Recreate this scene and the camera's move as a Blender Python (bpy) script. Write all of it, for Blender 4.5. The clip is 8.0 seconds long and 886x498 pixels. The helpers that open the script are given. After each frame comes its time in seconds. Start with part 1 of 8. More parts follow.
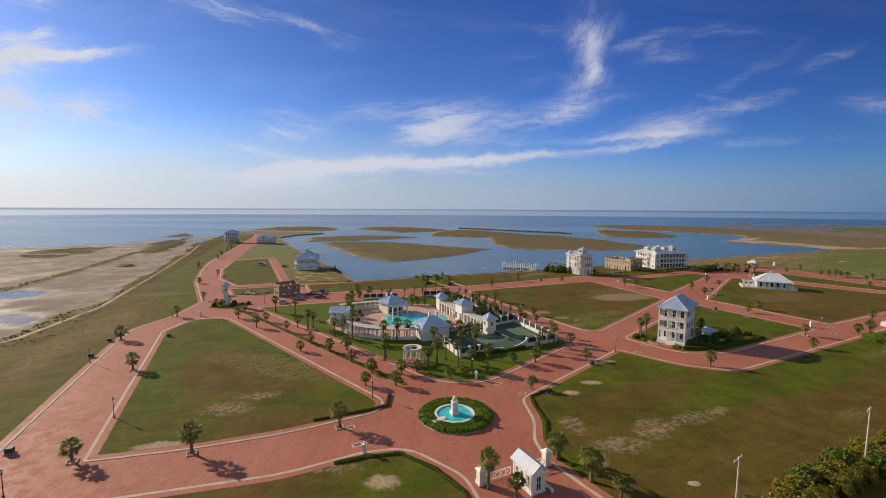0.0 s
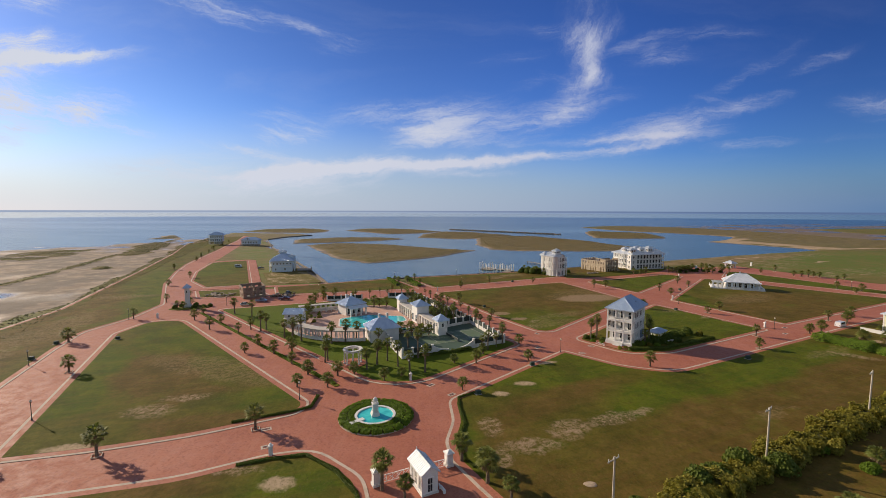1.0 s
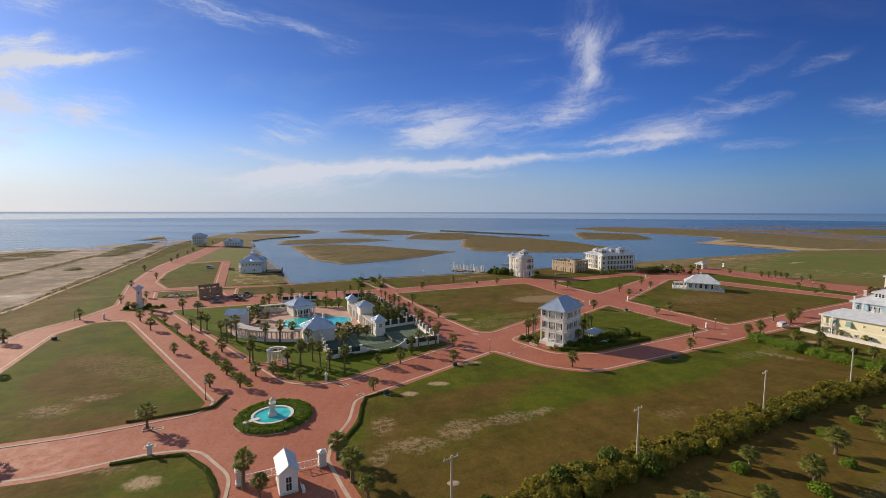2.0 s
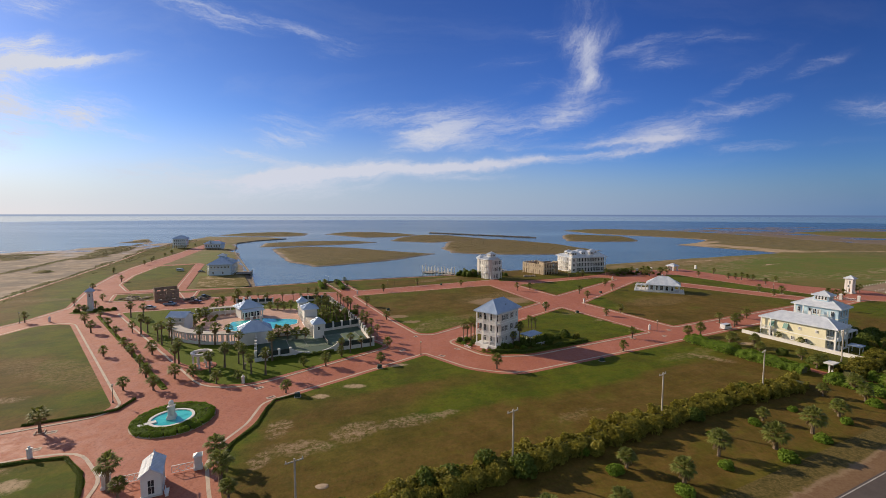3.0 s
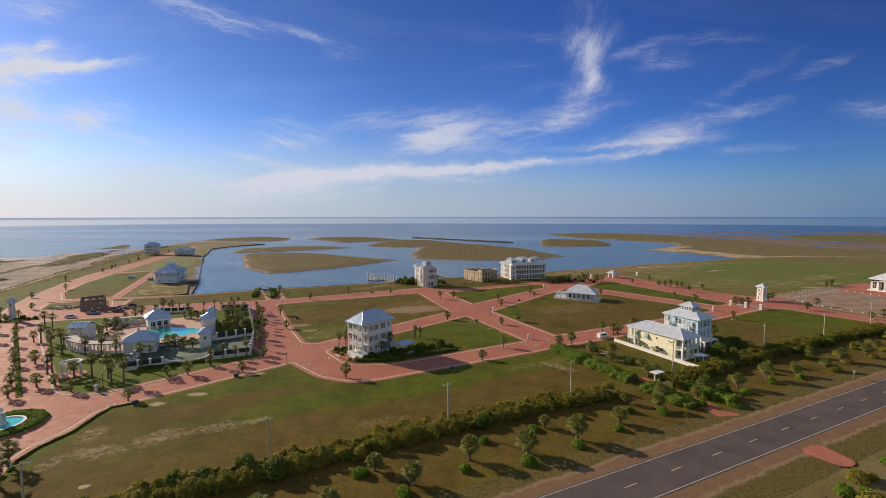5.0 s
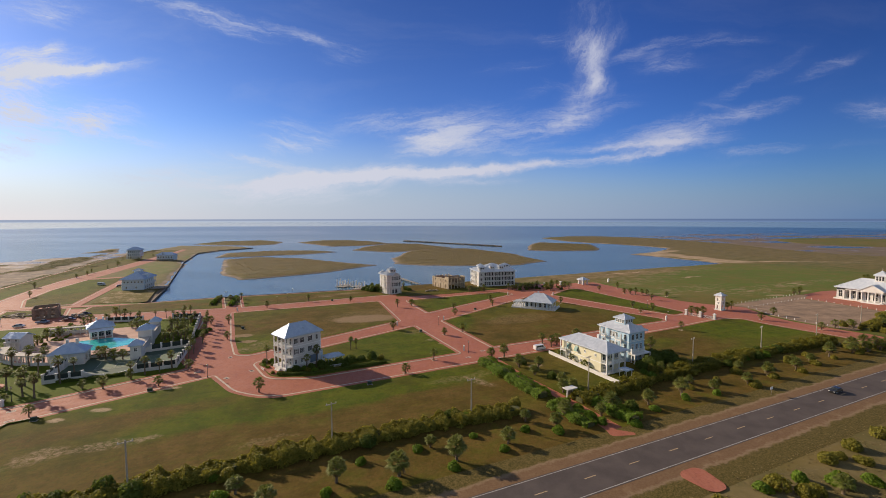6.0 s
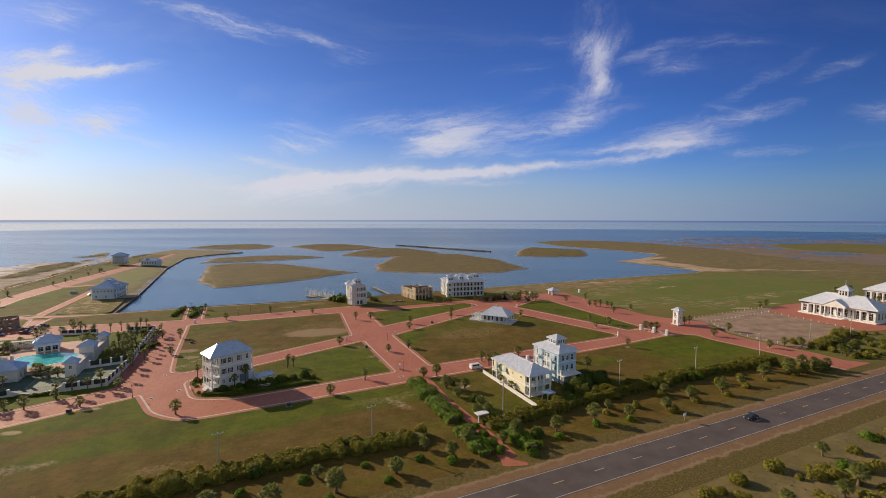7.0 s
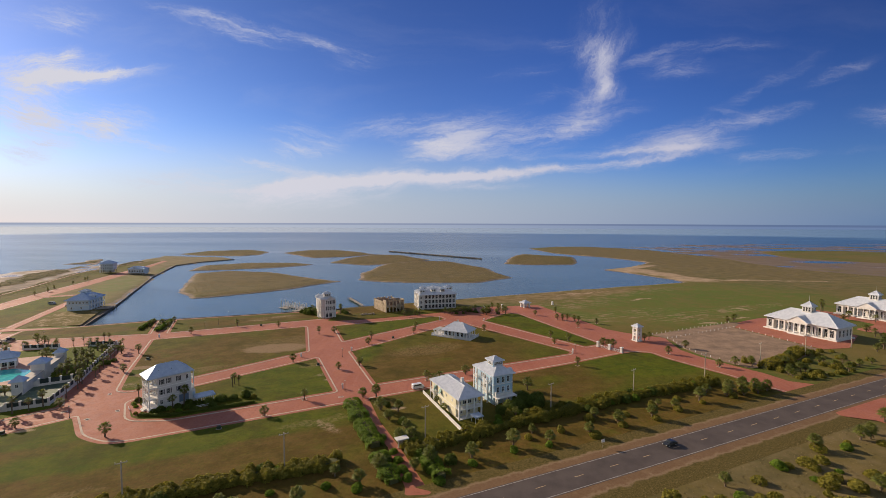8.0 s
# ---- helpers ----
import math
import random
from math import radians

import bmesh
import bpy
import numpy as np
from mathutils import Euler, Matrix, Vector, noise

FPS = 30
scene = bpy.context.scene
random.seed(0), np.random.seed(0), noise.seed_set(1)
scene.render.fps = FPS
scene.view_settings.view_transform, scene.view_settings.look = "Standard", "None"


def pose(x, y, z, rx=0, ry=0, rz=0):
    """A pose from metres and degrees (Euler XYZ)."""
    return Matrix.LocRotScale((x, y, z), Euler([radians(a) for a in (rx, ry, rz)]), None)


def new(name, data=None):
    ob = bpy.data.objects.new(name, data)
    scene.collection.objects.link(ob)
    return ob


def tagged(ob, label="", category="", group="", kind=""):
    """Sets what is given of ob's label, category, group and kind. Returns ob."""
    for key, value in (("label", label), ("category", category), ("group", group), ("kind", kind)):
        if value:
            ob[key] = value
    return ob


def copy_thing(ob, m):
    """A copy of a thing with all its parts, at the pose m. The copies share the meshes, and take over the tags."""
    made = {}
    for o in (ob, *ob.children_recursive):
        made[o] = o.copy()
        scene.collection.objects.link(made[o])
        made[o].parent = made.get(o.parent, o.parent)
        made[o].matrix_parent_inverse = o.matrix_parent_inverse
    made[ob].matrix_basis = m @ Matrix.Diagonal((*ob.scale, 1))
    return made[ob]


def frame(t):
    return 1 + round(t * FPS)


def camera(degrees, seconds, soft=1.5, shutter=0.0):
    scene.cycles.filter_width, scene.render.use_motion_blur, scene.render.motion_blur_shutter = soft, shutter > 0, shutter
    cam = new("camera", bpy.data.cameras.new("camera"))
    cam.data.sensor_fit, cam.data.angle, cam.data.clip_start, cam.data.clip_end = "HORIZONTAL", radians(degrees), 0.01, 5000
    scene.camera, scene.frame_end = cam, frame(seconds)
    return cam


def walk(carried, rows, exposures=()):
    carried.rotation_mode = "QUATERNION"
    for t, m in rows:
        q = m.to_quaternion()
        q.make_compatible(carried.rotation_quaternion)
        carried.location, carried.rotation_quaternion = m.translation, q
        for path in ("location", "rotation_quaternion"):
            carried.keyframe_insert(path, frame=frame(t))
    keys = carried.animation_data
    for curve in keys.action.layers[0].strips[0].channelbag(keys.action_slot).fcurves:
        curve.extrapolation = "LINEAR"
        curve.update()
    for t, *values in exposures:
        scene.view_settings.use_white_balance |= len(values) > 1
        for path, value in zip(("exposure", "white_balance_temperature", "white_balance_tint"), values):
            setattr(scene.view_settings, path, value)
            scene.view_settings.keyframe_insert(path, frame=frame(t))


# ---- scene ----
cam = camera(91.08, 8.0, soft=0.5)
# seconds, x, y, z, yaw, pitch, roll
ROWS = [
    (0.0, 0.00, 0.00, 44.03, 0.000, -5.399, -0.304),
    (0.5, 7.24, 0.16, 43.86, -0.169, -5.216, -0.184),
    (1.0, 16.66, -0.05, 44.00, -0.184, -5.191, -0.163),
    (1.5, 27.62, -0.44, 43.90, -0.091, -5.145, -0.151),
    (3.0, 59.67, -0.64, 43.95, -0.311, -4.730, -0.076),
    (3.5, 69.90, -1.64, 44.04, -0.229, -4.645, -0.084),
    (4.0, 80.69, -4.52, 45.35, -0.129, -4.546, -0.103),
    (4.5, 92.17, -7.02, 47.23, -0.143, -4.423, 0.004),
    (5.0, 104.94, -8.50, 48.64, 0.025, -4.395, 0.049),
    (6.5, 145.29, -6.98, 55.13, 0.732, -4.021, 0.040),
    (7.0, 158.44, -7.01, 59.07, 1.006, -3.972, -0.084),
    (7.5, 171.12, -7.51, 63.31, 1.227, -3.862, -0.259),
    (8.0, 182.85, -8.25, 66.43, 1.523, -3.540, -0.196),
]
# the picture turns a little warmer and pinker on the way
TONE = [(0.0, 0.44, 6500, 11), (4.5, 0.43, 6500, 12), (6.5, 0.42, 6600, 13), (8.0, 0.41, 6800, 15)]
walk(cam, [(t, pose(x, y, z, 90 + pitch, roll, yaw)) for t, x, y, z, yaw, pitch, roll in ROWS], TONE)

# ---- light ----
SUN_EL, SUN_AZ = 22.0, 151.0        # degrees; azimuth counter-clockwise from +x, towards the sun
to_sun = Vector((math.cos(radians(SUN_AZ)) * math.cos(radians(SUN_EL)), math.sin(radians(SUN_AZ)) * math.cos(radians(SUN_EL)), math.sin(radians(SUN_EL))))
sun = new("sun", bpy.data.lights.new("sun", "SUN"))
sun.data.energy, sun.data.angle, sun.data.color = 4.2, radians(0.6), (1.0, 0.825, 0.60)
sun.matrix_world = Matrix.Translation((0, 0, 300)) @ to_sun.to_track_quat("Z", "Y").to_matrix().to_4x4()


class Nodes:
    """A small builder for node trees."""

    def __init__(self, tree):
        self.t = tree
        self.n, self.l = tree.nodes, tree.links

    def add(self, kind, **props):
        node = self.n.new(kind)
        for key, value in props.items():
            setattr(node, key, value)
        return node

    def link(self, a, b):
        self.l.new(a, b)

    def put(self, socket, value):
        if isinstance(value, bpy.types.NodeSocket):
            self.l.new(value, socket)
        else:
            socket.default_value = value

    def math(self, op, a, b=0.0, c=None, clamp=False):
        node = self.add("ShaderNodeMath", operation=op, use_clamp=clamp)
        self.put(node.inputs[0], a)
        self.put(node.inputs[1], b)
        if c is not None:
            self.put(node.inputs[2], c)
        return node.outputs[0]

    def vec(self, op, a, b=(0, 0, 0)):
        node = self.add("ShaderNodeVectorMath", operation=op)
        self.put(node.inputs[0], a)
        self.put(node.inputs[1], b)
        return node.outputs["Value"] if op in ("LENGTH", "DOT_PRODUCT", "DISTANCE") else node.outputs[0]

    def xyz(self, x, y, z):
        node = self.add("ShaderNodeCombineXYZ")
        for s, v in zip(node.inputs, (x, y, z)):
            self.put(s, v)
        return node.outputs[0]

    def noise(self, vector, scale, detail=3.0, rough=0.55, distort=0.0):
        node = self.add("ShaderNodeTexNoise")
        self.put(node.inputs["Vector"], vector)
        self.put(node.inputs["Scale"], scale)
        node.inputs["Detail"].default_value = detail
        node.inputs["Roughness"].default_value = rough
        node.inputs["Distortion"].default_value = distort
        return node.outputs["Fac"]

    def ramp(self, x, lo, hi, a=0.0, b=1.0, smooth=True):
        node = self.add("ShaderNodeMapRange", interpolation_type="SMOOTHSTEP" if smooth else "LINEAR")
        self.put(node.inputs[0], x)
        for i, v in zip((1, 2, 3, 4), (lo, hi, a, b)):
            self.put(node.inputs[i], v)
        return node.outputs[0]

    def mix(self, fac, a, b, blend="MIX"):
        node = self.add("ShaderNodeMix", data_type="RGBA", blend_type=blend)
        self.put(node.inputs[0], fac)
        self.put(node.inputs[6], (*a, 1) if isinstance(a, tuple) and len(a) == 3 else a)
        self.put(node.inputs[7], (*b, 1) if isinstance(b, tuple) and len(b) == 3 else b)
        return node.outputs[2]


# ---- sky with cirrus ----
world = bpy.data.worlds.new("sky")
scene.world = world
world.use_nodes = True
W = Nodes(world.node_tree)
W.n.clear()
w_out = W.add("ShaderNodeOutputWorld")
w_bg = W.add("ShaderNodeBackground")
w_bg.inputs["Strength"].default_value = 0.066
sky = W.add("ShaderNodeTexSky", sky_type="NISHITA", sun_disc=False, sun_elevation=radians(SUN_EL), sun_rotation=radians(90 - SUN_AZ), altitude=40, air_density=1.0, dust_density=0.2, ozone_density=4.0)
w_dir = W.add("ShaderNodeTexCoord").outputs["Generated"]
w_sep = W.add("ShaderNodeSeparateXYZ")
W.link(w_dir, w_sep.inputs[0])
ahead = W.math("MAXIMUM", w_sep.outputs[1], 0.05)
su, sv = W.math("DIVIDE", w_sep.outputs[0], ahead), W.math("DIVIDE", w_sep.outputs[2], ahead)
flat = W.xyz(su, sv, 0.0)
# the wind pulls the wisps along: stretched noise bends and frays them
warp = W.add("ShaderNodeTexNoise")
W.link(flat, warp.inputs["Vector"])
warp.inputs["Scale"].default_value, warp.inputs["Detail"].default_value, warp.inputs["Roughness"].default_value = 6.0, 10.0, 0.68
bend = W.vec("SUBTRACT", warp.outputs["Color"], (0.5, 0.5, 0.5))
bent = W.vec("ADD", flat, W.vec("MULTIPLY", bend, (0.10, 0.055, 0.0)))
# wisps: middle right and up, half length, half width, turn, strength
FALLING = [
    (-0.540, 0.448, 0.169, 0.0150, -16, 0.34), (-0.391, 0.423, 0.186, 0.0130, -15, 0.20), (-0.522, 0.431, 0.060, 0.0068, -20, 0.18), (-0.292, 0.397, 0.084, 0.0068, -11, 0.22),
    (-0.230, 0.370, 0.083, 0.0227, -4, 0.12), (-0.913, 0.464, 0.132, 0.0273, 2, 0.20), (-0.892, 0.446, 0.045, 0.0182, -4, 0.22), (-0.995, 0.288, 0.125, 0.0591, -7, 0.45),
    (-0.937, 0.218, 0.143, 0.0364, -10, 0.42), (-0.793, 0.237, 0.113, 0.0295, -9, 0.30), (-0.801, 0.211, 0.088, 0.0250, -8, 0.33), (-0.720, 0.180, 0.114, 0.0068, -10, 0.28),
    (-0.956, 0.183, 0.088, 0.0068, -6, 0.30), (-0.999, 0.158, 0.084, 0.0205, -4, 0.45), (-0.379, 0.204, 0.093, 0.0182, 4, 0.15), (-0.361, 0.166, 0.077, 0.0136, -11, 0.45),
    (-0.398, 0.155, 0.037, 0.0136, -21, 0.25), (-0.332, 0.193, 0.074, 0.0136, -16, 0.22), (-0.281, 0.179, 0.047, 0.0227, -7, 0.18), (-0.404, 0.124, 0.133, 0.0080, -12, 0.50),
    (0.254, 0.294, 0.050, 0.0091, -17, 0.20), (0.620, 0.241, 0.060, 0.0091, -10, 0.18), (-0.690, 0.086, 0.145, 0.0205, -9, 0.22), (-0.600, 0.096, 0.144, 0.0136, -5, 0.22),
]
RISING = [
    (-0.929, 0.331, 0.175, 0.0273, 2, 0.50), (-0.777, 0.339, 0.125, 0.0114, 4, 0.50), (-0.940, 0.346, 0.157, 0.0318, -1, 0.25), (-0.938, 0.377, 0.125, 0.0136, 4, 0.35),
    (-0.887, 0.384, 0.035, 0.0136, 14, 0.25), (-0.140, 0.214, 0.131, 0.0227, 4, 0.33), (0.006, 0.189, 0.155, 0.0430, 12, 0.40), (0.028, 0.196, 0.120, 0.0386, 10, 0.34),
    (-0.070, 0.172, 0.063, 0.0114, 2, 0.40), (-0.048, 0.151, 0.078, 0.0114, 11, 0.35), (0.064, 0.156, 0.089, 0.0205, -4, 0.25), (0.167, 0.143, 0.047, 0.0114, 0, 0.25),
    (0.198, 0.192, 0.107, 0.0295, 12, 0.42), (0.312, 0.224, 0.118, 0.0182, 18, 0.36), (0.304, 0.263, 0.081, 0.0364, 41, 0.32), (0.194, 0.213, 0.111, 0.0182, 11, 0.20),
    (0.238, 0.397, 0.046, 0.0136, 6, 0.18), (0.148, 0.336, 0.101, 0.0114, 10, 0.10), (0.193, 0.281, 0.052, 0.0114, 15, 0.14), (0.421, 0.365, 0.064, 0.0114, 17, 0.30),
    (0.568, 0.387, 0.141, 0.0114, 5, 0.22), (0.495, 0.339, 0.083, 0.0182, 3, 0.28), (0.463, 0.351, 0.030, 0.0136, 36, 0.15), (0.680, 0.304, 0.160, 0.0102, 31, 0.20),
    (0.855, 0.338, 0.095, 0.0102, 20, 0.24), (0.675, 0.233, 0.108, 0.0136, 17, 0.42), (0.476, 0.172, 0.169, 0.0205, 4, 0.45), (0.543, 0.190, 0.097, 0.0295, 7, 0.40),
    (0.416, 0.158, 0.233, 0.0080, 3, 0.42), (0.450, 0.193, 0.060, 0.0114, 11, 0.18), (-0.293, 0.085, 0.297, 0.0200, 2, 0.55), (-0.106, 0.103, 0.306, 0.0140, 3, 0.60),
    (0.200, 0.118, 0.300, 0.0085, 4, 0.75), (0.430, 0.142, 0.150, 0.0065, 5, 0.50), (0.02, 0.098, 0.14, 0.010, 3, 0.45), (0.696, 0.147, 0.119, 0.0091, 4, 0.38), (0.061, 0.083, 0.110, 0.0060, 2, 0.55),
    (-0.164, 0.061, 0.051, 0.0091, 2, 0.25), (-0.332, 0.065, 0.144, 0.0295, -2, 0.28), (-0.544, 0.071, 0.272, 0.0545, 2, 0.26), (-0.371, 0.049, 0.196, 0.0250, 1, 0.20),
    (1.003, 0.239, 0.118, 0.0227, 1, 0.42), (0.932, 0.167, 0.093, 0.0068, 6, 0.12), (-0.170, 0.108, 0.085, 0.0182, -6, 0.20),
]
PLUME = [
    (0.323, 0.437, 0.064, 0.0455, -87, 0.16), (0.313, 0.382, 0.047, 0.0386, -43, 0.45), (0.323, 0.346, 0.066, 0.0295, -78, 0.45), (0.333, 0.315, 0.049, 0.0114, -88, 0.30),
    (0.354, 0.298, 0.038, 0.0205, -37, 0.38), (0.309, 0.270, 0.063, 0.0295, 48, 0.33), (0.358, 0.387, 0.050, 0.0205, 50, 0.22),
]


def wisps(strokes, turn, fine, stretch=7.0, least=0.16):
    """Soft strokes, torn into fibres that run along one direction."""
    body, here = 0.0, bent
    for i, (x, y, a, b, ang, strength) in enumerate(strokes):
        if i % 5 == 4:      # hand on in small batches, so that few values are held at once
            here = W.vec("ADD", bent, W.xyz(W.math("MULTIPLY", body, 1e-7), 0.0, 0.0))
        m = W.add("ShaderNodeMapping", vector_type="TEXTURE")
        m.inputs["Location"].default_value = (x, y, 0)
        m.inputs["Rotation"].default_value = (0, 0, radians(ang))
        m.inputs["Scale"].default_value = (a * 1.35, b * 1.9, 1)
        W.link(here, m.inputs["Vector"])
        body = W.math("MULTIPLY_ADD", W.ramp(W.vec("LENGTH", m.outputs[0]), 0.0, 1.0, strength, 0.0), 1.0, body)
    m = W.add("ShaderNodeMapping", vector_type="TEXTURE")
    m.inputs["Rotation"].default_value = (0, 0, radians(turn))
    m.inputs["Scale"].default_value = (0.7 / fine, 0.7 / (fine * stretch), 1)
    W.link(here, m.inputs["Vector"])
    fibre = W.noise(m.outputs[0], 1.0, 12.0, 0.78, 0.5)
    edge = W.ramp(W.math("MULTIPLY_ADD", fibre, 2.6, W.math("MULTIPLY_ADD", body, 0.75, -1.18)), 0.0, 0.95, least * 0.3, 1.0)
    return W.math("MULTIPLY", edge, W.math("MULTIPLY_ADD", body, 1.55, W.ramp(body, 0.0, 0.12, 0.0, 0.12)))


cloud = W.math("MULTIPLY", W.ramp(su, -0.9, 0.1, 1.7, 1.0), W.math("ADD", W.math("ADD", wisps(FALLING, -13, 6.0), wisps(RISING, 8, 5.0, 6.0, 0.26)), W.math("MULTIPLY", wisps(PLUME, 75, 8.0, 3.0, 0.3), 0.85)))
fray_at = W.add("ShaderNodeMapping")
fray_at.inputs["Rotation"].default_value = (0, 0, radians(-6))
fray_at.inputs["Scale"].default_value = (1.6, 7, 1)
W.link(bent, fray_at.inputs["Vector"])
veil = W.math("MULTIPLY", W.ramp(W.noise(fray_at.outputs[0], 1.0, 6.0, 0.6, 0.5), 0.48, 0.80), W.ramp(su, -0.9, 0.9, 0.20, 0.06))
cover = W.ramp(W.math("MULTIPLY", W.math("ADD", cloud, veil), W.ramp(sv, 0.0, 0.04)), 0.0, 1.6, 0.0, 1.0, False)
cover = W.math("MULTIPLY", W.math("POWER", cover, 0.95), 1.05, clamp=True)
cover = W.math("MULTIPLY", cover, W.ramp(w_sep.outputs[1], 0.05, 0.3))
# deeper blue overhead, paler at the sea's edge
w_gam = W.add("ShaderNodeGamma")
W.put(w_gam.inputs[0], W.vec("MULTIPLY", sky.outputs[0], (1 / 6, 1 / 6, 1 / 6)))
w_gam.inputs[1].default_value = 1.45
w_sky = W.vec("MULTIPLY", w_gam.outputs[0], W.mix(W.ramp(su, -0.8, 0.8), (6.3, 5.9, 6.9), (3.9, 5.1, 8.0)))
dim = W.math("MULTIPLY", W.ramp(su, -0.2, 0.3, 1.0, 1.2), W.ramp(su, 0.3, 1.05, 1.0, 0.66))
w_sky = W.vec("MULTIPLY", w_sky, W.xyz(dim, dim, dim))
w_haze = W.mix(W.ramp(su, -0.9, 1.0, smooth=False), (6.9, 7.6, 8.5), (1.35, 2.5, 4.6))
w_sky = W.mix(W.ramp(sv, 0.0, W.ramp(su, -0.5, 0.7, 0.24, 0.14), 0.90, 0.0), w_sky, w_haze)
w_col = W.mix(cover, w_sky, W.mix(W.ramp(su, -0.6, 1.0), (7.2, 7.6, 8.6), (5.4, 5.7, 7.3)))
# overhead and behind, out of view, added bright haze fills in the shade
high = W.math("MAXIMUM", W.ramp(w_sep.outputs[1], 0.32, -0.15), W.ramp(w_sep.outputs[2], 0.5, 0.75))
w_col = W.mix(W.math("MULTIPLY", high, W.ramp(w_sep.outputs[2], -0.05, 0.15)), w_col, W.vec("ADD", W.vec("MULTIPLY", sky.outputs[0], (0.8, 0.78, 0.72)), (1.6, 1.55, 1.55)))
# the farthest strip of sea, just under the horizon, with its sky sheen painted in
w_far = W.mix(W.ramp(su, -0.8, 0.9), (3.7, 4.4, 5.8), (1.2, 1.9, 3.5))
w_sheen = W.mix(W.ramp(su, -0.8, 0.9), (5.2, 6.0, 7.2), (1.6, 2.5, 4.4))
w_far = W.mix(W.ramp(w_sep.outputs[2], -0.0058, -0.0075), w_far, w_sheen)
w_col = W.mix(W.ramp(w_sep.outputs[2], -0.0034, -0.0027, 1.0, 0.0, False), w_col, w_far)
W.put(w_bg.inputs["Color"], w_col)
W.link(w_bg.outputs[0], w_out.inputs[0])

# ---- materials ----
MATS = {}


def material(name, rough=0.7, metal=0.0, spec=0.5):
    m = bpy.data.materials.new(name)
    m.use_nodes = True
    k = Nodes(m.node_tree)
    k.bsdf = m.node_tree.nodes["Principled BSDF"]
    k.bsdf.inputs["Roughness"].default_value = rough
    k.bsdf.inputs["Metallic"].default_value = metal
    k.bsdf.inputs["Specular IOR Level"].default_value = spec
    k.pos = k.add("ShaderNodeNewGeometry").outputs["Position"]
    MATS[name] = m
    return k


def colour(k, value):
    k.put(k.bsdf.inputs["Base Color"], (*value, 1) if isinstance(value, tuple) else value)


def bump(k, height, strength=0.4, distance=0.05):
    b = k.add("ShaderNodeBump")
    b.inputs["Strength"].default_value, b.inputs["Distance"].default_value = strength, distance
    k.link(height, b.inputs["Height"])
    k.link(b.outputs[0], k.bsdf.inputs["Normal"])


def plain(name, rgb, rough=0.6, vary=0.12, scale=0.6, metal=0.0, grain=6.0):
    """A painted or cast surface with blotches and fine grain."""
    k = material(name, rough, metal)
    lo = tuple(c * (1 - vary) for c in rgb)
    hi = tuple(min(1, c * (1 + vary * 0.5)) for c in rgb)
    f = k.math("MULTIPLY_ADD", k.noise(k.pos, grain, 2), 0.4, k.math("MULTIPLY", k.noise(k.pos, scale, 4), 0.6))
    colour(k, k.mix(k.ramp(f, 0.3, 0.7), lo, hi))
    bump(k, k.noise(k.pos, grain * 2, 2), 0.15, 0.01)
    return k


def leafy(name, dark, light, rough=0.65):
    k = material(name, rough, 0.0, 0.25)
    rnd = k.add("ShaderNodeNewGeometry").outputs["Random Per Island"]
    ob = k.add("ShaderNodeObjectInfo").outputs["Random"]
    f = k.math("ADD", k.math("MULTIPLY", rnd, 0.7), k.math("MULTIPLY", ob, 0.3))
    c = k.mix(f, dark, light)
    colour(k, c)
    through_leaf = k.add("ShaderNodeBsdfTranslucent")
    k.link(c, through_leaf.inputs["Color"])
    both = k.add("ShaderNodeMixShader")
    both.inputs[0].default_value = 0.42
    k.link(k.bsdf.outputs[0], both.inputs[1])
    k.link(through_leaf.outputs[0], both.inputs[2])
    k.link(both.outputs[0], k.n["Material Output"].inputs["Surface"])
    return k


# mown grass with brown and bare stretches: x, y, half lengths, turn
BARE = [
    (34, 77.5, 6, 2.2, 5), (42.5, 83.5, 4.5, 3.0, 40), (52, 87.6, 6, 2.2, 25), (60, 90.7, 4, 1.2, 25), (27.8, 73, 1.5, 3, 0), (27, 84.5, 2.2, 4, 0), (-47, 91, 5, 3, 0), (-43, 98, 5, 2, 10), 
    (62, 132, 2.4, 1.0, 30), (-18, 70, 4, 1.5, 0), (127, 176, 5, 1.4, 30), (131, 171, 3, 1.2, 30), (142, 128, 6, 1.6, -40), (50, 161, 3.5, 1.2, 20), (53, 168, 3, 1.2, 30), (51, 277, 6, 2, 25), (61, 288, 6, 2, 25), (66, 292, 5, 1.6, 25),
]
TAN = [(90, 214, 16, 8, 15), (41, 181, 5, 2.5, 20), (48, 172, 4, 2, 30)]
SANDY = [(38, 106.5, 2.6, 1.3, 0), (31, 100.5, 1.9, 1.2, 0), (47, 121.6, 3.0, 1.0, 20), (-52, 76.3, 4.5, 1.3, 12), (-9.5, 66, 2.6, 1.8, 0), (132, 170.5, 3.2, 1.2, 25), (163, 142.5, 2.6, 1.4, 20)]
DRY = [
    (84.4, 78.3, 5, 2, 20), (90, 92, 6, 1.5, 26),
    (92, 226, 26, 10, 35), (60, 165, 14, 5, 20), (66, 178, 16, 3, 30), (120, 190, 9, 3, 40), (170, 215, 20, 8, 30),
    (-45, 117, 26, 7, -20), (-125, 160, 7, 22, 20), (-140, 215, 16, 4, 15), (-120, 130, 5, 26, 25), (60, 286, 16, 4, 25),
    (300, 330, 60, 9, 20), (330, 400, 60, 8, 35), (140, 132, 14, 3, 25),
]


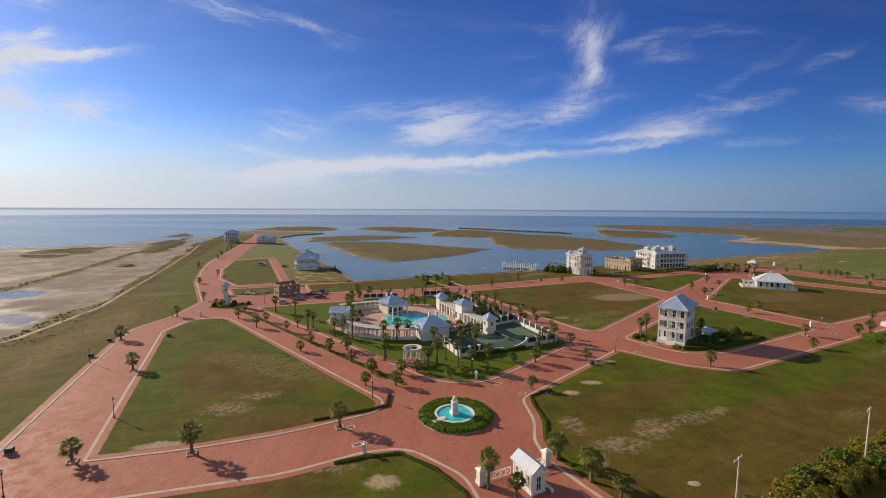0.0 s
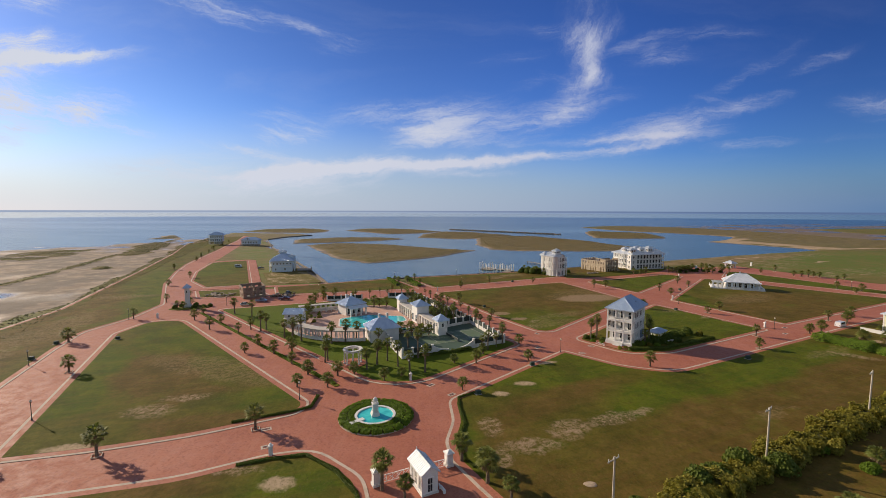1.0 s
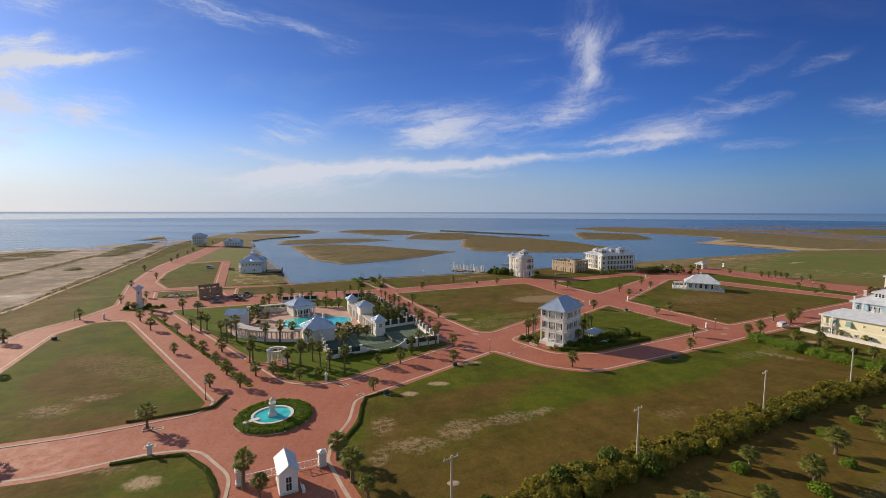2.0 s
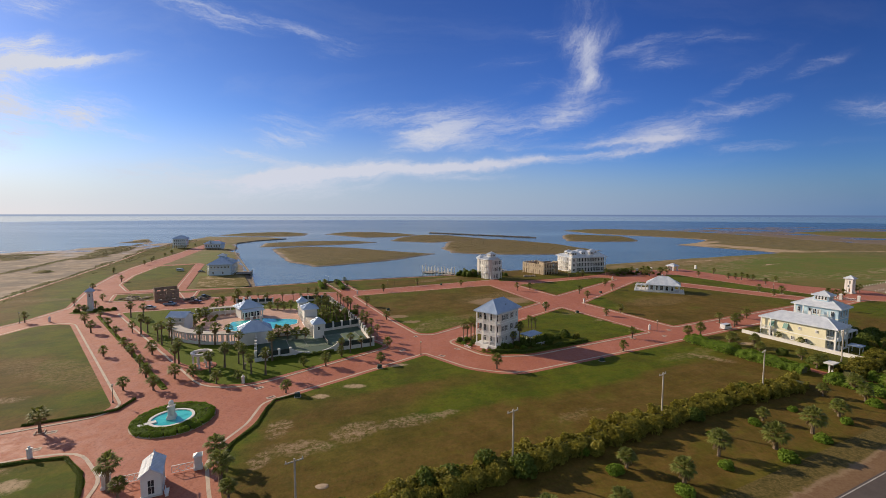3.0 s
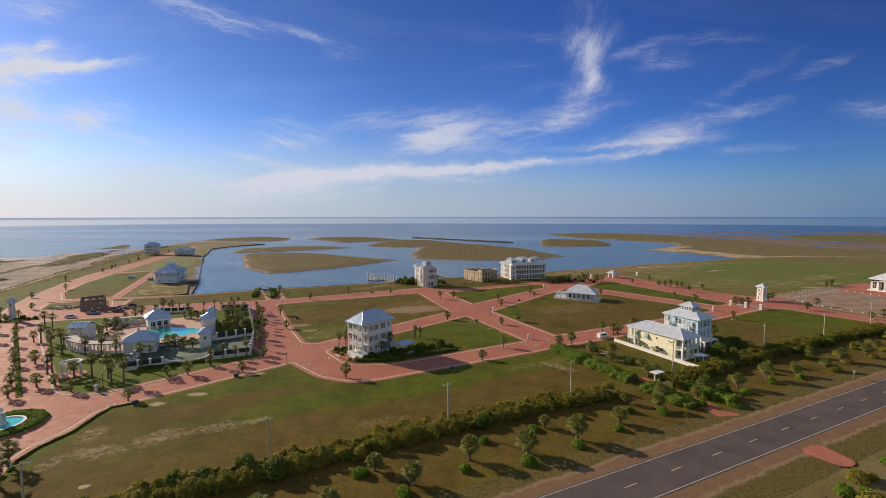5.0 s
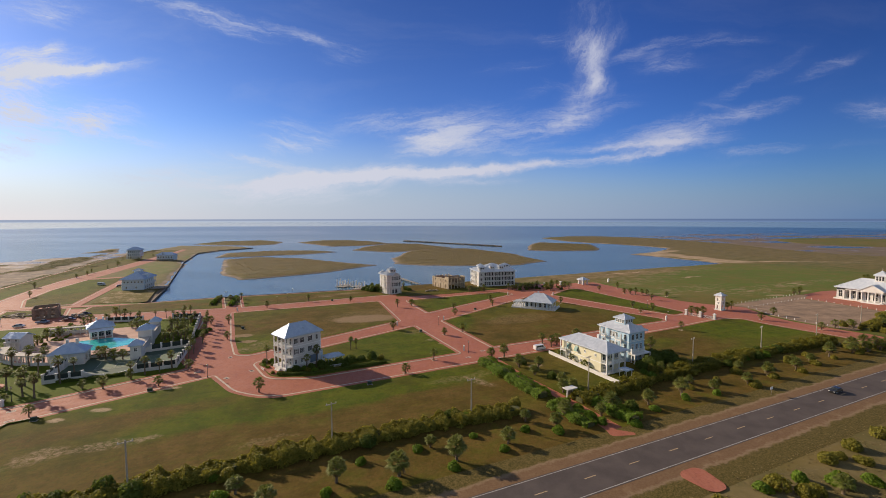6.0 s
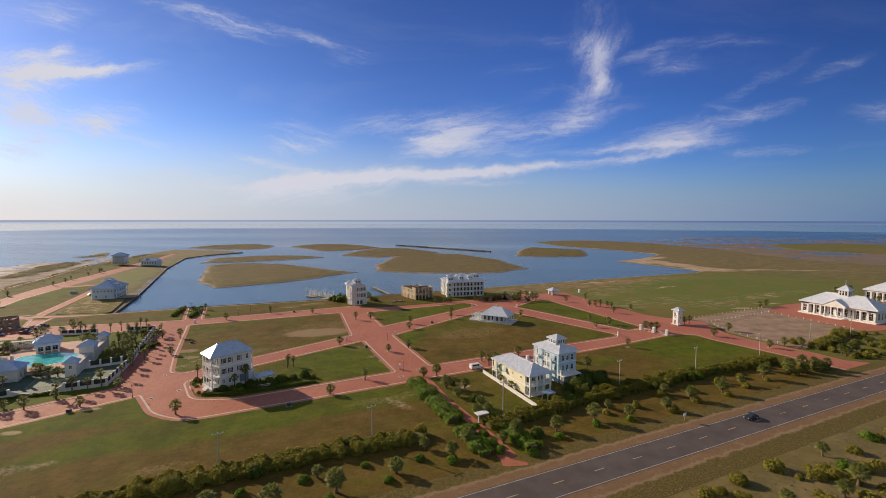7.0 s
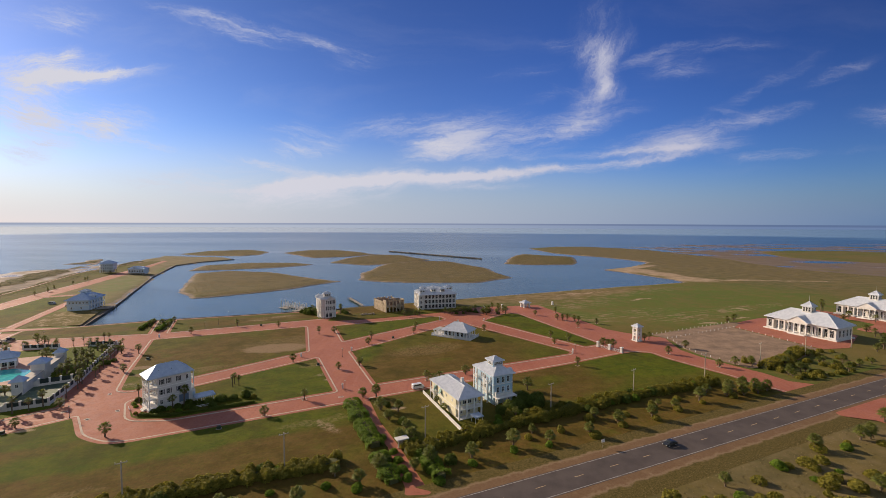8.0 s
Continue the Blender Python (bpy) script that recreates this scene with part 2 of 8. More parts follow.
def spots(k, places, soft, jitter, scale):
    """A mask of ragged patches on the ground."""
    n = k.add("ShaderNodeTexNoise")
    k.link(k.pos, n.inputs["Vector"])
    n.inputs["Scale"].default_value, n.inputs["Detail"].default_value, n.inputs["Roughness"].default_value = scale, 6.0, 0.68
    p = k.vec("ADD", k.vec("MULTIPLY", k.pos, (1, 1, 0)), k.vec("MULTIPLY", k.vec("SUBTRACT", n.outputs["Color"], (0.5, 0.5, 0.5)), (jitter, jitter, 0)))
    best = None
    for x, y, a, b, turn in places:
        c, s = math.cos(radians(turn)), math.sin(radians(turn))
        q = k.vec("SUBTRACT", p, (x, y, 0))
        u = k.vec("DOT_PRODUCT", q, (c / a, s / a, 0))
        v = k.vec("DOT_PRODUCT", q, (-s / b, c / b, 0))
        d = k.math("ADD", k.math("MULTIPLY", u, u), k.math("MULTIPLY", v, v))
        best = d if best is None else k.math("MINIMUM", best, d)
    return k.ramp(best, 1.0 - soft, 1.0 + soft, 1.0, 0.0)


# stretches that are browner or greener than the rest
BROWN = [
    (40, 90, 22, 9, 40), (-35, 92, 12, 14, 20), (-20, 118, 14, 6, 40), (170, 190, 30, 12, 28), (225, 160, 30, 8, 26), (40, 195, 14, 16, 20), (-128, 175, 10, 22, 24),
    (70, 72, 70, 20, 26), (120, 108, 45, 9, 26), (62, 205, 32, 26, 60), (95, 238, 20, 22, 35), (185, 205, 38, 24, 30), (-35, 113, 26, 7, -30), (-125, 150, 12, 60, 20),
    (-35, 66, 40, 5, 10), (215, 170, 40, 14, 26), (-60, 118, 12, 20, 20), (130, 320, 40, 14, 25), (-40, 245, 40, 7, 15), (60, 284, 50, 9, 25), (230, 130, 120, 12, 26), (105, 76, 110, 9, 26), (-155, 230, 9, 60, 25),
]
GREEN = [
    (270, 195, 30, 10, 25), (300, 200, 14, 10, 25), (215, 168, 20, 6, 27), (86, 128, 26, 5, 26), (60, 118, 26, 6, 30), (-25, 100, 22, 6, 30), (-50, 126, 8, 26, 42), (-75, 84, 16, 5, 40), (140, 215, 5, 20, 0), (95, 180, 14, 14, 30), (-160, 260, 12, 50, 24), (330, 330, 90, 40, 27),
    (-8, 122, 26, 18, 20), (-55, 170, 16, 12, 0), (120, 168, 20, 16, 30), (45, 122, 36, 9, 30), (92, 112, 60, 7, 26), (-70, 145, 22, 14, -40), (145, 262, 30, 16, 40),
    (240, 265, 14, 40, 25), (270, 195, 26, 14, 10), (15, 78, 8, 26, 10), (-5, 68, 14, 5, 0), (-118, 210, 12, 60, 25), (-150, 320, 16, 40, 25), (320, 330, 120, 40, 20), (56, 170, 16, 22, 0), (-78, 110, 10, 26, 25),
]


def grass(name, lush=0.0):
    k = material(name, 0.9, 0.0, 0.1)
    wide = k.noise(k.pos, 0.022, 4, 0.6)
    mid = k.noise(k.pos, 0.13, 6, 0.7)
    fine = k.noise(k.pos, 0.9, 6, 0.85)
    speck = k.noise(k.pos, 3.5, 3, 0.85)
    green = k.mix(k.ramp(mid, 0.35, 0.65), (0.055, 0.090, 0.004), (0.108, 0.130, 0.006))
    brown = k.mix(k.ramp(mid, 0.35, 0.65), (0.100, 0.060, 0.012), (0.160, 0.095, 0.026))
    f = k.math("ADD", k.ramp(wide, 0.30, 0.70, 0.15, 0.75), k.math("MULTIPLY", k.math("SUBTRACT", fine, 0.5), 0.75))
    f = k.math("ADD", f, k.math("MULTIPLY", spots(k, BROWN, 0.75, 16.0, 0.06), 0.70))
    f = k.math("SUBTRACT", f, k.math("MULTIPLY", spots(k, GREEN, 0.75, 14.0, 0.06), 0.85), clamp=True)
    c = k.mix(f, green, brown)
    streak = k.add("ShaderNodeMapping", vector_type="TEXTURE")
    streak.inputs["Rotation"].default_value = (0, 0, radians(24))
    streak.inputs["Scale"].default_value = (14, 1.4, 1)
    k.link(k.pos, streak.inputs["Vector"])
    combed = k.noise(streak.outputs[0], 1.0, 5, 0.7)
    c = k.mix(k.ramp(combed, 0.42, 0.72, 0.0, 0.45), c, (0.150, 0.118, 0.014))
    c = k.mix(k.ramp(k.noise(k.vec("ADD", streak.outputs[0], (37.0, 11.0, 0.0)), 0.8, 5, 0.7), 0.50, 0.74, 0.0, 0.45), c, (0.050, 0.062, 0.004))
    c = k.mix(k.ramp(fine, 0.28, 0.58, 0.50, 0.0), c, (0.036, 0.045, 0.004))
    c = k.mix(k.ramp(speck, 0.54, 0.76, 0.0, 0.45), c, (0.180, 0.150, 0.030))
    mott = k.noise(k.vec("ADD", k.pos, (13.0, 91.0, 0.0)), 0.32, 9, 0.82)
    c = k.mix(k.ramp(mott, 0.50, 0.66, 0.0, 0.50), c, (0.062, 0.050, 0.008))
    c = k.mix(k.ramp(mott, 0.48, 0.34, 0.0, 0.40), c, (0.150, 0.140, 0.018))
    drift = k.noise(k.vec("ADD", k.pos, (51.0, 7.0, 0.0)), 0.055, 5, 0.65)
    c = k.mix(k.ramp(drift, 0.50, 0.68, 0.0, 0.55), c, (0.058, 0.050, 0.006))
    c = k.mix(k.ramp(drift, 0.46, 0.32, 0.0, 0.45), c, (0.092, 0.118, 0.008))
    ragged = k.ramp(k.math("ADD", k.math("MULTIPLY", k.noise(k.pos, 0.9, 8, 0.9), 0.85), k.math("MULTIPLY", combed, 0.15)), 0.44, 0.58, 0.0, 1.0)
    c = k.mix(k.math("MULTIPLY", spots(k, DRY, 0.6, 14.0, 0.12), k.math("MULTIPLY", ragged, 0.6)), c, (0.27, 0.19, 0.095))
    c = k.mix(k.math("MULTIPLY", spots(k, BARE, 0.7, 6.0, 0.25), k.math("MULTIPLY", ragged, 0.85)), c, (0.37, 0.26, 0.17))
    c = k.mix(k.math("MULTIPLY", spots(k, TAN, 0.35, 7.0, 0.25), k.ramp(fine, 0.2, 0.6, 0.45, 0.95)), c, (0.285, 0.195, 0.115))
    c = k.mix(k.math("MULTIPLY", spots(k, SANDY, 0.7, 3.0, 0.7), k.ramp(fine, 0.25, 0.6, 0.35, 1.0)), c, (0.46, 0.34, 0.22))
    if lush:
        c = k.mix(k.ramp(fine, 0.3, 0.7, lush, lush * 0.6), c, (0.090, 0.132, 0.008))
    # blades and clumps, from a hand to a stride across
    blade = k.noise(k.vec("MULTIPLY", k.pos, (1.0, 0.45, 1.0)), 2.2, 8, 0.92)
    c = k.mix(k.ramp(blade, 0.52, 0.66, 0.0, 0.62), c, (0.030, 0.032, 0.006))
    c = k.mix(k.ramp(blade, 0.46, 0.34, 0.0, 0.40), c, (0.200, 0.170, 0.050))
    colour(k, c)
    bump(k, k.math("ADD", fine, k.noise(k.pos, 6.0, 2)), 0.4, 0.12)
    return k


grass("grass")
grass("watered_grass", 0.9)
# sandy earth beside the highway, giving way to dry grass in ragged patches
k = material("verge_dirt", 0.95, 0.0, 0.15)
across = k.math("ABSOLUTE", k.vec("DOT_PRODUCT", k.vec("SUBTRACT", k.pos, (208, 99, 0)), (-math.sin(radians(25.3)), math.cos(radians(25.3)), 0)))
n1, n2 = k.noise(k.pos, 0.25, 6, 0.75), k.noise(k.pos, 2.4, 5, 0.85)
earth = k.mix(k.ramp(n2, 0.35, 0.65), (0.160, 0.094, 0.050), (0.215, 0.134, 0.074))
earth = k.mix(k.ramp(n1, 0.5, 0.7, 0.0, 0.4), earth, (0.29, 0.19, 0.11))
dry = k.mix(k.ramp(n2, 0.38, 0.62), (0.060, 0.052, 0.012), (0.170, 0.122, 0.040))
edge = k.math("ADD", across, k.math("ADD", k.math("MULTIPLY", k.math("SUBTRACT", n1, 0.5), 4.0), k.math("MULTIPLY", k.math("SUBTRACT", n2, 0.5), 2.0)))
earth = k.mix(k.ramp(edge, 6.9, 7.7, 0.0, 0.6), earth, (0.30, 0.215, 0.13))
colour(k, k.mix(k.ramp(edge, 7.6, 8.4), earth, dry))
bump(k, n2, 0.6, 0.1)
SPIT = [(458, 650, 46, 12, 38), (430, 600, 30, 26, 10), (452, 560, 40, 18, 100), (462, 510, 22, 26, 60), (500, 505, 60, 5, -3), (575, 500, 40, 2.5, -4), (500, 770, 6, 40, 20), (440, 880, 5, 40, 35), (381, 298, 8, 1.8, 0), (352, 283, 5, 1.5, 20), (405, 330, 7, 2.5, -40), (300, 400, 30, 2, 28), (345, 372, 14, 1.6, 20)]
# rough land, shore and sea bed by height above the water
k = material("land", 0.95, 0.0, 0.3)
z = k.add("ShaderNodeSeparateXYZ")
k.link(k.pos, z.inputs[0])
wide, mid, fine = k.noise(k.pos, 0.012, 4, 0.6), k.noise(k.pos, 0.09, 5, 0.65), k.noise(k.pos, 0.9, 4, 0.7)
c = k.mix(k.ramp(wide, 0.38, 0.62), (0.080, 0.108, 0.006), (0.145, 0.112, 0.018))
c = k.mix(k.ramp(mid, 0.42, 0.72, 0.0, 0.8), c, (0.190, 0.130, 0.036))
c = k.mix(k.ramp(fine, 0.3, 0.75, 0.0, 0.4), c, (0.055, 0.062, 0.012))
c = k.mix(spots(k, [(600, 860, 230, 420, 0), (220, 60, 260, 34, 25), (0, 700, 420, 350, 0)], 0.7, 60.0, 0.01), c, k.mix(k.ramp(mid, 0.4, 0.65), (0.118, 0.096, 0.032), (0.195, 0.145, 0.062)))
c = k.mix(k.math("MULTIPLY", spots(k, GREEN + [(400, 370, 130, 90, 32), (-168, 430, 20, 80, 26), (-215, 590, 14, 60, 22), (-120, 330, 14, 60, 26), (-45, 262, 60, 6, 22)], 0.75, 14.0, 0.06), k.ramp(k.math("ADD", k.math("MULTIPLY", fine, 0.5), k.math("MULTIPLY", mid, 0.5)), 0.40, 0.58, 0.95, 0.35)), c, (0.098, 0.142, 0.010))
c = k.mix(k.ramp(k.noise(k.vec("ADD", k.pos, (31.0, 5.0, 0.0)), 0.035, 7, 0.78), 0.47, 0.64, 0.0, 0.6), c, (0.170, 0.122, 0.030))
c = k.mix(k.math("MULTIPLY", spots(k, [(285, 392, 115, 15, 27)], 0.7, 20.0, 0.08), 0.8), c, k.mix(k.ramp(mid, 0.4, 0.62), (0.150, 0.105, 0.030), (0.270, 0.190, 0.090)))
streak = k.add("ShaderNodeMapping", vector_type="TEXTURE")
streak.inputs["Rotation"].default_value = (0, 0, radians(25))
streak.inputs["Scale"].default_value = (16, 2.6, 1)
k.link(k.pos, streak.inputs["Vector"])
dried = k.ramp(k.noise(streak.outputs[0], 1.0, 6, 0.75), 0.50, 0.60, 0.0, 0.85)
c = k.mix(k.math("MULTIPLY", dried, spots(k, [(292, 300, 60, 14, 27), (270, 345, 60, 22, 27), (345, 300, 30, 14, 20), (330, 400, 90, 14, 27), (400, 330, 60, 8, 25), (20, 268, 60, 7, 24)], 0.8, 24.0, 0.06)), c, (0.300, 0.210, 0.115))
c = k.mix(k.math("MULTIPLY", spots(k, SPIT, 0.6, 26.0, 0.05), k.ramp(mid, 0.35, 0.6, 0.55, 1.0)), c, (0.42, 0.30, 0.19))
sandy = k.mix(k.ramp(mid, 0.35, 0.65), (0.215, 0.160, 0.110), (0.330, 0.255, 0.185))
sandy = k.mix(k.ramp(k.noise(k.pos, 0.03, 5, 0.7), 0.42, 0.58, 0.0, 0.75), sandy, (0.135, 0.112, 0.088))
xs = k.add("ShaderNodeSeparateXYZ")
k.link(k.pos, xs.inputs[0])
sandy = k.mix(k.ramp(xs.outputs[0], 520, 760, 0.0, 0.85), sandy, (0.150, 0.112, 0.080))
hgt = k.math("ADD", z.outputs[2], k.math("MULTIPLY", k.math("SUBTRACT", mid, 0.5), 0.5))
c = k.mix(k.ramp(hgt, -0.60, -0.38), sandy, c)
c = k.mix(k.ramp(z.outputs[2], -1.25, -0.88), (0.12, 0.105, 0.085), c)
colour(k, c)
# wet sand just above the water shines
k.put(k.bsdf.inputs["Roughness"], k.ramp(k.math("ADD", z.outputs[2], k.math("MULTIPLY", k.math("SUBTRACT", fine, 0.5), 0.10)), -0.97, -0.84, 0.25, 0.95))
bump(k, fine, 0.8, 0.2)

# red clay pavers, laid in courses, scuffed and a little glossy with wear
k = material("red_paving", 0.75, 0.0, 0.3)
cell = k.add("ShaderNodeTexVoronoi")
k.link(k.pos, cell.inputs["Vector"])
cell.inputs["Scale"].default_value = 3.2
tone = k.add("ShaderNodeSeparateColor")
k.link(cell.outputs["Color"], tone.inputs[0])
c = k.mix(k.ramp(k.noise(k.pos, 0.05, 4), 0.35, 0.68), (0.340, 0.108, 0.062), (0.410, 0.148, 0.090))
c = k.mix(k.ramp(k.noise(k.pos, 0.6, 5, 0.7), 0.45, 0.75, 0.0, 0.4), c, (0.255, 0.080, 0.048))
c = k.mix(k.math("MULTIPLY", tone.outputs[0], 0.35), c, (0.46, 0.19, 0.120))
c = k.mix(k.ramp(tone.outputs[1], 0.7, 1.0, 0.0, 0.45), c, (0.21, 0.066, 0.044))
c = k.mix(k.ramp(k.noise(k.pos, 1.6, 6, 0.9), 0.52, 0.70, 0.0, 0.35), c, (0.21, 0.070, 0.046))
c = k.mix(k.ramp(k.noise(k.vec("ADD", k.pos, (9.0, 4.0, 0.0)), 2.6, 6, 0.9), 0.56, 0.72, 0.0, 0.25), c, (0.50, 0.24, 0.16))
for turn, seed in ((45, 0.0), (-62, 31.0), (26, 77.0)):
    track = k.add("ShaderNodeMapping")
    track.inputs["Scale"].default_value = (0.55, 0.025, 1)
    track.inputs["Rotation"].default_value = (0, 0, radians(turn))
    k.link(k.vec("ADD", k.pos, (seed, seed, 0.0)), track.inputs["Vector"])
    streak = k.noise(track.outputs[0], 1.0, 4, 0.6)
    c = k.mix(k.ramp(streak, 0.55, 0.74, 0.0, 0.22), c, (0.45, 0.21, 0.145))
    c = k.mix(k.ramp(streak, 0.42, 0.28, 0.0, 0.20), c, (0.22, 0.075, 0.050))
colour(k, c)
k.put(k.bsdf.inputs["Roughness"], k.ramp(k.noise(k.pos, 0.4, 5, 0.7), 0.35, 0.65, 0.62, 0.85))
bump(k, cell.outputs["Distance"], 0.35, 0.02)

plain("kerb_concrete", (0.52, 0.42, 0.33), 0.85, 0.25, 0.4)
plain("concrete", (0.42, 0.39, 0.34), 0.85, 0.3, 0.5)
plain("raw_concrete", (0.52, 0.42, 0.30), 0.9, 0.35, 0.5)
plain("white_paint", (0.80, 0.79, 0.76), 0.55, 0.08, 0.5)
plain("white_stucco", (0.68, 0.66, 0.63), 0.75, 0.12, 0.35)
plain("yellow_siding", (0.74, 0.69, 0.49), 0.65, 0.08, 0.5)
plain("blue_siding", (0.42, 0.58, 0.69), 0.65, 0.08, 0.5)
plain("pale_blue_siding", (0.62, 0.70, 0.78), 0.65, 0.08, 0.5)
plain("box_green", (0.030, 0.055, 0.035), 0.6, 0.1, 1.0)
plain("blue_door", (0.15, 0.20, 0.27), 0.6, 0.1, 1.0)
plain("green_shutter", (0.16, 0.30, 0.26), 0.6, 0.1, 1.0)
plain("dark_frame", (0.035, 0.035, 0.040), 0.5, 0.2, 1.0)
plain("dark_metal", (0.045, 0.05, 0.05), 0.45, 0.2, 1.0)
plain("wood", (0.27, 0.21, 0.15), 0.85, 0.35, 1.2)
plain("grey_wood", (0.33, 0.29, 0.24), 0.85, 0.3, 0.8)
plain("pole_wood", (0.46, 0.40, 0.32), 0.85, 0.2, 0.8)
plain("gravel", (0.285, 0.190, 0.120), 0.95, 0.45, 0.15, grain=2.5)
plain("sand", (0.40, 0.30, 0.20), 0.95, 0.25, 0.2, grain=3.0)
plain("pool_deck", (0.50, 0.31, 0.24), 0.85, 0.15, 0.3)
plain("court_green", (0.095, 0.145, 0.085), 0.75, 0.12, 0.2)
plain("court_rim", (0.050, 0.090, 0.058), 0.75, 0.15, 0.2)
plain("lamp_glass", (0.75, 0.70, 0.55), 0.4, 0.05, 1.0)
plain("shadow_net", (0.030, 0.045, 0.040), 0.8, 0.2, 0.5)
k = material("yard_ground", 0.95, 0.0, 0.1)
yd = k.ramp(k.noise(k.pos, 0.12, 6, 0.75), 0.48, 0.64)
colour(k, k.mix(yd, k.mix(k.noise(k.pos, 0.7, 4, 0.7), (0.10, 0.095, 0.02), (0.20, 0.15, 0.05)), (0.42, 0.31, 0.19)))
bump(k, k.noise(k.pos, 1.5, 4), 0.8, 0.2)
plain("mud", (0.16, 0.12, 0.085), 0.6, 0.4, 0.08)
plain("scrap", (0.34, 0.28, 0.22), 0.9, 0.5, 0.8)
plain("seawall_timber", (0.16, 0.13, 0.11), 0.9, 0.35, 0.6)
plain("flat_roofing", (0.50, 0.46, 0.41), 0.85, 0.2, 0.4)
plain("old_brick", (0.30, 0.215, 0.160), 0.9, 0.4, 0.8)
plain("line_white", (0.40, 0.38, 0.35), 0.8, 0.35, 0.6)
plain("line_yellow", (0.50, 0.36, 0.20), 0.8, 0.25, 0.6)
plain("rubber", (0.02, 0.02, 0.02), 0.8, 0.2, 2.0)
plain("light_lens", (0.6, 0.6, 0.58), 0.2, 0.05, 2.0)

# asphalt with worn wheel tracks
k = material("asphalt", 0.88, 0.0, 0.3)
c = k.mix(k.ramp(k.noise(k.pos, 0.15, 5, 0.65), 0.3, 0.7), (0.070, 0.056, 0.052), (0.105, 0.085, 0.076))
c = k.mix(k.ramp(k.noise(k.pos, 6.0, 3, 0.7), 0.4, 0.8, 0.0, 0.4), c, (0.12, 0.105, 0.095))
colour(k, c)
bump(k, k.noise(k.pos, 12.0, 2), 0.3, 0.02)
# standing-seam metal roofing
k = material("metal_roof", 0.42, 0.45, 0.5)
f = k.math("ADD", k.math("MULTIPLY", k.noise(k.pos, 0.7, 4), 0.6), k.math("MULTIPLY", k.noise(k.pos, 4.0, 3), 0.4))
colour(k, k.mix(k.ramp(f, 0.3, 0.7), (0.40, 0.51, 0.68), (0.56, 0.66, 0.80)))
k.put(k.bsdf.inputs["Roughness"], k.ramp(f, 0.3, 0.7, 0.28, 0.42))
k = material("white_roof", 0.5, 0.1, 0.5)
colour(k, k.mix(k.ramp(k.noise(k.pos, 0.7, 4), 0.3, 0.7), (0.58, 0.62, 0.68), (0.70, 0.73, 0.78)))
# glass and water
k = material("glass", 0.06, 0.0, 0.6)
colour(k, k.mix(k.ramp(k.noise(k.pos, 0.4, 3), 0.35, 0.65), (0.012, 0.016, 0.02), (0.05, 0.055, 0.06)))
k = material("pool_water", 0.08, 0.0, 0.5)
colour(k, k.mix(k.ramp(k.noise(k.pos, 0.5, 4), 0.35, 0.65), (0.04, 0.44, 0.46), (0.08, 0.60, 0.58)))
bump(k, k.noise(k.pos, 1.6, 3), 0.25, 0.05)
k = material("sea", 0.2, 0.0, 0.5)
k.bsdf.inputs["IOR"].default_value = 1.33
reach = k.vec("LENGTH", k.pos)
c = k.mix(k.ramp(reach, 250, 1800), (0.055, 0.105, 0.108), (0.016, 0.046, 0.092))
band = k.add("ShaderNodeMapping", vector_type="TEXTURE")
band.inputs["Rotation"].default_value = (0, 0, radians(3))
band.inputs["Scale"].default_value = (3200, 420, 1)
k.link(k.pos, band.inputs["Vector"])
bands = k.noise(band.outputs[0], 1.0, 4, 0.5, 0.5)
wisp = k.add("ShaderNodeMapping", vector_type="TEXTURE")
wisp.inputs["Rotation"].default_value = (0, 0, radians(-14))
wisp.inputs["Scale"].default_value = (240, 55, 1)
k.link(k.pos, wisp.inputs["Vector"])
cat_paw = k.noise(wisp.outputs[0], 1.0, 6, 0.7, 0.8)
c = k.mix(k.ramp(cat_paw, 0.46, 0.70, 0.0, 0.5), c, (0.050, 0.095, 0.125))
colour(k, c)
# calm slicks mirror the low sky, ruffled water the blue above; beyond the bay lies one long slick
slick = k.math("MAXIMUM", k.ramp(bands, 0.50, 0.72, 0.0, 0.4), k.math("MULTIPLY", k.ramp(k.math("ADD", reach, k.math("MULTIPLY", k.math("SUBTRACT", bands, 0.5), 1500.0)), 2500, 3000), 0.9))
k.put(k.bsdf.inputs["Roughness"], k.math("ADD", k.math("MULTIPLY_ADD", slick, -0.15, 0.22), k.math("MULTIPLY", k.math("SUBTRACT", cat_paw, 0.5), 0.10), clamp=True))
rip = k.add("ShaderNodeMapping")
rip.inputs["Scale"].default_value = (0.5, 1.0, 1)
rip.inputs["Rotation"].default_value = (0, 0, radians(20))
k.link(k.pos, rip.inputs["Vector"])
bump(k, k.math("ADD", k.math("MULTIPLY", k.noise(rip.outputs[0], 0.9, 5, 0.7), k.ramp(cat_paw, 0.36, 0.64, 0.6, 1.2)), k.math("MULTIPLY", k.noise(rip.outputs[0], 0.07, 4), 1.2)), 0.40, 0.30)
k.put(k.n["Bump"].inputs["Strength"], k.ramp(reach, 250, 900, 0.34, 0.0))

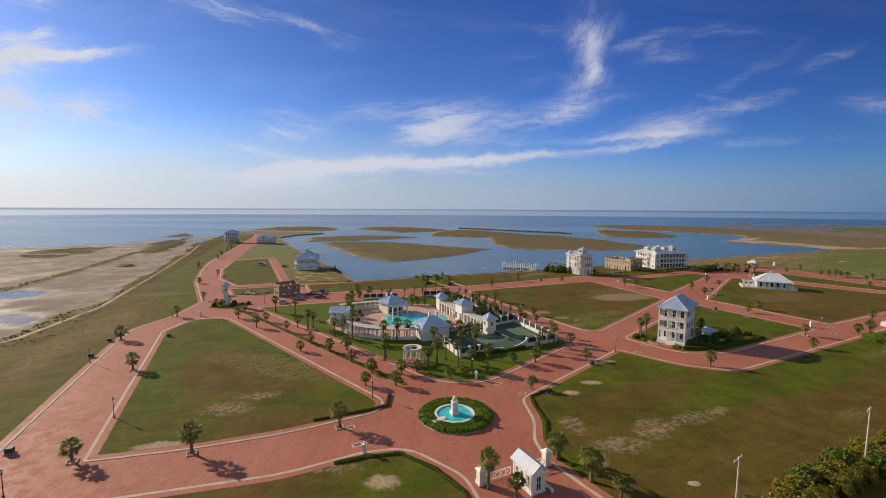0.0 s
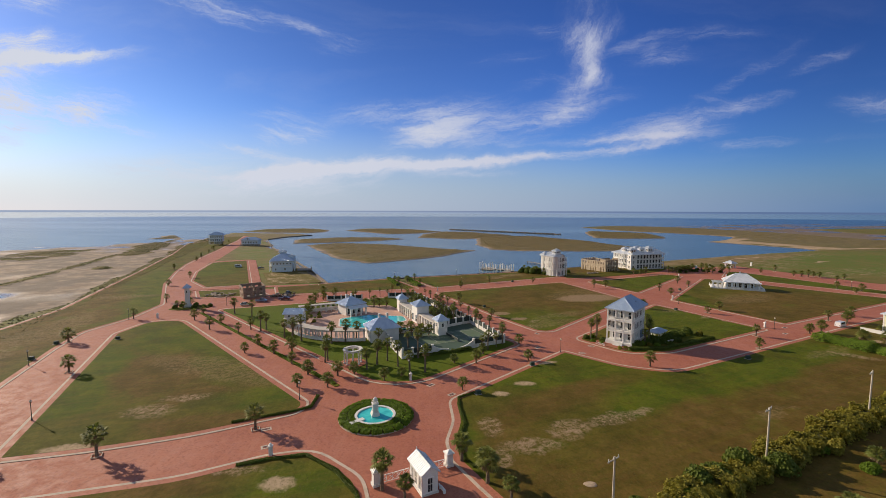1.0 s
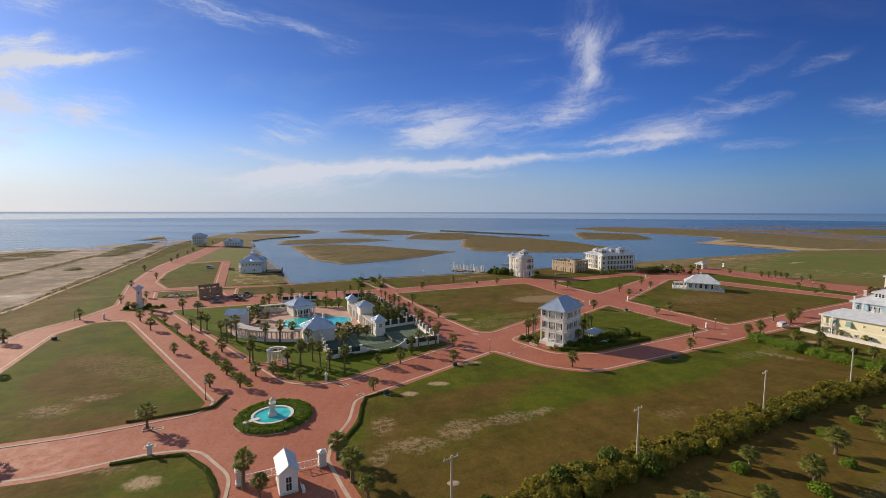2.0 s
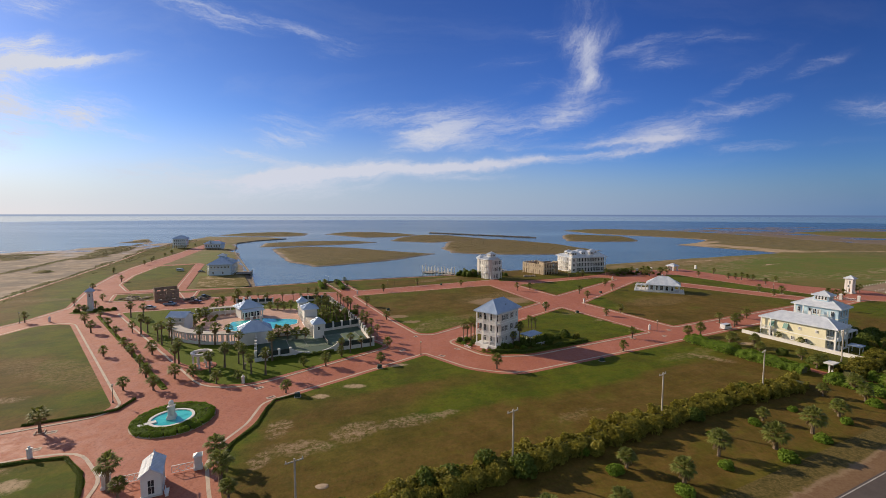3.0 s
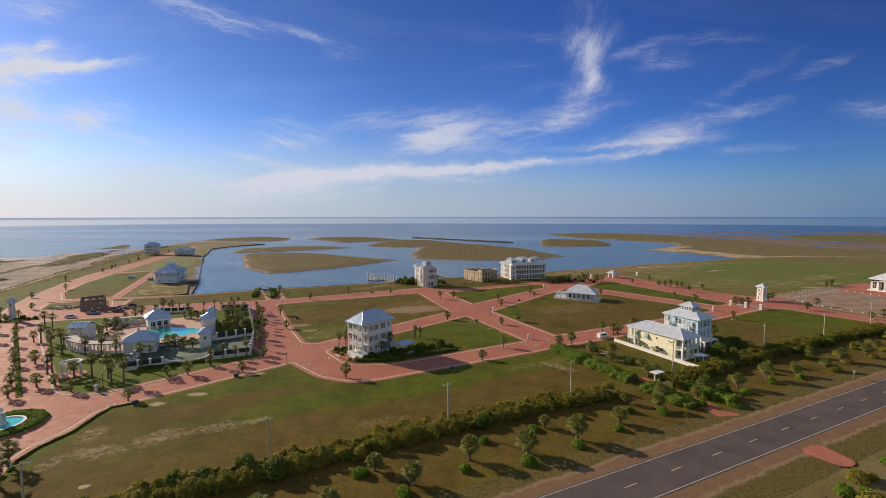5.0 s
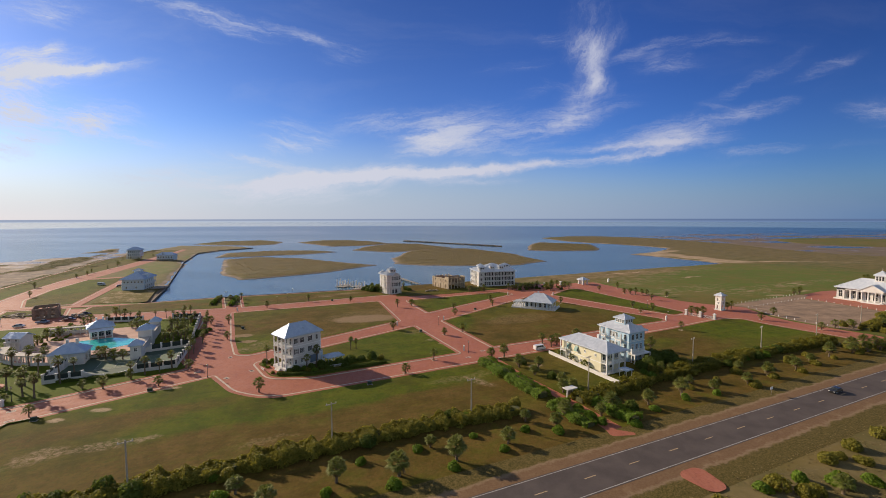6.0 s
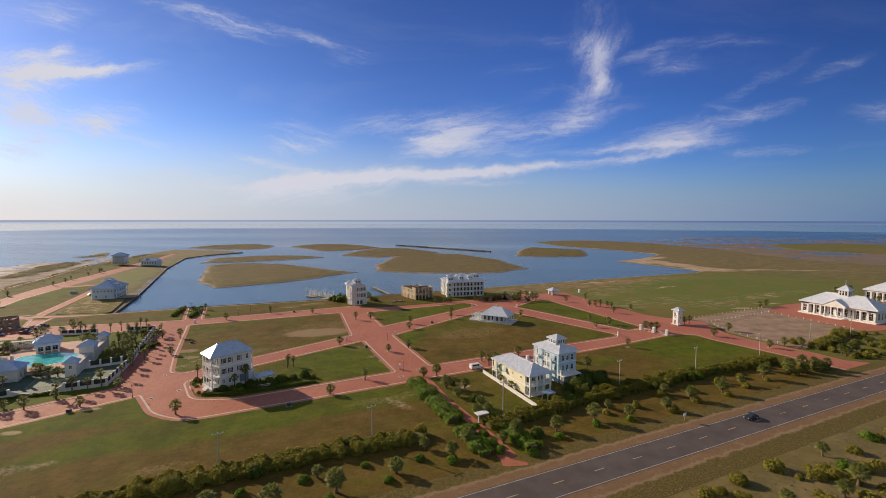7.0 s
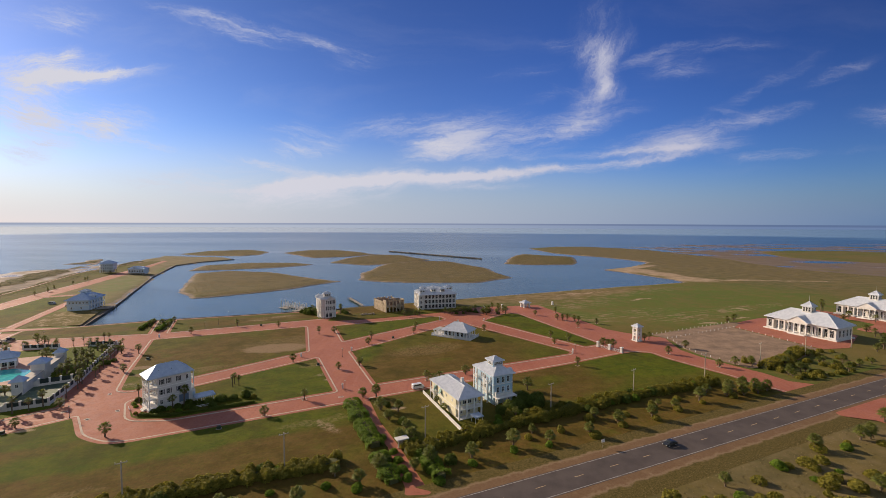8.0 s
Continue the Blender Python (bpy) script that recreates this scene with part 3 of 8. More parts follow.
leafy("palm_leaf", (0.090, 0.120, 0.016), (0.260, 0.270, 0.070))
leafy("dry_frond", (0.16, 0.115, 0.06), (0.30, 0.22, 0.12))
leafy("hedge_leaf", (0.060, 0.095, 0.010), (0.165, 0.205, 0.035))
leafy("bush_leaf", (0.085, 0.150, 0.010), (0.220, 0.320, 0.034))
leafy("olive_leaf", (0.120, 0.125, 0.014), (0.370, 0.315, 0.050))
leafy("dune_leaf", (0.075, 0.082, 0.024), (0.190, 0.170, 0.070))
leafy("scrub_leaf", (0.115, 0.098, 0.036), (0.400, 0.300, 0.140))
leafy("grass_blade", (0.050, 0.056, 0.008), (0.170, 0.150, 0.036))
k = material("palm_bark", 0.95, 0.0, 0.2)
colour(k, k.mix(k.ramp(k.noise(k.pos, 5.0, 4, 0.7), 0.3, 0.7), (0.10, 0.075, 0.05), (0.23, 0.18, 0.13)))
for nm, rgb in (("car_white", (0.75, 0.76, 0.77)), ("car_blue", (0.16, 0.24, 0.36)), ("car_dark", (0.025, 0.027, 0.03)), ("car_maroon", (0.12, 0.02, 0.02)), ("car_silver", (0.45, 0.48, 0.48))):
    k = material(nm, 0.28, 0.1, 0.5)
    k.bsdf.inputs["Coat Weight"].default_value = 0.5
    colour(k, k.mix(k.ramp(k.noise(k.pos, 2.0, 3), 0.3, 0.7), tuple(v * 0.9 for v in rgb), rgb))

# ---- builders ----
from mathutils.geometry import tessellate_polygon

MESHES = {}


def mesh_of(name, bm, mat):
    me = bpy.data.meshes.new(name)
    bmesh.ops.recalc_face_normals(bm, faces=bm.faces)
    bm.to_mesh(me)
    bm.free()
    me.materials.append(MATS[mat])
    return me


def thing(name, x, y, z=0.0, turn=0.0, label="", category="", group="", kind=""):
    """An Empty at the base of a thing."""
    ob = new(name)
    ob.empty_display_size = 0.3
    ob.matrix_basis = pose(x, y, z, 0, 0, turn)
    return tagged(ob, label, category, group, kind)


def part(name, bm, mat, parent=None, label=""):
    """Links a bmesh as one mesh object under a thing or a part."""
    me = bm if isinstance(bm, bpy.types.Mesh) else mesh_of(name, bm, mat)
    ob = new(name, me)
    if parent is not None:
        ob.parent = parent
    if label:
        ob["label"] = label
    return ob


def put(name, key, make, mat, parent, m, label=""):
    """A part whose mesh is shared between alike pieces."""
    if key not in MESHES:
        bm = bmesh.new()
        make(bm)
        MESHES[key] = mesh_of(name, bm, mat)
    ob = part(name, MESHES[key], mat, parent, label)
    ob.matrix_basis = m
    return ob


def box(bm, cx, cy, cz, sx, sy, sz, turn=0.0):
    """A box by its middle and size."""
    m = pose(cx, cy, cz, 0, 0, turn) @ Matrix.Diagonal((sx, sy, sz, 1))
    return bmesh.ops.create_cube(bm, size=1.0, matrix=m)["verts"]


def slab(bm, x0, x1, y0, y1, z0, z1):
    return box(bm, (x0 + x1) / 2, (y0 + y1) / 2, (z0 + z1) / 2, x1 - x0, y1 - y0, z1 - z0)


def tube(bm, a, b, r0, r1=None, n=8, caps=True):
    """A tapered round bar from a to b."""
    a, b = Vector(a), Vector(b)
    d = b - a
    m = Matrix.Translation((a + b) / 2) @ d.to_track_quat("Z", "Y").to_matrix().to_4x4()
    bmesh.ops.create_cone(bm, cap_ends=caps, segments=n, radius1=r0, radius2=r0 if r1 is None else r1, depth=d.length, matrix=m)


def round_corners(corners, step=0.35):
    """A closed outline with its corners rounded; corners are x, y and a radius."""
    pts = []
    n = len(corners)
    for i in range(n):
        p = Vector(corners[i][:2])
        a, b = Vector(corners[i - 1][:2]), Vector(corners[(i + 1) % n][:2])
        r = corners[i][2] if len(corners[i]) > 2 else 0
        u, v = (a - p), (b - p)
        lu, lv = u.length, v.length
        u, v = u / lu, v / lv
        ang = math.acos(max(-1, min(1, u.dot(v))))
        if r <= 0 or ang > 3.1:
            pts.append(p)
            continue
        cut = min(r / math.tan(ang / 2), 0.48 * lu, 0.48 * lv)
        r = cut * math.tan(ang / 2)
        mid = (u + v).normalized()
        c = p + mid * (r / math.sin(ang / 2))
        s0, s1 = p + u * cut - c, p + v * cut - c
        t0, t1 = math.atan2(s0.y, s0.x), math.atan2(s1.y, s1.x)
        d = (t1 - t0 + math.pi) % (2 * math.pi) - math.pi
        k = max(3, int(abs(d) / step) + 2)
        pts += [c + Vector((math.cos(t0 + d * j / k), math.sin(t0 + d * j / k))) * r for j in range(k + 1)]
    area = sum(pts[i - 1].x * pts[i].y - pts[i].x * pts[i - 1].y for i in range(len(pts)))
    return pts if area > 0 else pts[::-1]


def inset(corners, d):
    """The corners of an outline moved inwards by d, with their radii kept concentric."""
    n = len(corners)
    pts = [Vector(c[:2]) for c in corners]
    area = sum(pts[i - 1].x * pts[i].y - pts[i].x * pts[i - 1].y for i in range(n))
    sign = 1 if area > 0 else -1
    out = []
    for i in range(n):
        e0, e1 = (pts[i] - pts[i - 1]).normalized(), (pts[(i + 1) % n] - pts[i]).normalized()
        n0, n1 = Vector((-e0.y, e0.x)) * sign, Vector((-e1.y, e1.x)) * sign
        p = pts[i] + (n0 + n1) * (d / max(0.3, 1 + n0.dot(n1)))
        convex = (e0.x * e1.y - e0.y * e1.x) * sign > 0
        r = max(0.3, corners[i][2] if len(corners[i]) > 2 else 0.3)
        out.append((p.x, p.y, max(0.3, r - d if convex else r + d)))
    return out


def sheet(bm, pts, z, skirt=0.0):
    """A flat face of any outline, with a skirt down from its edge."""
    top = [bm.verts.new((p.x, p.y, z)) for p in pts]
    for a, b, c in tessellate_polygon([[Vector((p.x, p.y, 0)) for p in pts]]):
        bm.faces.new((top[a], top[b], top[c]))
    if skirt:
        low = [bm.verts.new((p.x, p.y, z - skirt)) for p in pts]
        for i in range(len(pts)):
            bm.faces.new((low[i - 1], low[i], top[i], top[i - 1]))


def ring(bm, outer, inner, z, skirt=0.0):
    o = [bm.verts.new((p.x, p.y, z)) for p in outer]
    i_ = [bm.verts.new((p.x, p.y, z)) for p in inner]
    lo = [bm.verts.new((p.x, p.y, z - skirt)) for p in outer] if skirt else None
    for i in range(len(o)):
        bm.faces.new((o[i - 1], o[i], i_[i], i_[i - 1]))
        if lo:
            bm.faces.new((lo[i - 1], lo[i], o[i], o[i - 1]))


# ---- ground, shore and sea ----
WATER = -1.0
LAND = [(-5000, -5000), (-260, -200), (-190, 20), (-150, 141), (-160, 186), (-205, 300), (-255, 420), (-306, 529), (-350, 690), (-372, 810),
        (-310, 800), (-240, 790), (-205, 745), (-232, 690), (-238, 633), (-178, 500), (-79, 315), (-52, 258), (-10, 278), (80, 311),
        (191, 372), (243, 397), (291, 420), (356, 450), (394, 466), (444, 490), (440, 512), (428, 545), (411, 585), (394, 616), (446, 655), (490, 705), (507, 730), (498, 785), (468, 845), (432, 890), (398, 955), (372, 1110),
        (464, 1200), (540, 1205), (621, 1142), (665, 1060), (676, 960), (690, 880), (690, 800), (680, 720), (690, 620), (728, 558), (800, 400), (860, 200), (1000, -200), (1400, -5000)]
FLATS = [(-110, 20), (-70, 141), (-80, 186), (-125, 300), (-175, 420), (-226, 529), (-290, 640), (-340, 700), (-420, 560), (-520, 470), (-640, 380), (-760, 200), (-900, -300), (-260, -200)]
MARSH = [(574, 1235), (653, 1167), (650, 974), (635, 854), (630, 772), (630, 667), (650, 560), (760, 200), (900, -200), (1500, -200), (1700, 900), (1600, 1600), (1088, 1430), (867, 1370), (694, 1290)]
ISLANDS = [
    [(-78, 392), (-150, 540), (-120, 575), (-60, 560), (-20, 530), (20, 495), (54, 478), (25, 430), (0, 398), (-45, 362)],
    [(-178, 566), (-196, 640), (-150, 690), (-80, 690), (-38, 664), (-70, 625), (-130, 588)],
    [(-378, 860), (-372, 950), (-300, 1010), (-225, 940), (-210, 860), (-235, 822), (-310, 828)],
    [(-186, 915), (-160, 1000), (-90, 1010), (-20, 940), (18, 885), (-30, 815), (-80, 792)],
    [(-20, 695), (-16, 790), (20, 880), (80, 860), (142, 758), (90, 690), (45, 660)],
    [(72, 490), (60, 560), (75, 680), (120, 740), (172, 738), (225, 640), (252, 520), (215, 480), (170, 468), (110, 474)],
    [(262, 695), (300, 860), (330, 915), (412, 845), (392, 740), (372, 690), (310, 680)],
    [(846, 905), (884, 1010), (999, 1080), (1110, 1085), (1400, 900), (1300, 300), (1060, 400), (930, 720), (856, 800), (832, 860)],
]


def inside_distance(poly, X, Y):
    """Signed distance to an outline, plus inside it."""
    best = np.full(X.shape, 1e9)
    odd = np.zeros(X.shape, bool)
    for i in range(len(poly)):
        x0, y0 = poly[i - 1]
        x1, y1 = poly[i]
        dx, dy = x1 - x0, y1 - y0
        t = np.clip(((X - x0) * dx + (Y - y0) * dy) / (dx * dx + dy * dy), 0, 1)
        best = np.minimum(best, (X - x0 - t * dx) ** 2 + (Y - y0 - t * dy) ** 2)
        with np.errstate(divide="ignore", invalid="ignore"):
            odd ^= ((y0 > Y) != (y1 > Y)) & (X < dx * (Y - y0) / (dy if dy else 1e-9) + x0)
    return np.where(odd, 1, -1) * np.sqrt(best)


def value_noise(X, Y, size, seed):
    """Smooth random field of about -1 to 1."""
    rng = np.random.RandomState(seed)
    tab = rng.rand(256, 256) * 2 - 1
    u, v = X / size, Y / size
    i, j = np.floor(u).astype(int), np.floor(v).astype(int)
    f, g = u - i, v - j
    f, g = f * f * (3 - 2 * f), g * g * (3 - 2 * g)
    a, b = tab[i % 256, j % 256], tab[(i + 1) % 256, j % 256]
    c, d = tab[i % 256, (j + 1) % 256], tab[(i + 1) % 256, (j + 1) % 256]
    return (a * (1 - f) + b * f) * (1 - g) + (c * (1 - f) + d * f) * g


def ground_height(X, Y):
    wob = value_noise(X, Y, 34, 3) * 5 + value_noise(X, Y, 11, 4) * 2.5
    near = np.clip((Y - 120) / 60, 0, 1) * np.clip((330 - X) / 40 + (Y > 430), 0, 1)
    d = inside_distance(LAND, X, Y)
    kept = d + wob * (np.abs(X - 100) > 190) * near
    z = np.where(kept > 0, -1.0 + 1.0 * np.clip(kept / 7, 0, 1), -1.0 + np.clip(kept * 0.12, -2.5, 0))
    for i, isl in enumerate(ISLANDS):
        di = inside_distance(isl, X, Y) + wob * 0.55 + 2.0
        z = np.maximum(z, np.where(di > 0, -1.0 + 1.25 * np.clip(di / 14, 0, 1) + 0.2 * value_noise(X, Y, 17, 7 + i) * np.clip(di / 14, 0, 1), -3.0))
    fl = np.maximum(inside_distance(FLATS, X, Y) + wob * 4, inside_distance(MARSH, X, Y) + wob * 6)
    flow = X * 0.8 + Y * 0.6
    bank = -0.89 + 0.06 * np.clip(1 + (inside_distance(LAND, X, Y) + 60) / 40, 0, 1) + 0.17 * value_noise(X + 0.3 * Y, Y * 1.0, 70, 21) + 0.12 * value_noise(X, Y, 24, 22) + 0.05 * value_noise(X, Y, 8, 23)
    bank = np.where(X > 600, bank - 0.13 + 0.26 * np.clip((930 - Y) / 120, 0, 1) + 0.20 * value_noise(X * 0.25 + Y * 0.1, Y, 40, 24), bank)
    z = np.maximum(z, np.where(fl > 0, bank - 0.35 * np.clip(1 - fl / 60, 0, 1), -3.0))
    # dunes along the beach and the ridge across the flats
    for i, (dune, top) in enumerate((([(-375, 366), (-404, 425), (-396, 458), (-364, 480), (-330, 425), (-338, 378)], 0.6), ([(-308, 430), (-354, 550), (-378, 655), (-330, 560), (-268, 421), (-276, 395)], 1.6),
                                     ([(-424, 631), (-442, 745), (-392, 690), (-380, 655)], 0.5))):
        di = inside_distance(dune, X, Y) + wob * 1.6
        z = np.maximum(z, np.where(di > 0, -0.9 + top * np.clip(di / 9, 0, 1) + 0.5 * value_noise(X, Y, 9, 31 + i) * np.clip(di / 8, 0, 1), -3))
    crest = [(-228, 190), (-234, 226), (-240, 252), (-249, 285), (-267, 337), (-297, 417)]
    near_crest = np.full(X.shape, 1e9)
    for (x0, y0), (x1, y1) in zip(crest, crest[1:]):
        t = np.clip(((X - x0) * (x1 - x0) + (Y - y0) * (y1 - y0)) / ((x1 - x0) ** 2 + (y1 - y0) ** 2), 0, 1)
        near_crest = np.minimum(near_crest, np.hypot(X - x0 - t * (x1 - x0), Y - y0 - t * (y1 - y0)))
    z = np.maximum(z, np.where(near_crest < 6, -0.85 + 0.7 * (1 - near_crest / 6) + 0.2 * value_noise(X, Y, 6, 38), -3))
    heap = np.hypot(X + 237, Y - 323)
    z = np.maximum(z, np.where(heap < 7, -0.8 + 2.4 * (1 - heap / 7), -3))
    return z


def spread(near0, near1, step, far0, far1):
    """Coordinates close together where it matters and wide apart far out."""
    mid = list(np.arange(near0, near1 + step, step))
    lo, hi, s = [], [], step
    x = near0
    while x > far0:
        s *= 1.25
        x -= s
        lo.append(max(x, far0))
    s, x = step, mid[-1]
    while x < far1:
        s *= 1.25
        x += s
        hi.append(min(x, far1))
    return np.array(lo[::-1] + mid + hi)


def height_sheet(name, xs, ys, func, mat):
    X, Y = np.meshgrid(xs, ys)
    Z = func(X, Y)
    verts = np.stack([X.ravel(), Y.ravel(), Z.ravel()], 1)
    nx, ny = len(xs), len(ys)
    q = (np.arange(ny - 1)[:, None] * nx + np.arange(nx - 1)[None]).ravel()
    faces = np.stack([q, q + 1, q + nx + 1, q + nx], 1)
    me = bpy.data.meshes.new(name)
    me.from_pydata(verts.tolist(), [], faces.tolist())
    me.materials.append(MATS[mat])
    me.shade_smooth()
    return new(name, me)


ground = height_sheet("ground", spread(-640, 1000, 3.4, -4900, 4900), spread(120, 1240, 3.0, -4900, 2700), ground_height, "land")
tagged(ground, "rough coastal grassland with sandy shores and tidal flats", "ground", kind="structure")
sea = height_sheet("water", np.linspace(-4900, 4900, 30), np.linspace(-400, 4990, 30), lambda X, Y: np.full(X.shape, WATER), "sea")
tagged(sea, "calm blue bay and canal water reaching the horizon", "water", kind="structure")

# ---- paved roads: one red sheet, with lawns raised on it ----
bm = bmesh.new()
sheet(bm, round_corners([(-92, 48), (8, 34), (44, 20), (46, 42), (60, 88), (150, 128), (158, 118), (166, 98), (176, 90), (182, 93), (173, 110), (166, 130), (240, 180), (296, 180), (318, 157), (338, 169),
                         (324, 175), (320.5, 184.5), (313.6, 194), (305.5, 207.5), (301.5, 218.7), (303.5, 236), (305, 243.5), (296, 247), (286, 254), (278, 262), (250, 340), (222, 334), (190, 326), (150, 318), (96, 306), (80, 292), (0, 246), (-90, 236), (-110, 262),
                         (-154, 301), (-171, 348), (-180, 384), (-205, 460), (-228, 530), (-258, 608), (-296, 703), (-304, 705), (-270, 612), (-245, 530), (-225, 470), (-201, 390), (-187, 345), (-169, 300), (-118, 205), (-114, 150)]), 0.04, 0.3)
road = tagged(part("road", bm, "red_paving"), "red brick-paved streets with pale concrete bands", "road", kind="structure")

LAWNS = {
    "lawn_1": [(-62, 71, 1), (-46.4, 75.0, 60), (-31, 80.6, 60), (-9.6, 92.4, 5.5), (-86.5, 171.2, 10), (-98.5, 167, 7), (-99.2, 150, 6)],
    "lawn_2": [(-83, 188, 3), (5.2, 99.8, 14), (44, 139.5, 4), (34, 150.5, 8), (3.5, 221, 4)],
    "lawn_3": [(12.5, 228, 3), (40.5, 172, 30), (53.5, 149, 6), (109, 209, 2), (90, 262.5, 3)],
    "lawn_4": [(61.5, 145, 4), (73.5, 129, 9), (88, 130, 14), (138, 156.5, 2), (116.4, 200.5, 2)],
    "lawn_5": [(128.5, 209.5, 2), (150, 163.5, 2), (247, 211, 5), (186, 279, 4)],
    "lawn_6": [(201, 283, 4), (253, 221, 3), (265, 228, 5), (226, 316, 8)],
    "lawn_7": [(105, 264, 4), (121, 226, 2), (178, 286, 4), (172, 297, 8)],
    "lawn_8": [(12.5, 241, 2), (96, 283.5, 2), (82, 309.5, 1), (-6, 277, 1)],
    "lawn_9": [(-68, 219, 3), (5, 238.6, 2), (-14, 274, 1), (-51, 256, 1), (-78, 243, 2)],
    "lawn_10": [(-74, 62, 1), (-103.6, 133, 10), (-110.5, 152, 14), (-107.5, 172, 20), (-111, 198, 10), (-144, 252, 30), (-167.5, 301, 40), (-185.5, 345, 40), (-199.5, 390, 40), (-223.5, 470, 40), (-243.5, 530, 60), (-268.5, 612, 60), (-303, 705, 1),
                (-325, 690, 5), (-296, 530, 20), (-245, 420, 20), (-195, 300, 20), (-150, 186, 20), (-142, 141, 10), (-165, 40, 2), (-130, 20, 2)],
    "lawn_11": [(-90, 52, 1), (-49.8, 62, 60), (-26.5, 68.3, 30), (-15, 74.5, 8), (-6.5, 76.8, 9), (4, 68, 9), (8, 56, 6), (8, 30, 1), (-95, 20, 1)],
    "lawn_12": [(44, 30, 1), (30, 53, 4), (22.6, 65.0, 8), (18.3, 72.5, 5), (17.4, 79, 7), (19.0, 87, 14), (18.2, 97.2, 5), (24, 103, 6), (54.8, 133.2, 1.5), (68, 120, 14), (80, 115.2, 16), (147.0, 149.4, 1.0), (155.6, 130, 2), (163.8, 115, 2), (171.6, 95, 1), (174, 88, 0.5), (60, 37, 1)],
    "lawn_13": [(150.6, 151.4, 1.0), (236, 195, 20), (266, 212, 5), (274, 215.8, 3), (284.5, 214.5, 5), (288, 205, 12), (297, 191.5, 30), (304, 181.5, 20), (309, 170.5, 12), (319, 157.5, 0.5), (178, 90.7, 0.5), (176, 97, 1), (166.6, 118, 2), (158.6, 132, 2)],
    "lawn_14": [(-136, 262, 6), (-116, 240, 1), (-93, 250, 1), (-149, 372, 2), (-172, 354, 2), (-155, 301, 20)],
    "lawn_15": [(-104, 211, 4), (-70, 218.5, 2), (-86, 240, 2), (-116, 231, 2)],
}
# grass that runs up to the brick path and over the verge, without a kerb
for name, corners in (("verge_1", [(145.5, 147.8, 1), (148.0, 149.0, 0.5), (157, 130.6, 4), (165, 115.6, 4), (173.6, 96, 2), (176, 88.6, 0.5), (166, 84, 0.5), (158, 112, 2), (151, 130, 2)]),
                      ("verge_2", [(151.0, 150.4, 0.5), (154, 152, 1), (162, 134, 2), (170, 119, 2), (179, 98, 1), (184, 93.4, 0.5), (177.6, 90.4, 0.5), (176, 97, 2), (166.0, 118, 4), (158.6, 131.6, 4)])):
    bm = bmesh.new()
    sheet(bm, round_corners(corners), 0.168, 0.1)
    tagged(part(name, bm, "grass"), "rough grass beside the brick footpath", "grass verge", kind="structure")
bm = bmesh.new()
sheet(bm, round_corners([(98, 277, 2), (121, 282.5, 3), (136, 289, 3), (150, 296, 3), (172, 307.5, 3), (190, 327, 2), (181, 354, 1), (150, 345, 1), (112, 328, 1), (98, 321, 1)]), 0.168, 0.1)
tagged(part("verge_3", bm, "grass"), "rough grass between the canal house and the shell", "grass verge", kind="structure")
for i, (name, corners) in enumerate(LAWNS.items()):
    rim, mid, edge = (round_corners(inset(corners, d)) for d in (0.0, 0.6, 1.9))
    bm = bmesh.new()
    sheet(bm, edge, 0.15, 0.2)
    lawn = tagged(part(name, bm, "watered_grass" if name == "lawn_2" else "grass"), "mown lawn with brown and bare sandy stretches" if i > 1 else "mown green lawn between the red streets", "lawn", kind="structure")
    bm = bmesh.new()
    ring(bm, rim, mid, 0.115, 0.1)
    part("kerb", bm, "kerb_concrete", lawn, "pale concrete kerb band")
    bm = bmesh.new()
    ring(bm, mid, edge, 0.13)
    part("footway", bm, "red_paving", lawn, "red brick edging")

# ---- the highway and its verge ----
HWY = pose(208, 99, 0, 0, 0, 25.3)


def strip(name, y0, y1, z, mat, x0=-900, x1=1400, n=40, parent=None, label="", z1=None):
    """A long strip of the highway, across from y0 to y1."""
    bm = bmesh.new()
    xs = np.linspace(x0, x1, n)
    a = [bm.verts.new(HWY @ Vector((x, y0, z))) for x in xs]
    b = [bm.verts.new(HWY @ Vector((x, y1, z if z1 is None else z1))) for x in xs]
    for i in range(n - 1):
        bm.faces.new((a[i], a[i + 1], b[i + 1], b[i]))
    return part(name, bm, mat, parent, label)


highway = tagged(strip("highway", -4.6, 4.6, 0.22, "asphalt"), "two-lane grey asphalt highway with faded dashed centre line", "road", kind="structure")
strip("shoulder", 4.6, 12.5, 0.19, "verge_dirt", parent=highway, label="bare sandy shoulder")
strip("shoulder", -4.6, -13.5, 0.20, "verge_dirt", z1=0.01, parent=highway, label="bare sandy shoulder")
strip("edge_line", 4.15, 4.32, 0.226, "line_white", parent=highway, label="white edge line")
strip("edge_line", -4.32, -4.15, 0.226, "line_white", parent=highway, label="white edge line")


def dash(bm):
    slab(bm, -1.5, 1.5, -0.09, 0.09, 0.0, 0.008)


for i in range(-14, 26):
    put("lane_dash", "dash", dash, "line_yellow", highway, HWY @ pose(12.19 * i - 3.6, 0, 0.222))


# ---- building parts ----
def part_box(parent, name, mat, x0, x1, y0, y1, z0, z1, label=""):
    bm = bmesh.new()
    slab(bm, x0, x1, y0, y1, z0, z1)
    return part(name, bm, mat, parent, label)


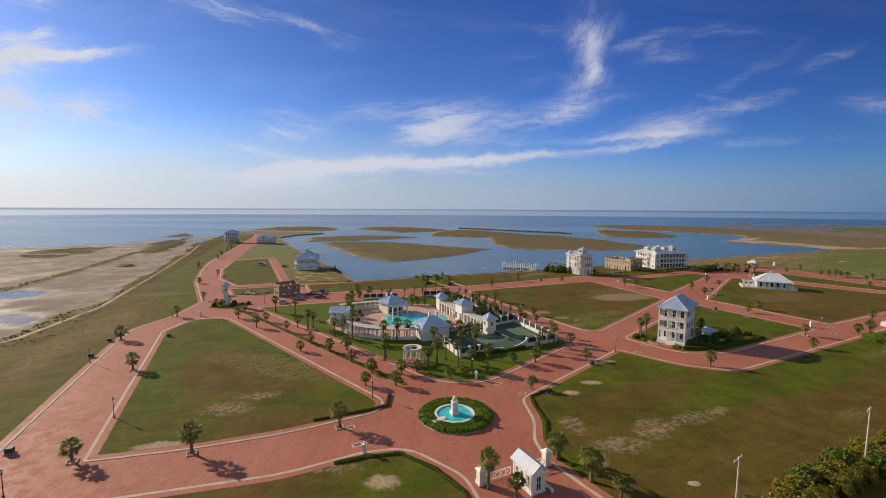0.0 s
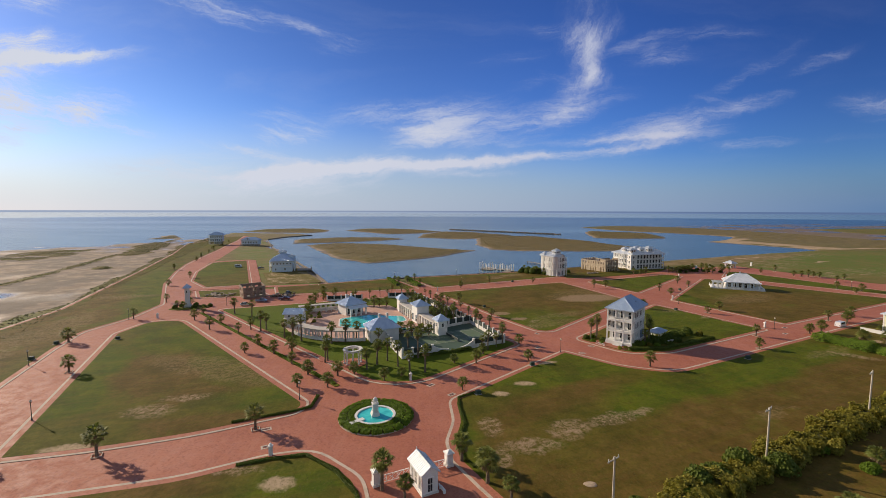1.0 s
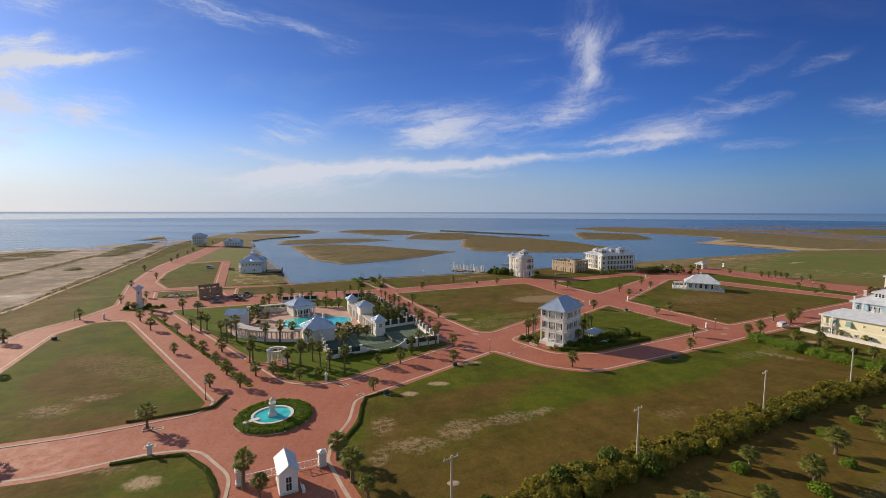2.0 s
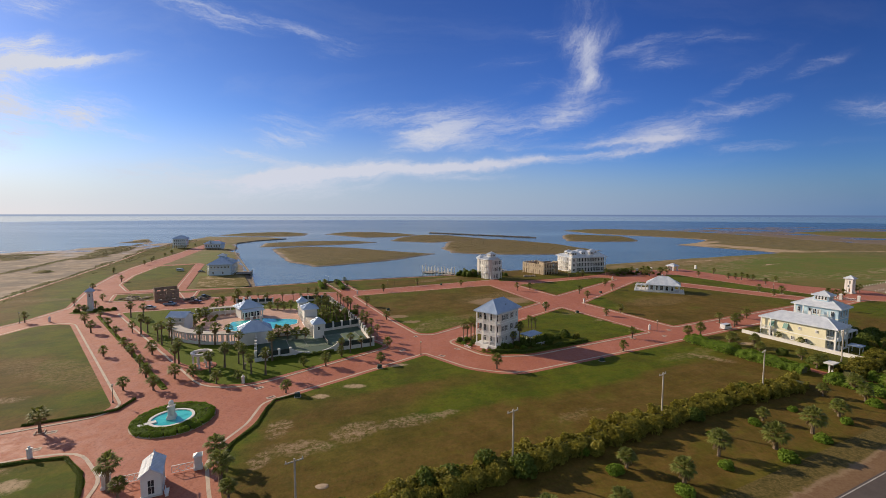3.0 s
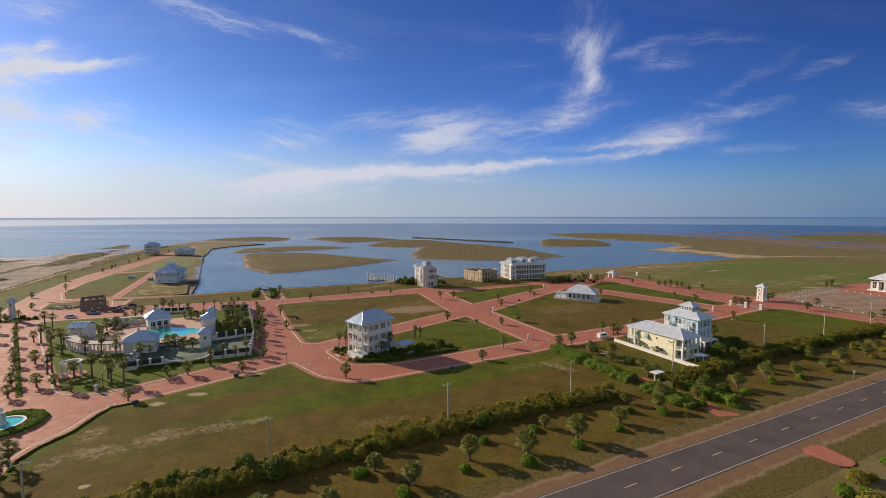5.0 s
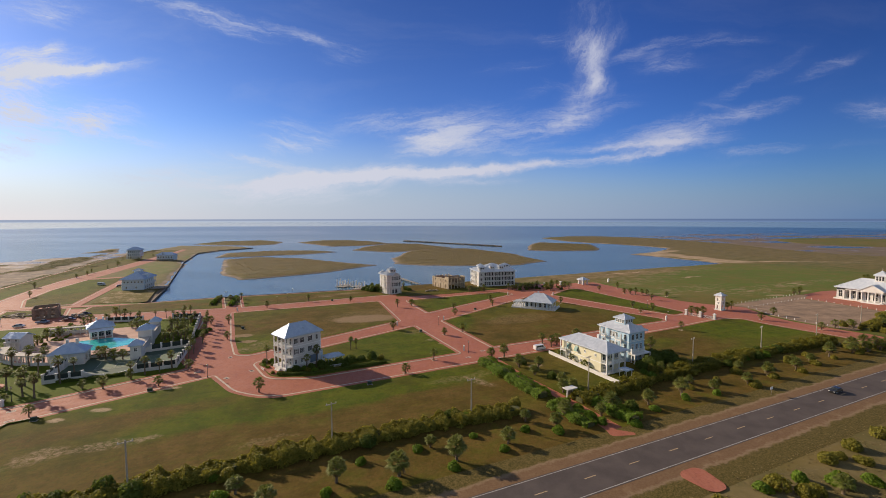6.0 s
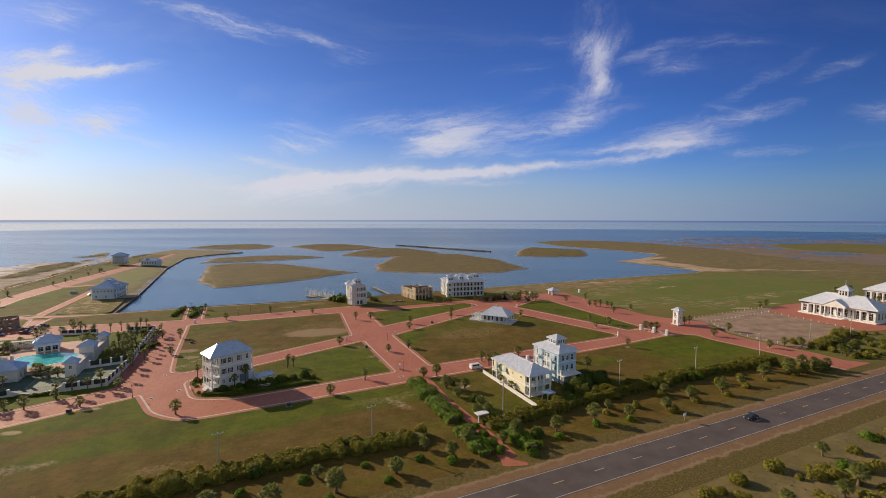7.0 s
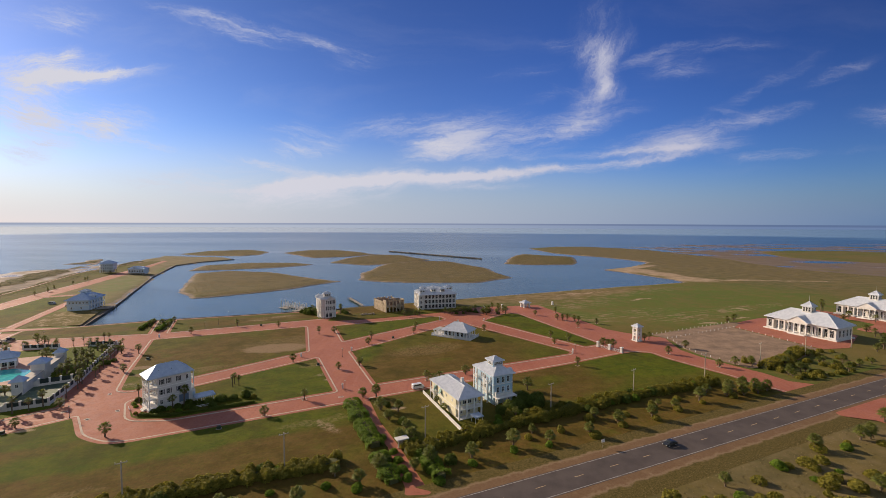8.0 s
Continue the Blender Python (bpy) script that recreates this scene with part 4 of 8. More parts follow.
def hip_shape(bm, lx, ly, h, drop=0.28, seam=0.55):
    """A hipped metal roof about the origin at its eaves, with standing seams; the ridge runs along the longer side."""
    swap = ly > lx
    a, b = (ly, lx) if swap else (lx, ly)
    r = (a - b) / 2
    turn = (lambda x, y, z: (y, x, z)) if swap else (lambda x, y, z: (x, y, z))
    e = [(-a / 2, -b / 2), (a / 2, -b / 2), (a / 2, b / 2), (-a / 2, b / 2)]
    low = [bm.verts.new(turn(x, y, -drop)) for x, y in e]
    eave = [bm.verts.new(turn(x, y, 0)) for x, y in e]
    for i in range(4):
        bm.faces.new((low[i - 1], low[i], eave[i], eave[i - 1]))
    bm.faces.new(low)
    if r > 0.05:
        p, q = bm.verts.new(turn(-r, 0, h)), bm.verts.new(turn(r, 0, h))
        for f in ((eave[0], eave[1], q, p), (eave[2], eave[3], p, q), (eave[1], eave[2], q), (eave[3], eave[0], p)):
            bm.faces.new(f)
    else:
        p = bm.verts.new(turn(0, 0, h))
        for i in range(4):
            bm.faces.new((eave[i - 1], eave[i], p))

    def rib(x0, y0, z0, x1, y1, z1):
        tube(bm, turn(x0, y0, z0 + 0.03), turn(x1, y1, z1 + 0.03), 0.035, n=4, caps=False)

    if seam:
        n = int(a / seam)
        for i in range(1, n):
            x = -a / 2 + a * i / n
            reach = min(1.0, (a / 2 - abs(x)) / (b / 2))
            for sgn in (-1, 1):
                rib(x, sgn * b / 2, 0, x, sgn * b / 2 * (1 - reach), h * reach)
        n = int(b / seam)
        for i in range(1, n):
            y = -b / 2 + b * i / n
            reach = 1 - abs(y) / (b / 2)
            for sgn in (-1, 1):
                rib(sgn * a / 2, y, 0, sgn * (a / 2 - b / 2 * reach), y, h * reach)
        for sx in (-1, 1):
            for sy in (-1, 1):
                tube(bm, turn(sx * a / 2, sy * b / 2, 0.03), turn(sx * r, 0, h + 0.04), 0.09, n=5)
        if r > 0.05:
            tube(bm, turn(-r, 0, h + 0.04), turn(r, 0, h + 0.04), 0.10, n=5)


def hip_roof(parent, cx, cy, z, lx, ly, h, mat="metal_roof", seam=0.55, name="roof", label=""):
    bm = bmesh.new()
    hip_shape(bm, lx, ly, h, seam=seam)
    ob = part(name, bm, mat, parent, label)
    ob.location = (cx, cy, z)
    return ob


def gable_roof(parent, cx, cy, z, lx, ly, h, mat="metal_roof", along_x=True, seam=0.5, name="roof", loose=False):
    """A pitched roof with its ridge along x or y."""
    bm = bmesh.new()
    a, b = (lx, ly) if along_x else (ly, lx)
    turn = (lambda x, y, z: (x, y, z)) if along_x else (lambda x, y, z: (-y, x, z))
    v = [[bm.verts.new(turn(x, y, zz)) for y, zz in ((-b / 2, 0), (0, h), (b / 2, 0), (b / 2, -0.18), (0, h - 0.2), (-b / 2, -0.18))] for x in (-a / 2, a / 2)]
    for i in range(6):
        bm.faces.new((v[0][i - 1], v[0][i], v[1][i], v[1][i - 1]))
    bm.faces.new(v[0])
    bm.faces.new(v[1])
    n = max(2, int(a / seam))
    ribs = []
    for i in range(n + 1):
        x = -a / 2 + a * i / n
        for s in (-1, 1):
            rb = bmesh.new() if loose else bm
            tube(rb, turn(x, s * b / 2, 0.03), turn(x, 0, h + 0.03), 0.035, n=4, caps=loose)
            ribs.append(rb)
    ob = part(name, bm, mat, parent)
    if loose:
        for rb in ribs:
            part("roof_seam", rb, mat, ob)
    ob.location = (cx, cy, z)
    return ob


def gable_wall(parent, cx, cy, z, width, h, depth, turn, mat, name="pediment"):
    """A triangular gable wall."""
    bm = bmesh.new()
    pts = [(-width / 2, 0), (width / 2, 0), (0, h)]
    f = [bm.verts.new((x, -depth / 2, zz)) for x, zz in pts]
    g = [bm.verts.new((x, depth / 2, zz)) for x, zz in pts]
    bm.faces.new(f)
    bm.faces.new(g)
    for i in range(3):
        bm.faces.new((f[i - 1], f[i], g[i], g[i - 1]))
    ob = part(name, bm, mat, parent)
    ob.matrix_basis = pose(cx, cy, z, 0, 0, turn)
    return ob


def lattice(bm, xs, zs, y0, y1):
    """A flat frame of one piece: bars between every first and second line of xs and zs, openings in between."""
    nx, nz = len(xs) - 1, len(zs) - 1
    solid = {(i, j) for i in range(nx) for j in range(nz) if i % 2 == 0 or j % 2 == 0}
    verts = {}

    def v(i, j, y):
        if (i, j, y) not in verts:
            verts[i, j, y] = bm.verts.new((xs[i], y, zs[j]))
        return verts[i, j, y]

    for i, j in solid:
        for y in (y0, y1):
            bm.faces.new((v(i, j, y), v(i + 1, j, y), v(i + 1, j + 1, y), v(i, j + 1, y)))
        for di, dj, a, b in ((-1, 0, (i, j), (i, j + 1)), (1, 0, (i + 1, j), (i + 1, j + 1)), (0, -1, (i, j), (i + 1, j)), (0, 1, (i, j + 1), (i + 1, j + 1))):
            if (i + di, j + dj) not in solid:
                bm.faces.new((v(*a, y0), v(*b, y0), v(*b, y1), v(*a, y1)))


def window(parent, x, y, z, w, h, face, trim="white_paint", bars=1, shutters="", name="window"):
    """A framed window with its pane, its middle at z; face is the side that it looks to: 0 -y, 90 +x, 180 +y, 270 -x."""
    def make(bm):
        t = 0.11
        xs = [-w / 2 - t, -w / 2]
        for i in range(bars):
            m = -w / 2 + w * (i + 1) / (bars + 1)
            xs += [m - 0.025, m + 0.025]
        lattice(bm, xs + [w / 2, w / 2 + t], [-h / 2 - t, -h / 2, 0.05 * h - 0.025, 0.05 * h + 0.025, h / 2, h / 2 + t], -0.11, 0.01)

    def sill(bm):
        box(bm, 0, -0.09, -h / 2 - 0.15, w + 0.4, 0.2, 0.07)

    def pane(bm):
        box(bm, 0, -0.015, 0, w, 0.03, h)

    ob = put(name, ("win", w, h, bars, trim), make, trim, parent, pose(x, y, z, 0, 0, face))
    put("pane", ("pane", w, h), pane, "glass", ob, pose(0, 0, 0))
    put("sill", ("sill", w, h, trim), sill, trim, ob, pose(0, 0, 0))
    if shutters:
        def leaf(bm):
            box(bm, 0, -0.05, 0, w * 0.42, 0.06, h + 0.1)
            for i in range(6):
                box(bm, 0, -0.085, -h / 2 + h * (i + 0.5) / 6, w * 0.34, 0.02, 0.05)
        for s in (-1, 1):
            put("shutter", ("shut", w, h, shutters), leaf, shutters, ob, pose(s * (w / 2 + 0.12 + w * 0.21), 0, 0))
    return ob


def railing(parent, x0, y0, x1, y1, z, h=1.0, mat="white_paint", gap=0.28, name="railing"):
    """A balustrade between two points."""
    L = math.hypot(x1 - x0, y1 - y0)
    key = ("rail", round(L, 2), h, mat, gap)

    def make(bm):
        box(bm, L / 2, 0, h, L, 0.12, 0.08)
        box(bm, L / 2, 0, 0.12, L, 0.07, 0.06)
        n = max(1, int(L / gap))
        for i in range(n + 1):
            box(bm, L * i / n, 0, h / 2 + 0.03, 0.06, 0.06, h - 0.06)
    return put(name, key, make, mat, parent, pose(x0, y0, z, 0, 0, math.degrees(math.atan2(y1 - y0, x1 - x0))))


def column(parent, x, y, z0, z1, w=0.35, mat="white_paint", round_shaft=False, name="column"):
    """A post with a base and a capital."""
    key = ("col", round(z1 - z0, 2), w, mat, round_shaft)

    def make(bm):
        h = z1 - z0
        if round_shaft:
            tube(bm, (0, 0, 0), (0, 0, h), w / 2, w * 0.43, 10)
        else:
            box(bm, 0, 0, h / 2, w, w, h)
        box(bm, 0, 0, 0.14, w * 1.3, w * 1.3, 0.28)
        box(bm, 0, 0, h - 0.1, w * 1.35, w * 1.35, 0.2)
    return put(name, key, make, mat, parent, pose(x, y, z0))


def cupola(parent, x, y, z, w, h, roof_h, wall, roof, panes=3, d=None):
    """A small lookout on a roof: walls, windows and a hipped cap."""
    d = d or w
    part_box(parent, "cupola", wall, x - w / 2, x + w / 2, y - d / 2, y + d / 2, z, z + h)
    for face, (dx, dy), run in ((0, (0, -d / 2), w), (90, (w / 2, 0), d), (270, (-w / 2, 0), d)):
        for i in range(panes):
            o = (i - (panes - 1) / 2) * run / panes * 0.86
            c, s = math.cos(radians(face)), math.sin(radians(face))
            window(parent, x + dx + o * c, y + dy + o * s, z + h * 0.6, round(run / panes * 0.55, 2), round(h * 0.5, 2), face, bars=0)
    hip_roof(parent, x, y, z + h, w + 1.3, d + 1.3, roof_h, roof, 0.45, "cupola_roof")


def face_windows(parent, face, half, offs, z, w, h, shutters="", bars=1):
    """A row of windows on one side of a house; half is the distance of that side from the middle line."""
    c, s = math.cos(radians(face)), math.sin(radians(face))
    for o in offs:
        window(parent, o * c + half * s, o * s - half * c, z, w, h, face, bars=bars, shutters=shutters)


def storey_bands(parent, x0, x1, y0, y1, zs, mat="white_paint"):
    for z in zs:
        part_box(parent, "storey_band", mat, x0 - 0.06, x1 + 0.06, y0 - 0.06, y1 + 0.06, z - 0.15, z + 0.12)


def porch(parent, face, cx, cy, width, depth, levels, top, cols=3, wall=0.3):
    """Stacked porches on one side: floors, columns and railings; (cx, cy) is the middle of the house's wall there."""
    c, s = math.cos(radians(face)), math.sin(radians(face))

    def at(u, v):
        return cx + u * c + v * s, cy + u * s - v * c

    for i, z in enumerate(levels):
        bm = bmesh.new()
        box(bm, *at(0, depth / 2), z - 0.14, width, depth, 0.28, face)
        part("porch_floor", bm, "white_paint", parent)
        if z > 0.8:
            railing(parent, *at(-width / 2, depth), *at(width / 2, depth), z)
            railing(parent, *at(-width / 2, depth), *at(-width / 2, 0), z)
            railing(parent, *at(width / 2, depth), *at(width / 2, 0), z)
    zs = [0.0] + [z for z in levels if z > 0.8] + [top]
    for z0, z1 in zip(zs, zs[1:]):
        for j in range(cols):
            u = -width / 2 + width * j / (cols - 1)
            column(parent, *at(u * 0.985, depth - 0.18), z0, z1 - 0.28 if z1 != top else z1, wall)


# ---- the three-storey house on the corner ----
def corner_house():
    h = thing("house", 78.9, 143.4, 1.1, 49, "white three-storey house with stacked porches and a blue-white metal roof", "house")
    h.scale = (0.91, 1.0, 0.99)
    part_box(h, "plinth", "white_stucco", -7.7, 9.2, -4.2, 4.2, -1.1, 0.02)
    for i in range(5):
        part_box(h, "step", "white_stucco", -8.05 - 0.32 * i, -7.7 - 0.32 * i, -1.4, 1.4, -1.1, -0.2 - 0.19 * i)
    part_box(h, "wall", "white_stucco", -4.3, 7.4, -3.9, 3.9, 0, 10.9)
    storey_bands(h, -4.3, 7.4, -3.9, 3.9, (3.4, 7.1))
    hip_roof(h, 0.2, 0, 10.95, 16.4, 9.4, 3.5, label="blue-white standing-seam metal roof")
    porch(h, 270, -4.3, 0, 7.8, 3.1, (0.2, 3.45, 7.15), 10.9, 4, 0.36)
    for z in (1.6, 5.0, 8.7):
        face_windows(h, 270, 4.3, (-2.4, 0.0, 2.4), z, 0.9, 2.1)
    for z in (5.2, 8.9):
        face_windows(h, 0, 3.9, (-2.9, -0.5, 2.9), z, 0.8, 1.7, "dark_frame")
        face_windows(h, 0, 3.9, (5.9,), z, 0.8, 1.6)
        face_windows(h, 180, 3.9, (-4, -1, 2, 5), z, 0.85, 1.8, "dark_frame")
    face_windows(h, 0, 3.9, (-3.2, -0.8), 1.7, 0.8, 1.5)
    part_box(h, "garage_door", "blue_door", 2.9, 6.3, -3.97, -3.85, 0, 2.7, "blue-grey roller garage door")
    porch(h, 90, 7.4, 0.5, 4.6, 1.7, (3.45, 7.15), 10.2, 2)
    part_box(h, "porch_room", "white_stucco", 7.4, 9.0, -3.4, -1.2, 0, 3.2)
    part_box(h, "garage_door", "blue_siding", 7.9, 8.7, -3.46, -3.38, 0, 2.4)
    for x, y in ((-3.4, -2.2), (1.0, -2.6), (3.8, 2.2)):
        bm = bmesh.new()
        tube(bm, (x, y, 11.6), (x, y, 12.9), 0.09, n=6)
        part("vent_pipe", bm, "dark_metal", h)
    # paved forecourt and the low white fence
    bm = bmesh.new()
    sheet(bm, round_corners([(66, 141, 1), (74, 133, 1), (79, 135.5, 1), (71, 144.5, 1)]), 0.19, 0.1)
    tagged(part("forecourt", bm, "red_paving"), "red brick forecourt before the white house", "paving", kind="structure")
    f = thing("fence", 0, 0, 0.15, 0, "low white picket fence round the corner garden", "fence")
    for a, b in (((67.5, 139.2), (69.5, 137)), ((91, 140.4), (95.5, 142.8))):
        railing(f, *a, *b, 0, 0.7, gap=0.3)
    p = thing("pergola", 90.9, 146.2, 0.15, 40, "white garden pavilion with round columns and a blue roof", "pavilion")
    for x in (-2.6, -1.3, 0, 1.3, 2.6):
        for y in (-1.7, 1.7):
            column(p, x, y, 0, 2.5, 0.28, round_shaft=True)
    hip_roof(p, 0, 0, 2.55, 6.6, 4.4, 0.9, seam=0.5)


corner_house()


# ---- the yellow house, the blue tower house and their wall ----
def yellow_house():
    h = thing("house", 183.6, 144.8, 0.15, 28.5, "pale yellow two-storey house on stilts with a long white metal roof", "house")
    h.scale = (1.0, 0.93, 1.0)
    part_box(h, "wall", "yellow_siding", -4.4, 4.4, -8.6, 11.2, 0.0, 7.2)
    storey_bands(h, -4.4, 4.4, -8.6, 11.2, (3.4,))
    for i in range(14):
        part_box(h, "siding_board", "yellow_siding", -4.43, -4.40, -8.5, 11.1, 0.5 + 0.48 * i, 0.56 + 0.48 * i)
    hip_roof(h, 0, 0, 7.3, 10.4, 24.2, 2.4, "white_roof", 0.5, label="white standing-seam metal roof")
    part_box(h, "chimney", "white_stucco", 1.6, 2.6, -1.5, -0.6, 8.0, 10.6)
    porch(h, 0, 0, -8.6, 8.8, 2.8, (0.2, 3.5), 7.1, 4, 0.45)
    porch(h, 270, -4.4, 9.4, 3.2, 1.0, (3.5,), 7.1, 2)
    face_windows(h, 0, 8.6, (-3.0, -1.0, 1.0, 3.0), 5.2, 1.2, 2.0)
    face_windows(h, 0, 8.6, (-2.6, 0.4), 1.8, 1.4, 1.4)
    face_windows(h, 270, 4.4, (-7.6, -3.2), 5.3, 1.0, 1.9)
    face_windows(h, 270, 4.4, (-8.0,), 1.8, 1.2, 1.8)
    face_windows(h, 270, 4.4, (1.0, 6.0), 5.4, 0.6, 0.7)
    face_windows(h, 90, 4.4, (-6, -2, 3, 7), 5.2, 1.0, 1.7)
    face_windows(h, 270, 4.4, (-1.0, 3.0), 1.7, 0.9, 1.0)
    for y in (-7.6, -3.2):
        bm = bmesh.new()
        box(bm, 0, 0, 0, 1.5, 0.06, 1.9)
        aw = part("awning_shutter", bm, "green_shutter", h, "green hinged storm shutter")
        aw.matrix_basis = pose(-4.9, -y, 5.4, -28, 0, 270)

    b = thing("house", 197.9, 154.2, 0.15, 28.5, "pale blue three-storey tower house with a white roof and lookout", "house")
    part_box(b, "wall", "blue_siding", -4.2, 4.2, -6.4, 6.6, 0, 10.8)
    storey_bands(b, -4.2, 4.2, -6.4, 6.6, (3.6, 7.2))
    for i in range(18):
        part_box(b, "siding_board", "blue_siding", -4.23, 4.23, -6.43, 6.63, 0.4 + 0.56 * i, 0.45 + 0.56 * i)
    hip_roof(b, 0, 0, 10.85, 9.9, 14.8, 2.5, "white_roof", 0.5, label="white standing-seam metal roof")
    cupola(b, 0.3, -0.4, 12.2, 4.2, 2.4, 1.4, "blue_siding", "white_roof", 4)
    gable_roof(b, 3.4, -4.2, 10.6, 3.4, 3.6, 1.3, "white_roof", True, name="dormer_roof")
    porch(b, 0, -0.6, -6.4, 6.6, 1.3, (3.7,), 5.0, 3)
    porch(b, 270, -4.2, -2.6, 2.4, 1.1, (3.7, 7.3), 9.6, 2)
    porch(b, 270, -4.2, 4.6, 2.6, 1.1, (7.3,), 10.6, 2)
    for z in (5.2, 8.8):
        face_windows(b, 0, 6.4, (-2.2, 0.0, 2.2), z, 1.0, 1.9)
        face_windows(b, 270, 4.2, (-5.0, -1.6, -0.3, 1.0, 4.8), z, 0.8, 1.7)
        face_windows(b, 90, 4.2, (-4, -1, 2, 5), z, 0.9, 1.7)
    face_windows(b, 0, 6.4, (-2.2, 2.2), 1.7, 1.0, 1.5)
    part_box(b, "terrace", "white_paint", -4.4, 4.4, -9.2, -6.4, 2.9, 3.2)
    for x in (-4.1, 0, 4.1):
        column(b, x, -9.0, 0, 2.9, 0.4)

    s = thing("carport", 190.6, 132.6, 0.15, 28.5, "small open shelter with a grey metal roof on white posts", "shelter")
    for x in (-1.3, 1.3):
        for y in (-1.3, 1.3):
            column(s, x, y, 0, 2.5, 0.16)
    hip_roof(s, 0, 0, 2.5, 3.4, 3.4, 0.35, seam=0.45)
    # the white garden wall
    w = thing("garden_wall", 0, 0, 0.15, 0, "long low white garden wall with capped coping", "wall")
    for (x0, y0), (x1, y1), hgt in (((171.0, 156.3), (185.9, 124.6), 1.15), ((185.9, 124.6), (197.6, 130.4), 1.0), ((197.6, 130.4), (212, 138), 0.8)):
        L = math.hypot(x1 - x0, y1 - y0)
        n = max(1, int(L / 3.2))
        for i in range(n):
            u = (i + 0.5) / n
            bm = bmesh.new()
            box(bm, 0, 0, hgt / 2, L / n - 0.02, 0.22, hgt)
            box(bm, 0, 0, hgt + 0.04, L / n - 0.02, 0.34, 0.09)
            ob = part("wall_panel", bm, "white_stucco", w)
            ob.matrix_basis = pose(x0 + (x1 - x0) * u, y0 + (y1 - y0) * u, 0, 0, 0, math.degrees(math.atan2(y1 - y0, x1 - x0)))


yellow_house()


# ---- the single-storey villa with the veranda ----
def villa():
    h = thing("house", 183.4, 242.6, 0.15, -27, "white single-storey villa with a pyramid metal roof and pergola", "house")
    part_box(h, "terrace", "white_stucco", -12.5, 12.6, -6.2, 6.4, 0, 0.55)
    part_box(h, "wall", "white_stucco", -5.2, 8.0, -4.2, 5.0, 0.5, 4.1)
    hip_roof(h, 2.2, 0.1, 4.15, 17.4, 12.4, 4.3, "white_roof", label="white standing-seam metal roof")
    bm = bmesh.new()
    box(bm, 1.5, 0.5, 8.6, 0.8, 0.8, 1.6)
    part("chimney", bm, "white_stucco", h)
    for x in (-5.4, -1.6, 2.2, 6.0, 10.2):
        column(h, x, -5.4, 0.5, 4.1, 0.4)
    for y in (-5.4, -1.8, 1.8, 5.4):
        column(h, 10.2, y, 0.5, 4.1, 0.4)
    face_windows(h, 0, 4.2, (-3.6, -1.2, 1.4, 4.0, 6.6), 2.3, 1.2, 2.3, "pale_blue_siding")
    face_windows(h, 90, 8.0, (-2.5, 0.5, 3.0), 2.3, 1.2, 2.3)
    railing(h, -12.3, -6.0, 12.4, -6.0, 0.55, 0.8)
    railing(h, 12.4, -6.0, 12.4, 6.2, 0.55, 0.8)
    railing(h, -12.3, -6.0, -12.3, 6.2, 0.55, 0.8)
    for x in (-11.4, -9.0, -6.8):
        for y in (-4.6, -1.4, 1.8):
            column(h, x, y, 0.5, 3.2, 0.35)
    for i in range(9):
        part_box(h, "pergola_beam", "white_paint", -11.9, -6.2, -5.0 + 0.9 * i, -4.86 + 0.9 * i, 3.2, 3.45)
    for x in (-11.4, -9.0, -6.8):
        part_box(h, "pergola_beam", "white_paint", x - 0.1, x + 0.1, -5.3, 2.6, 3.0, 3.22)


villa()


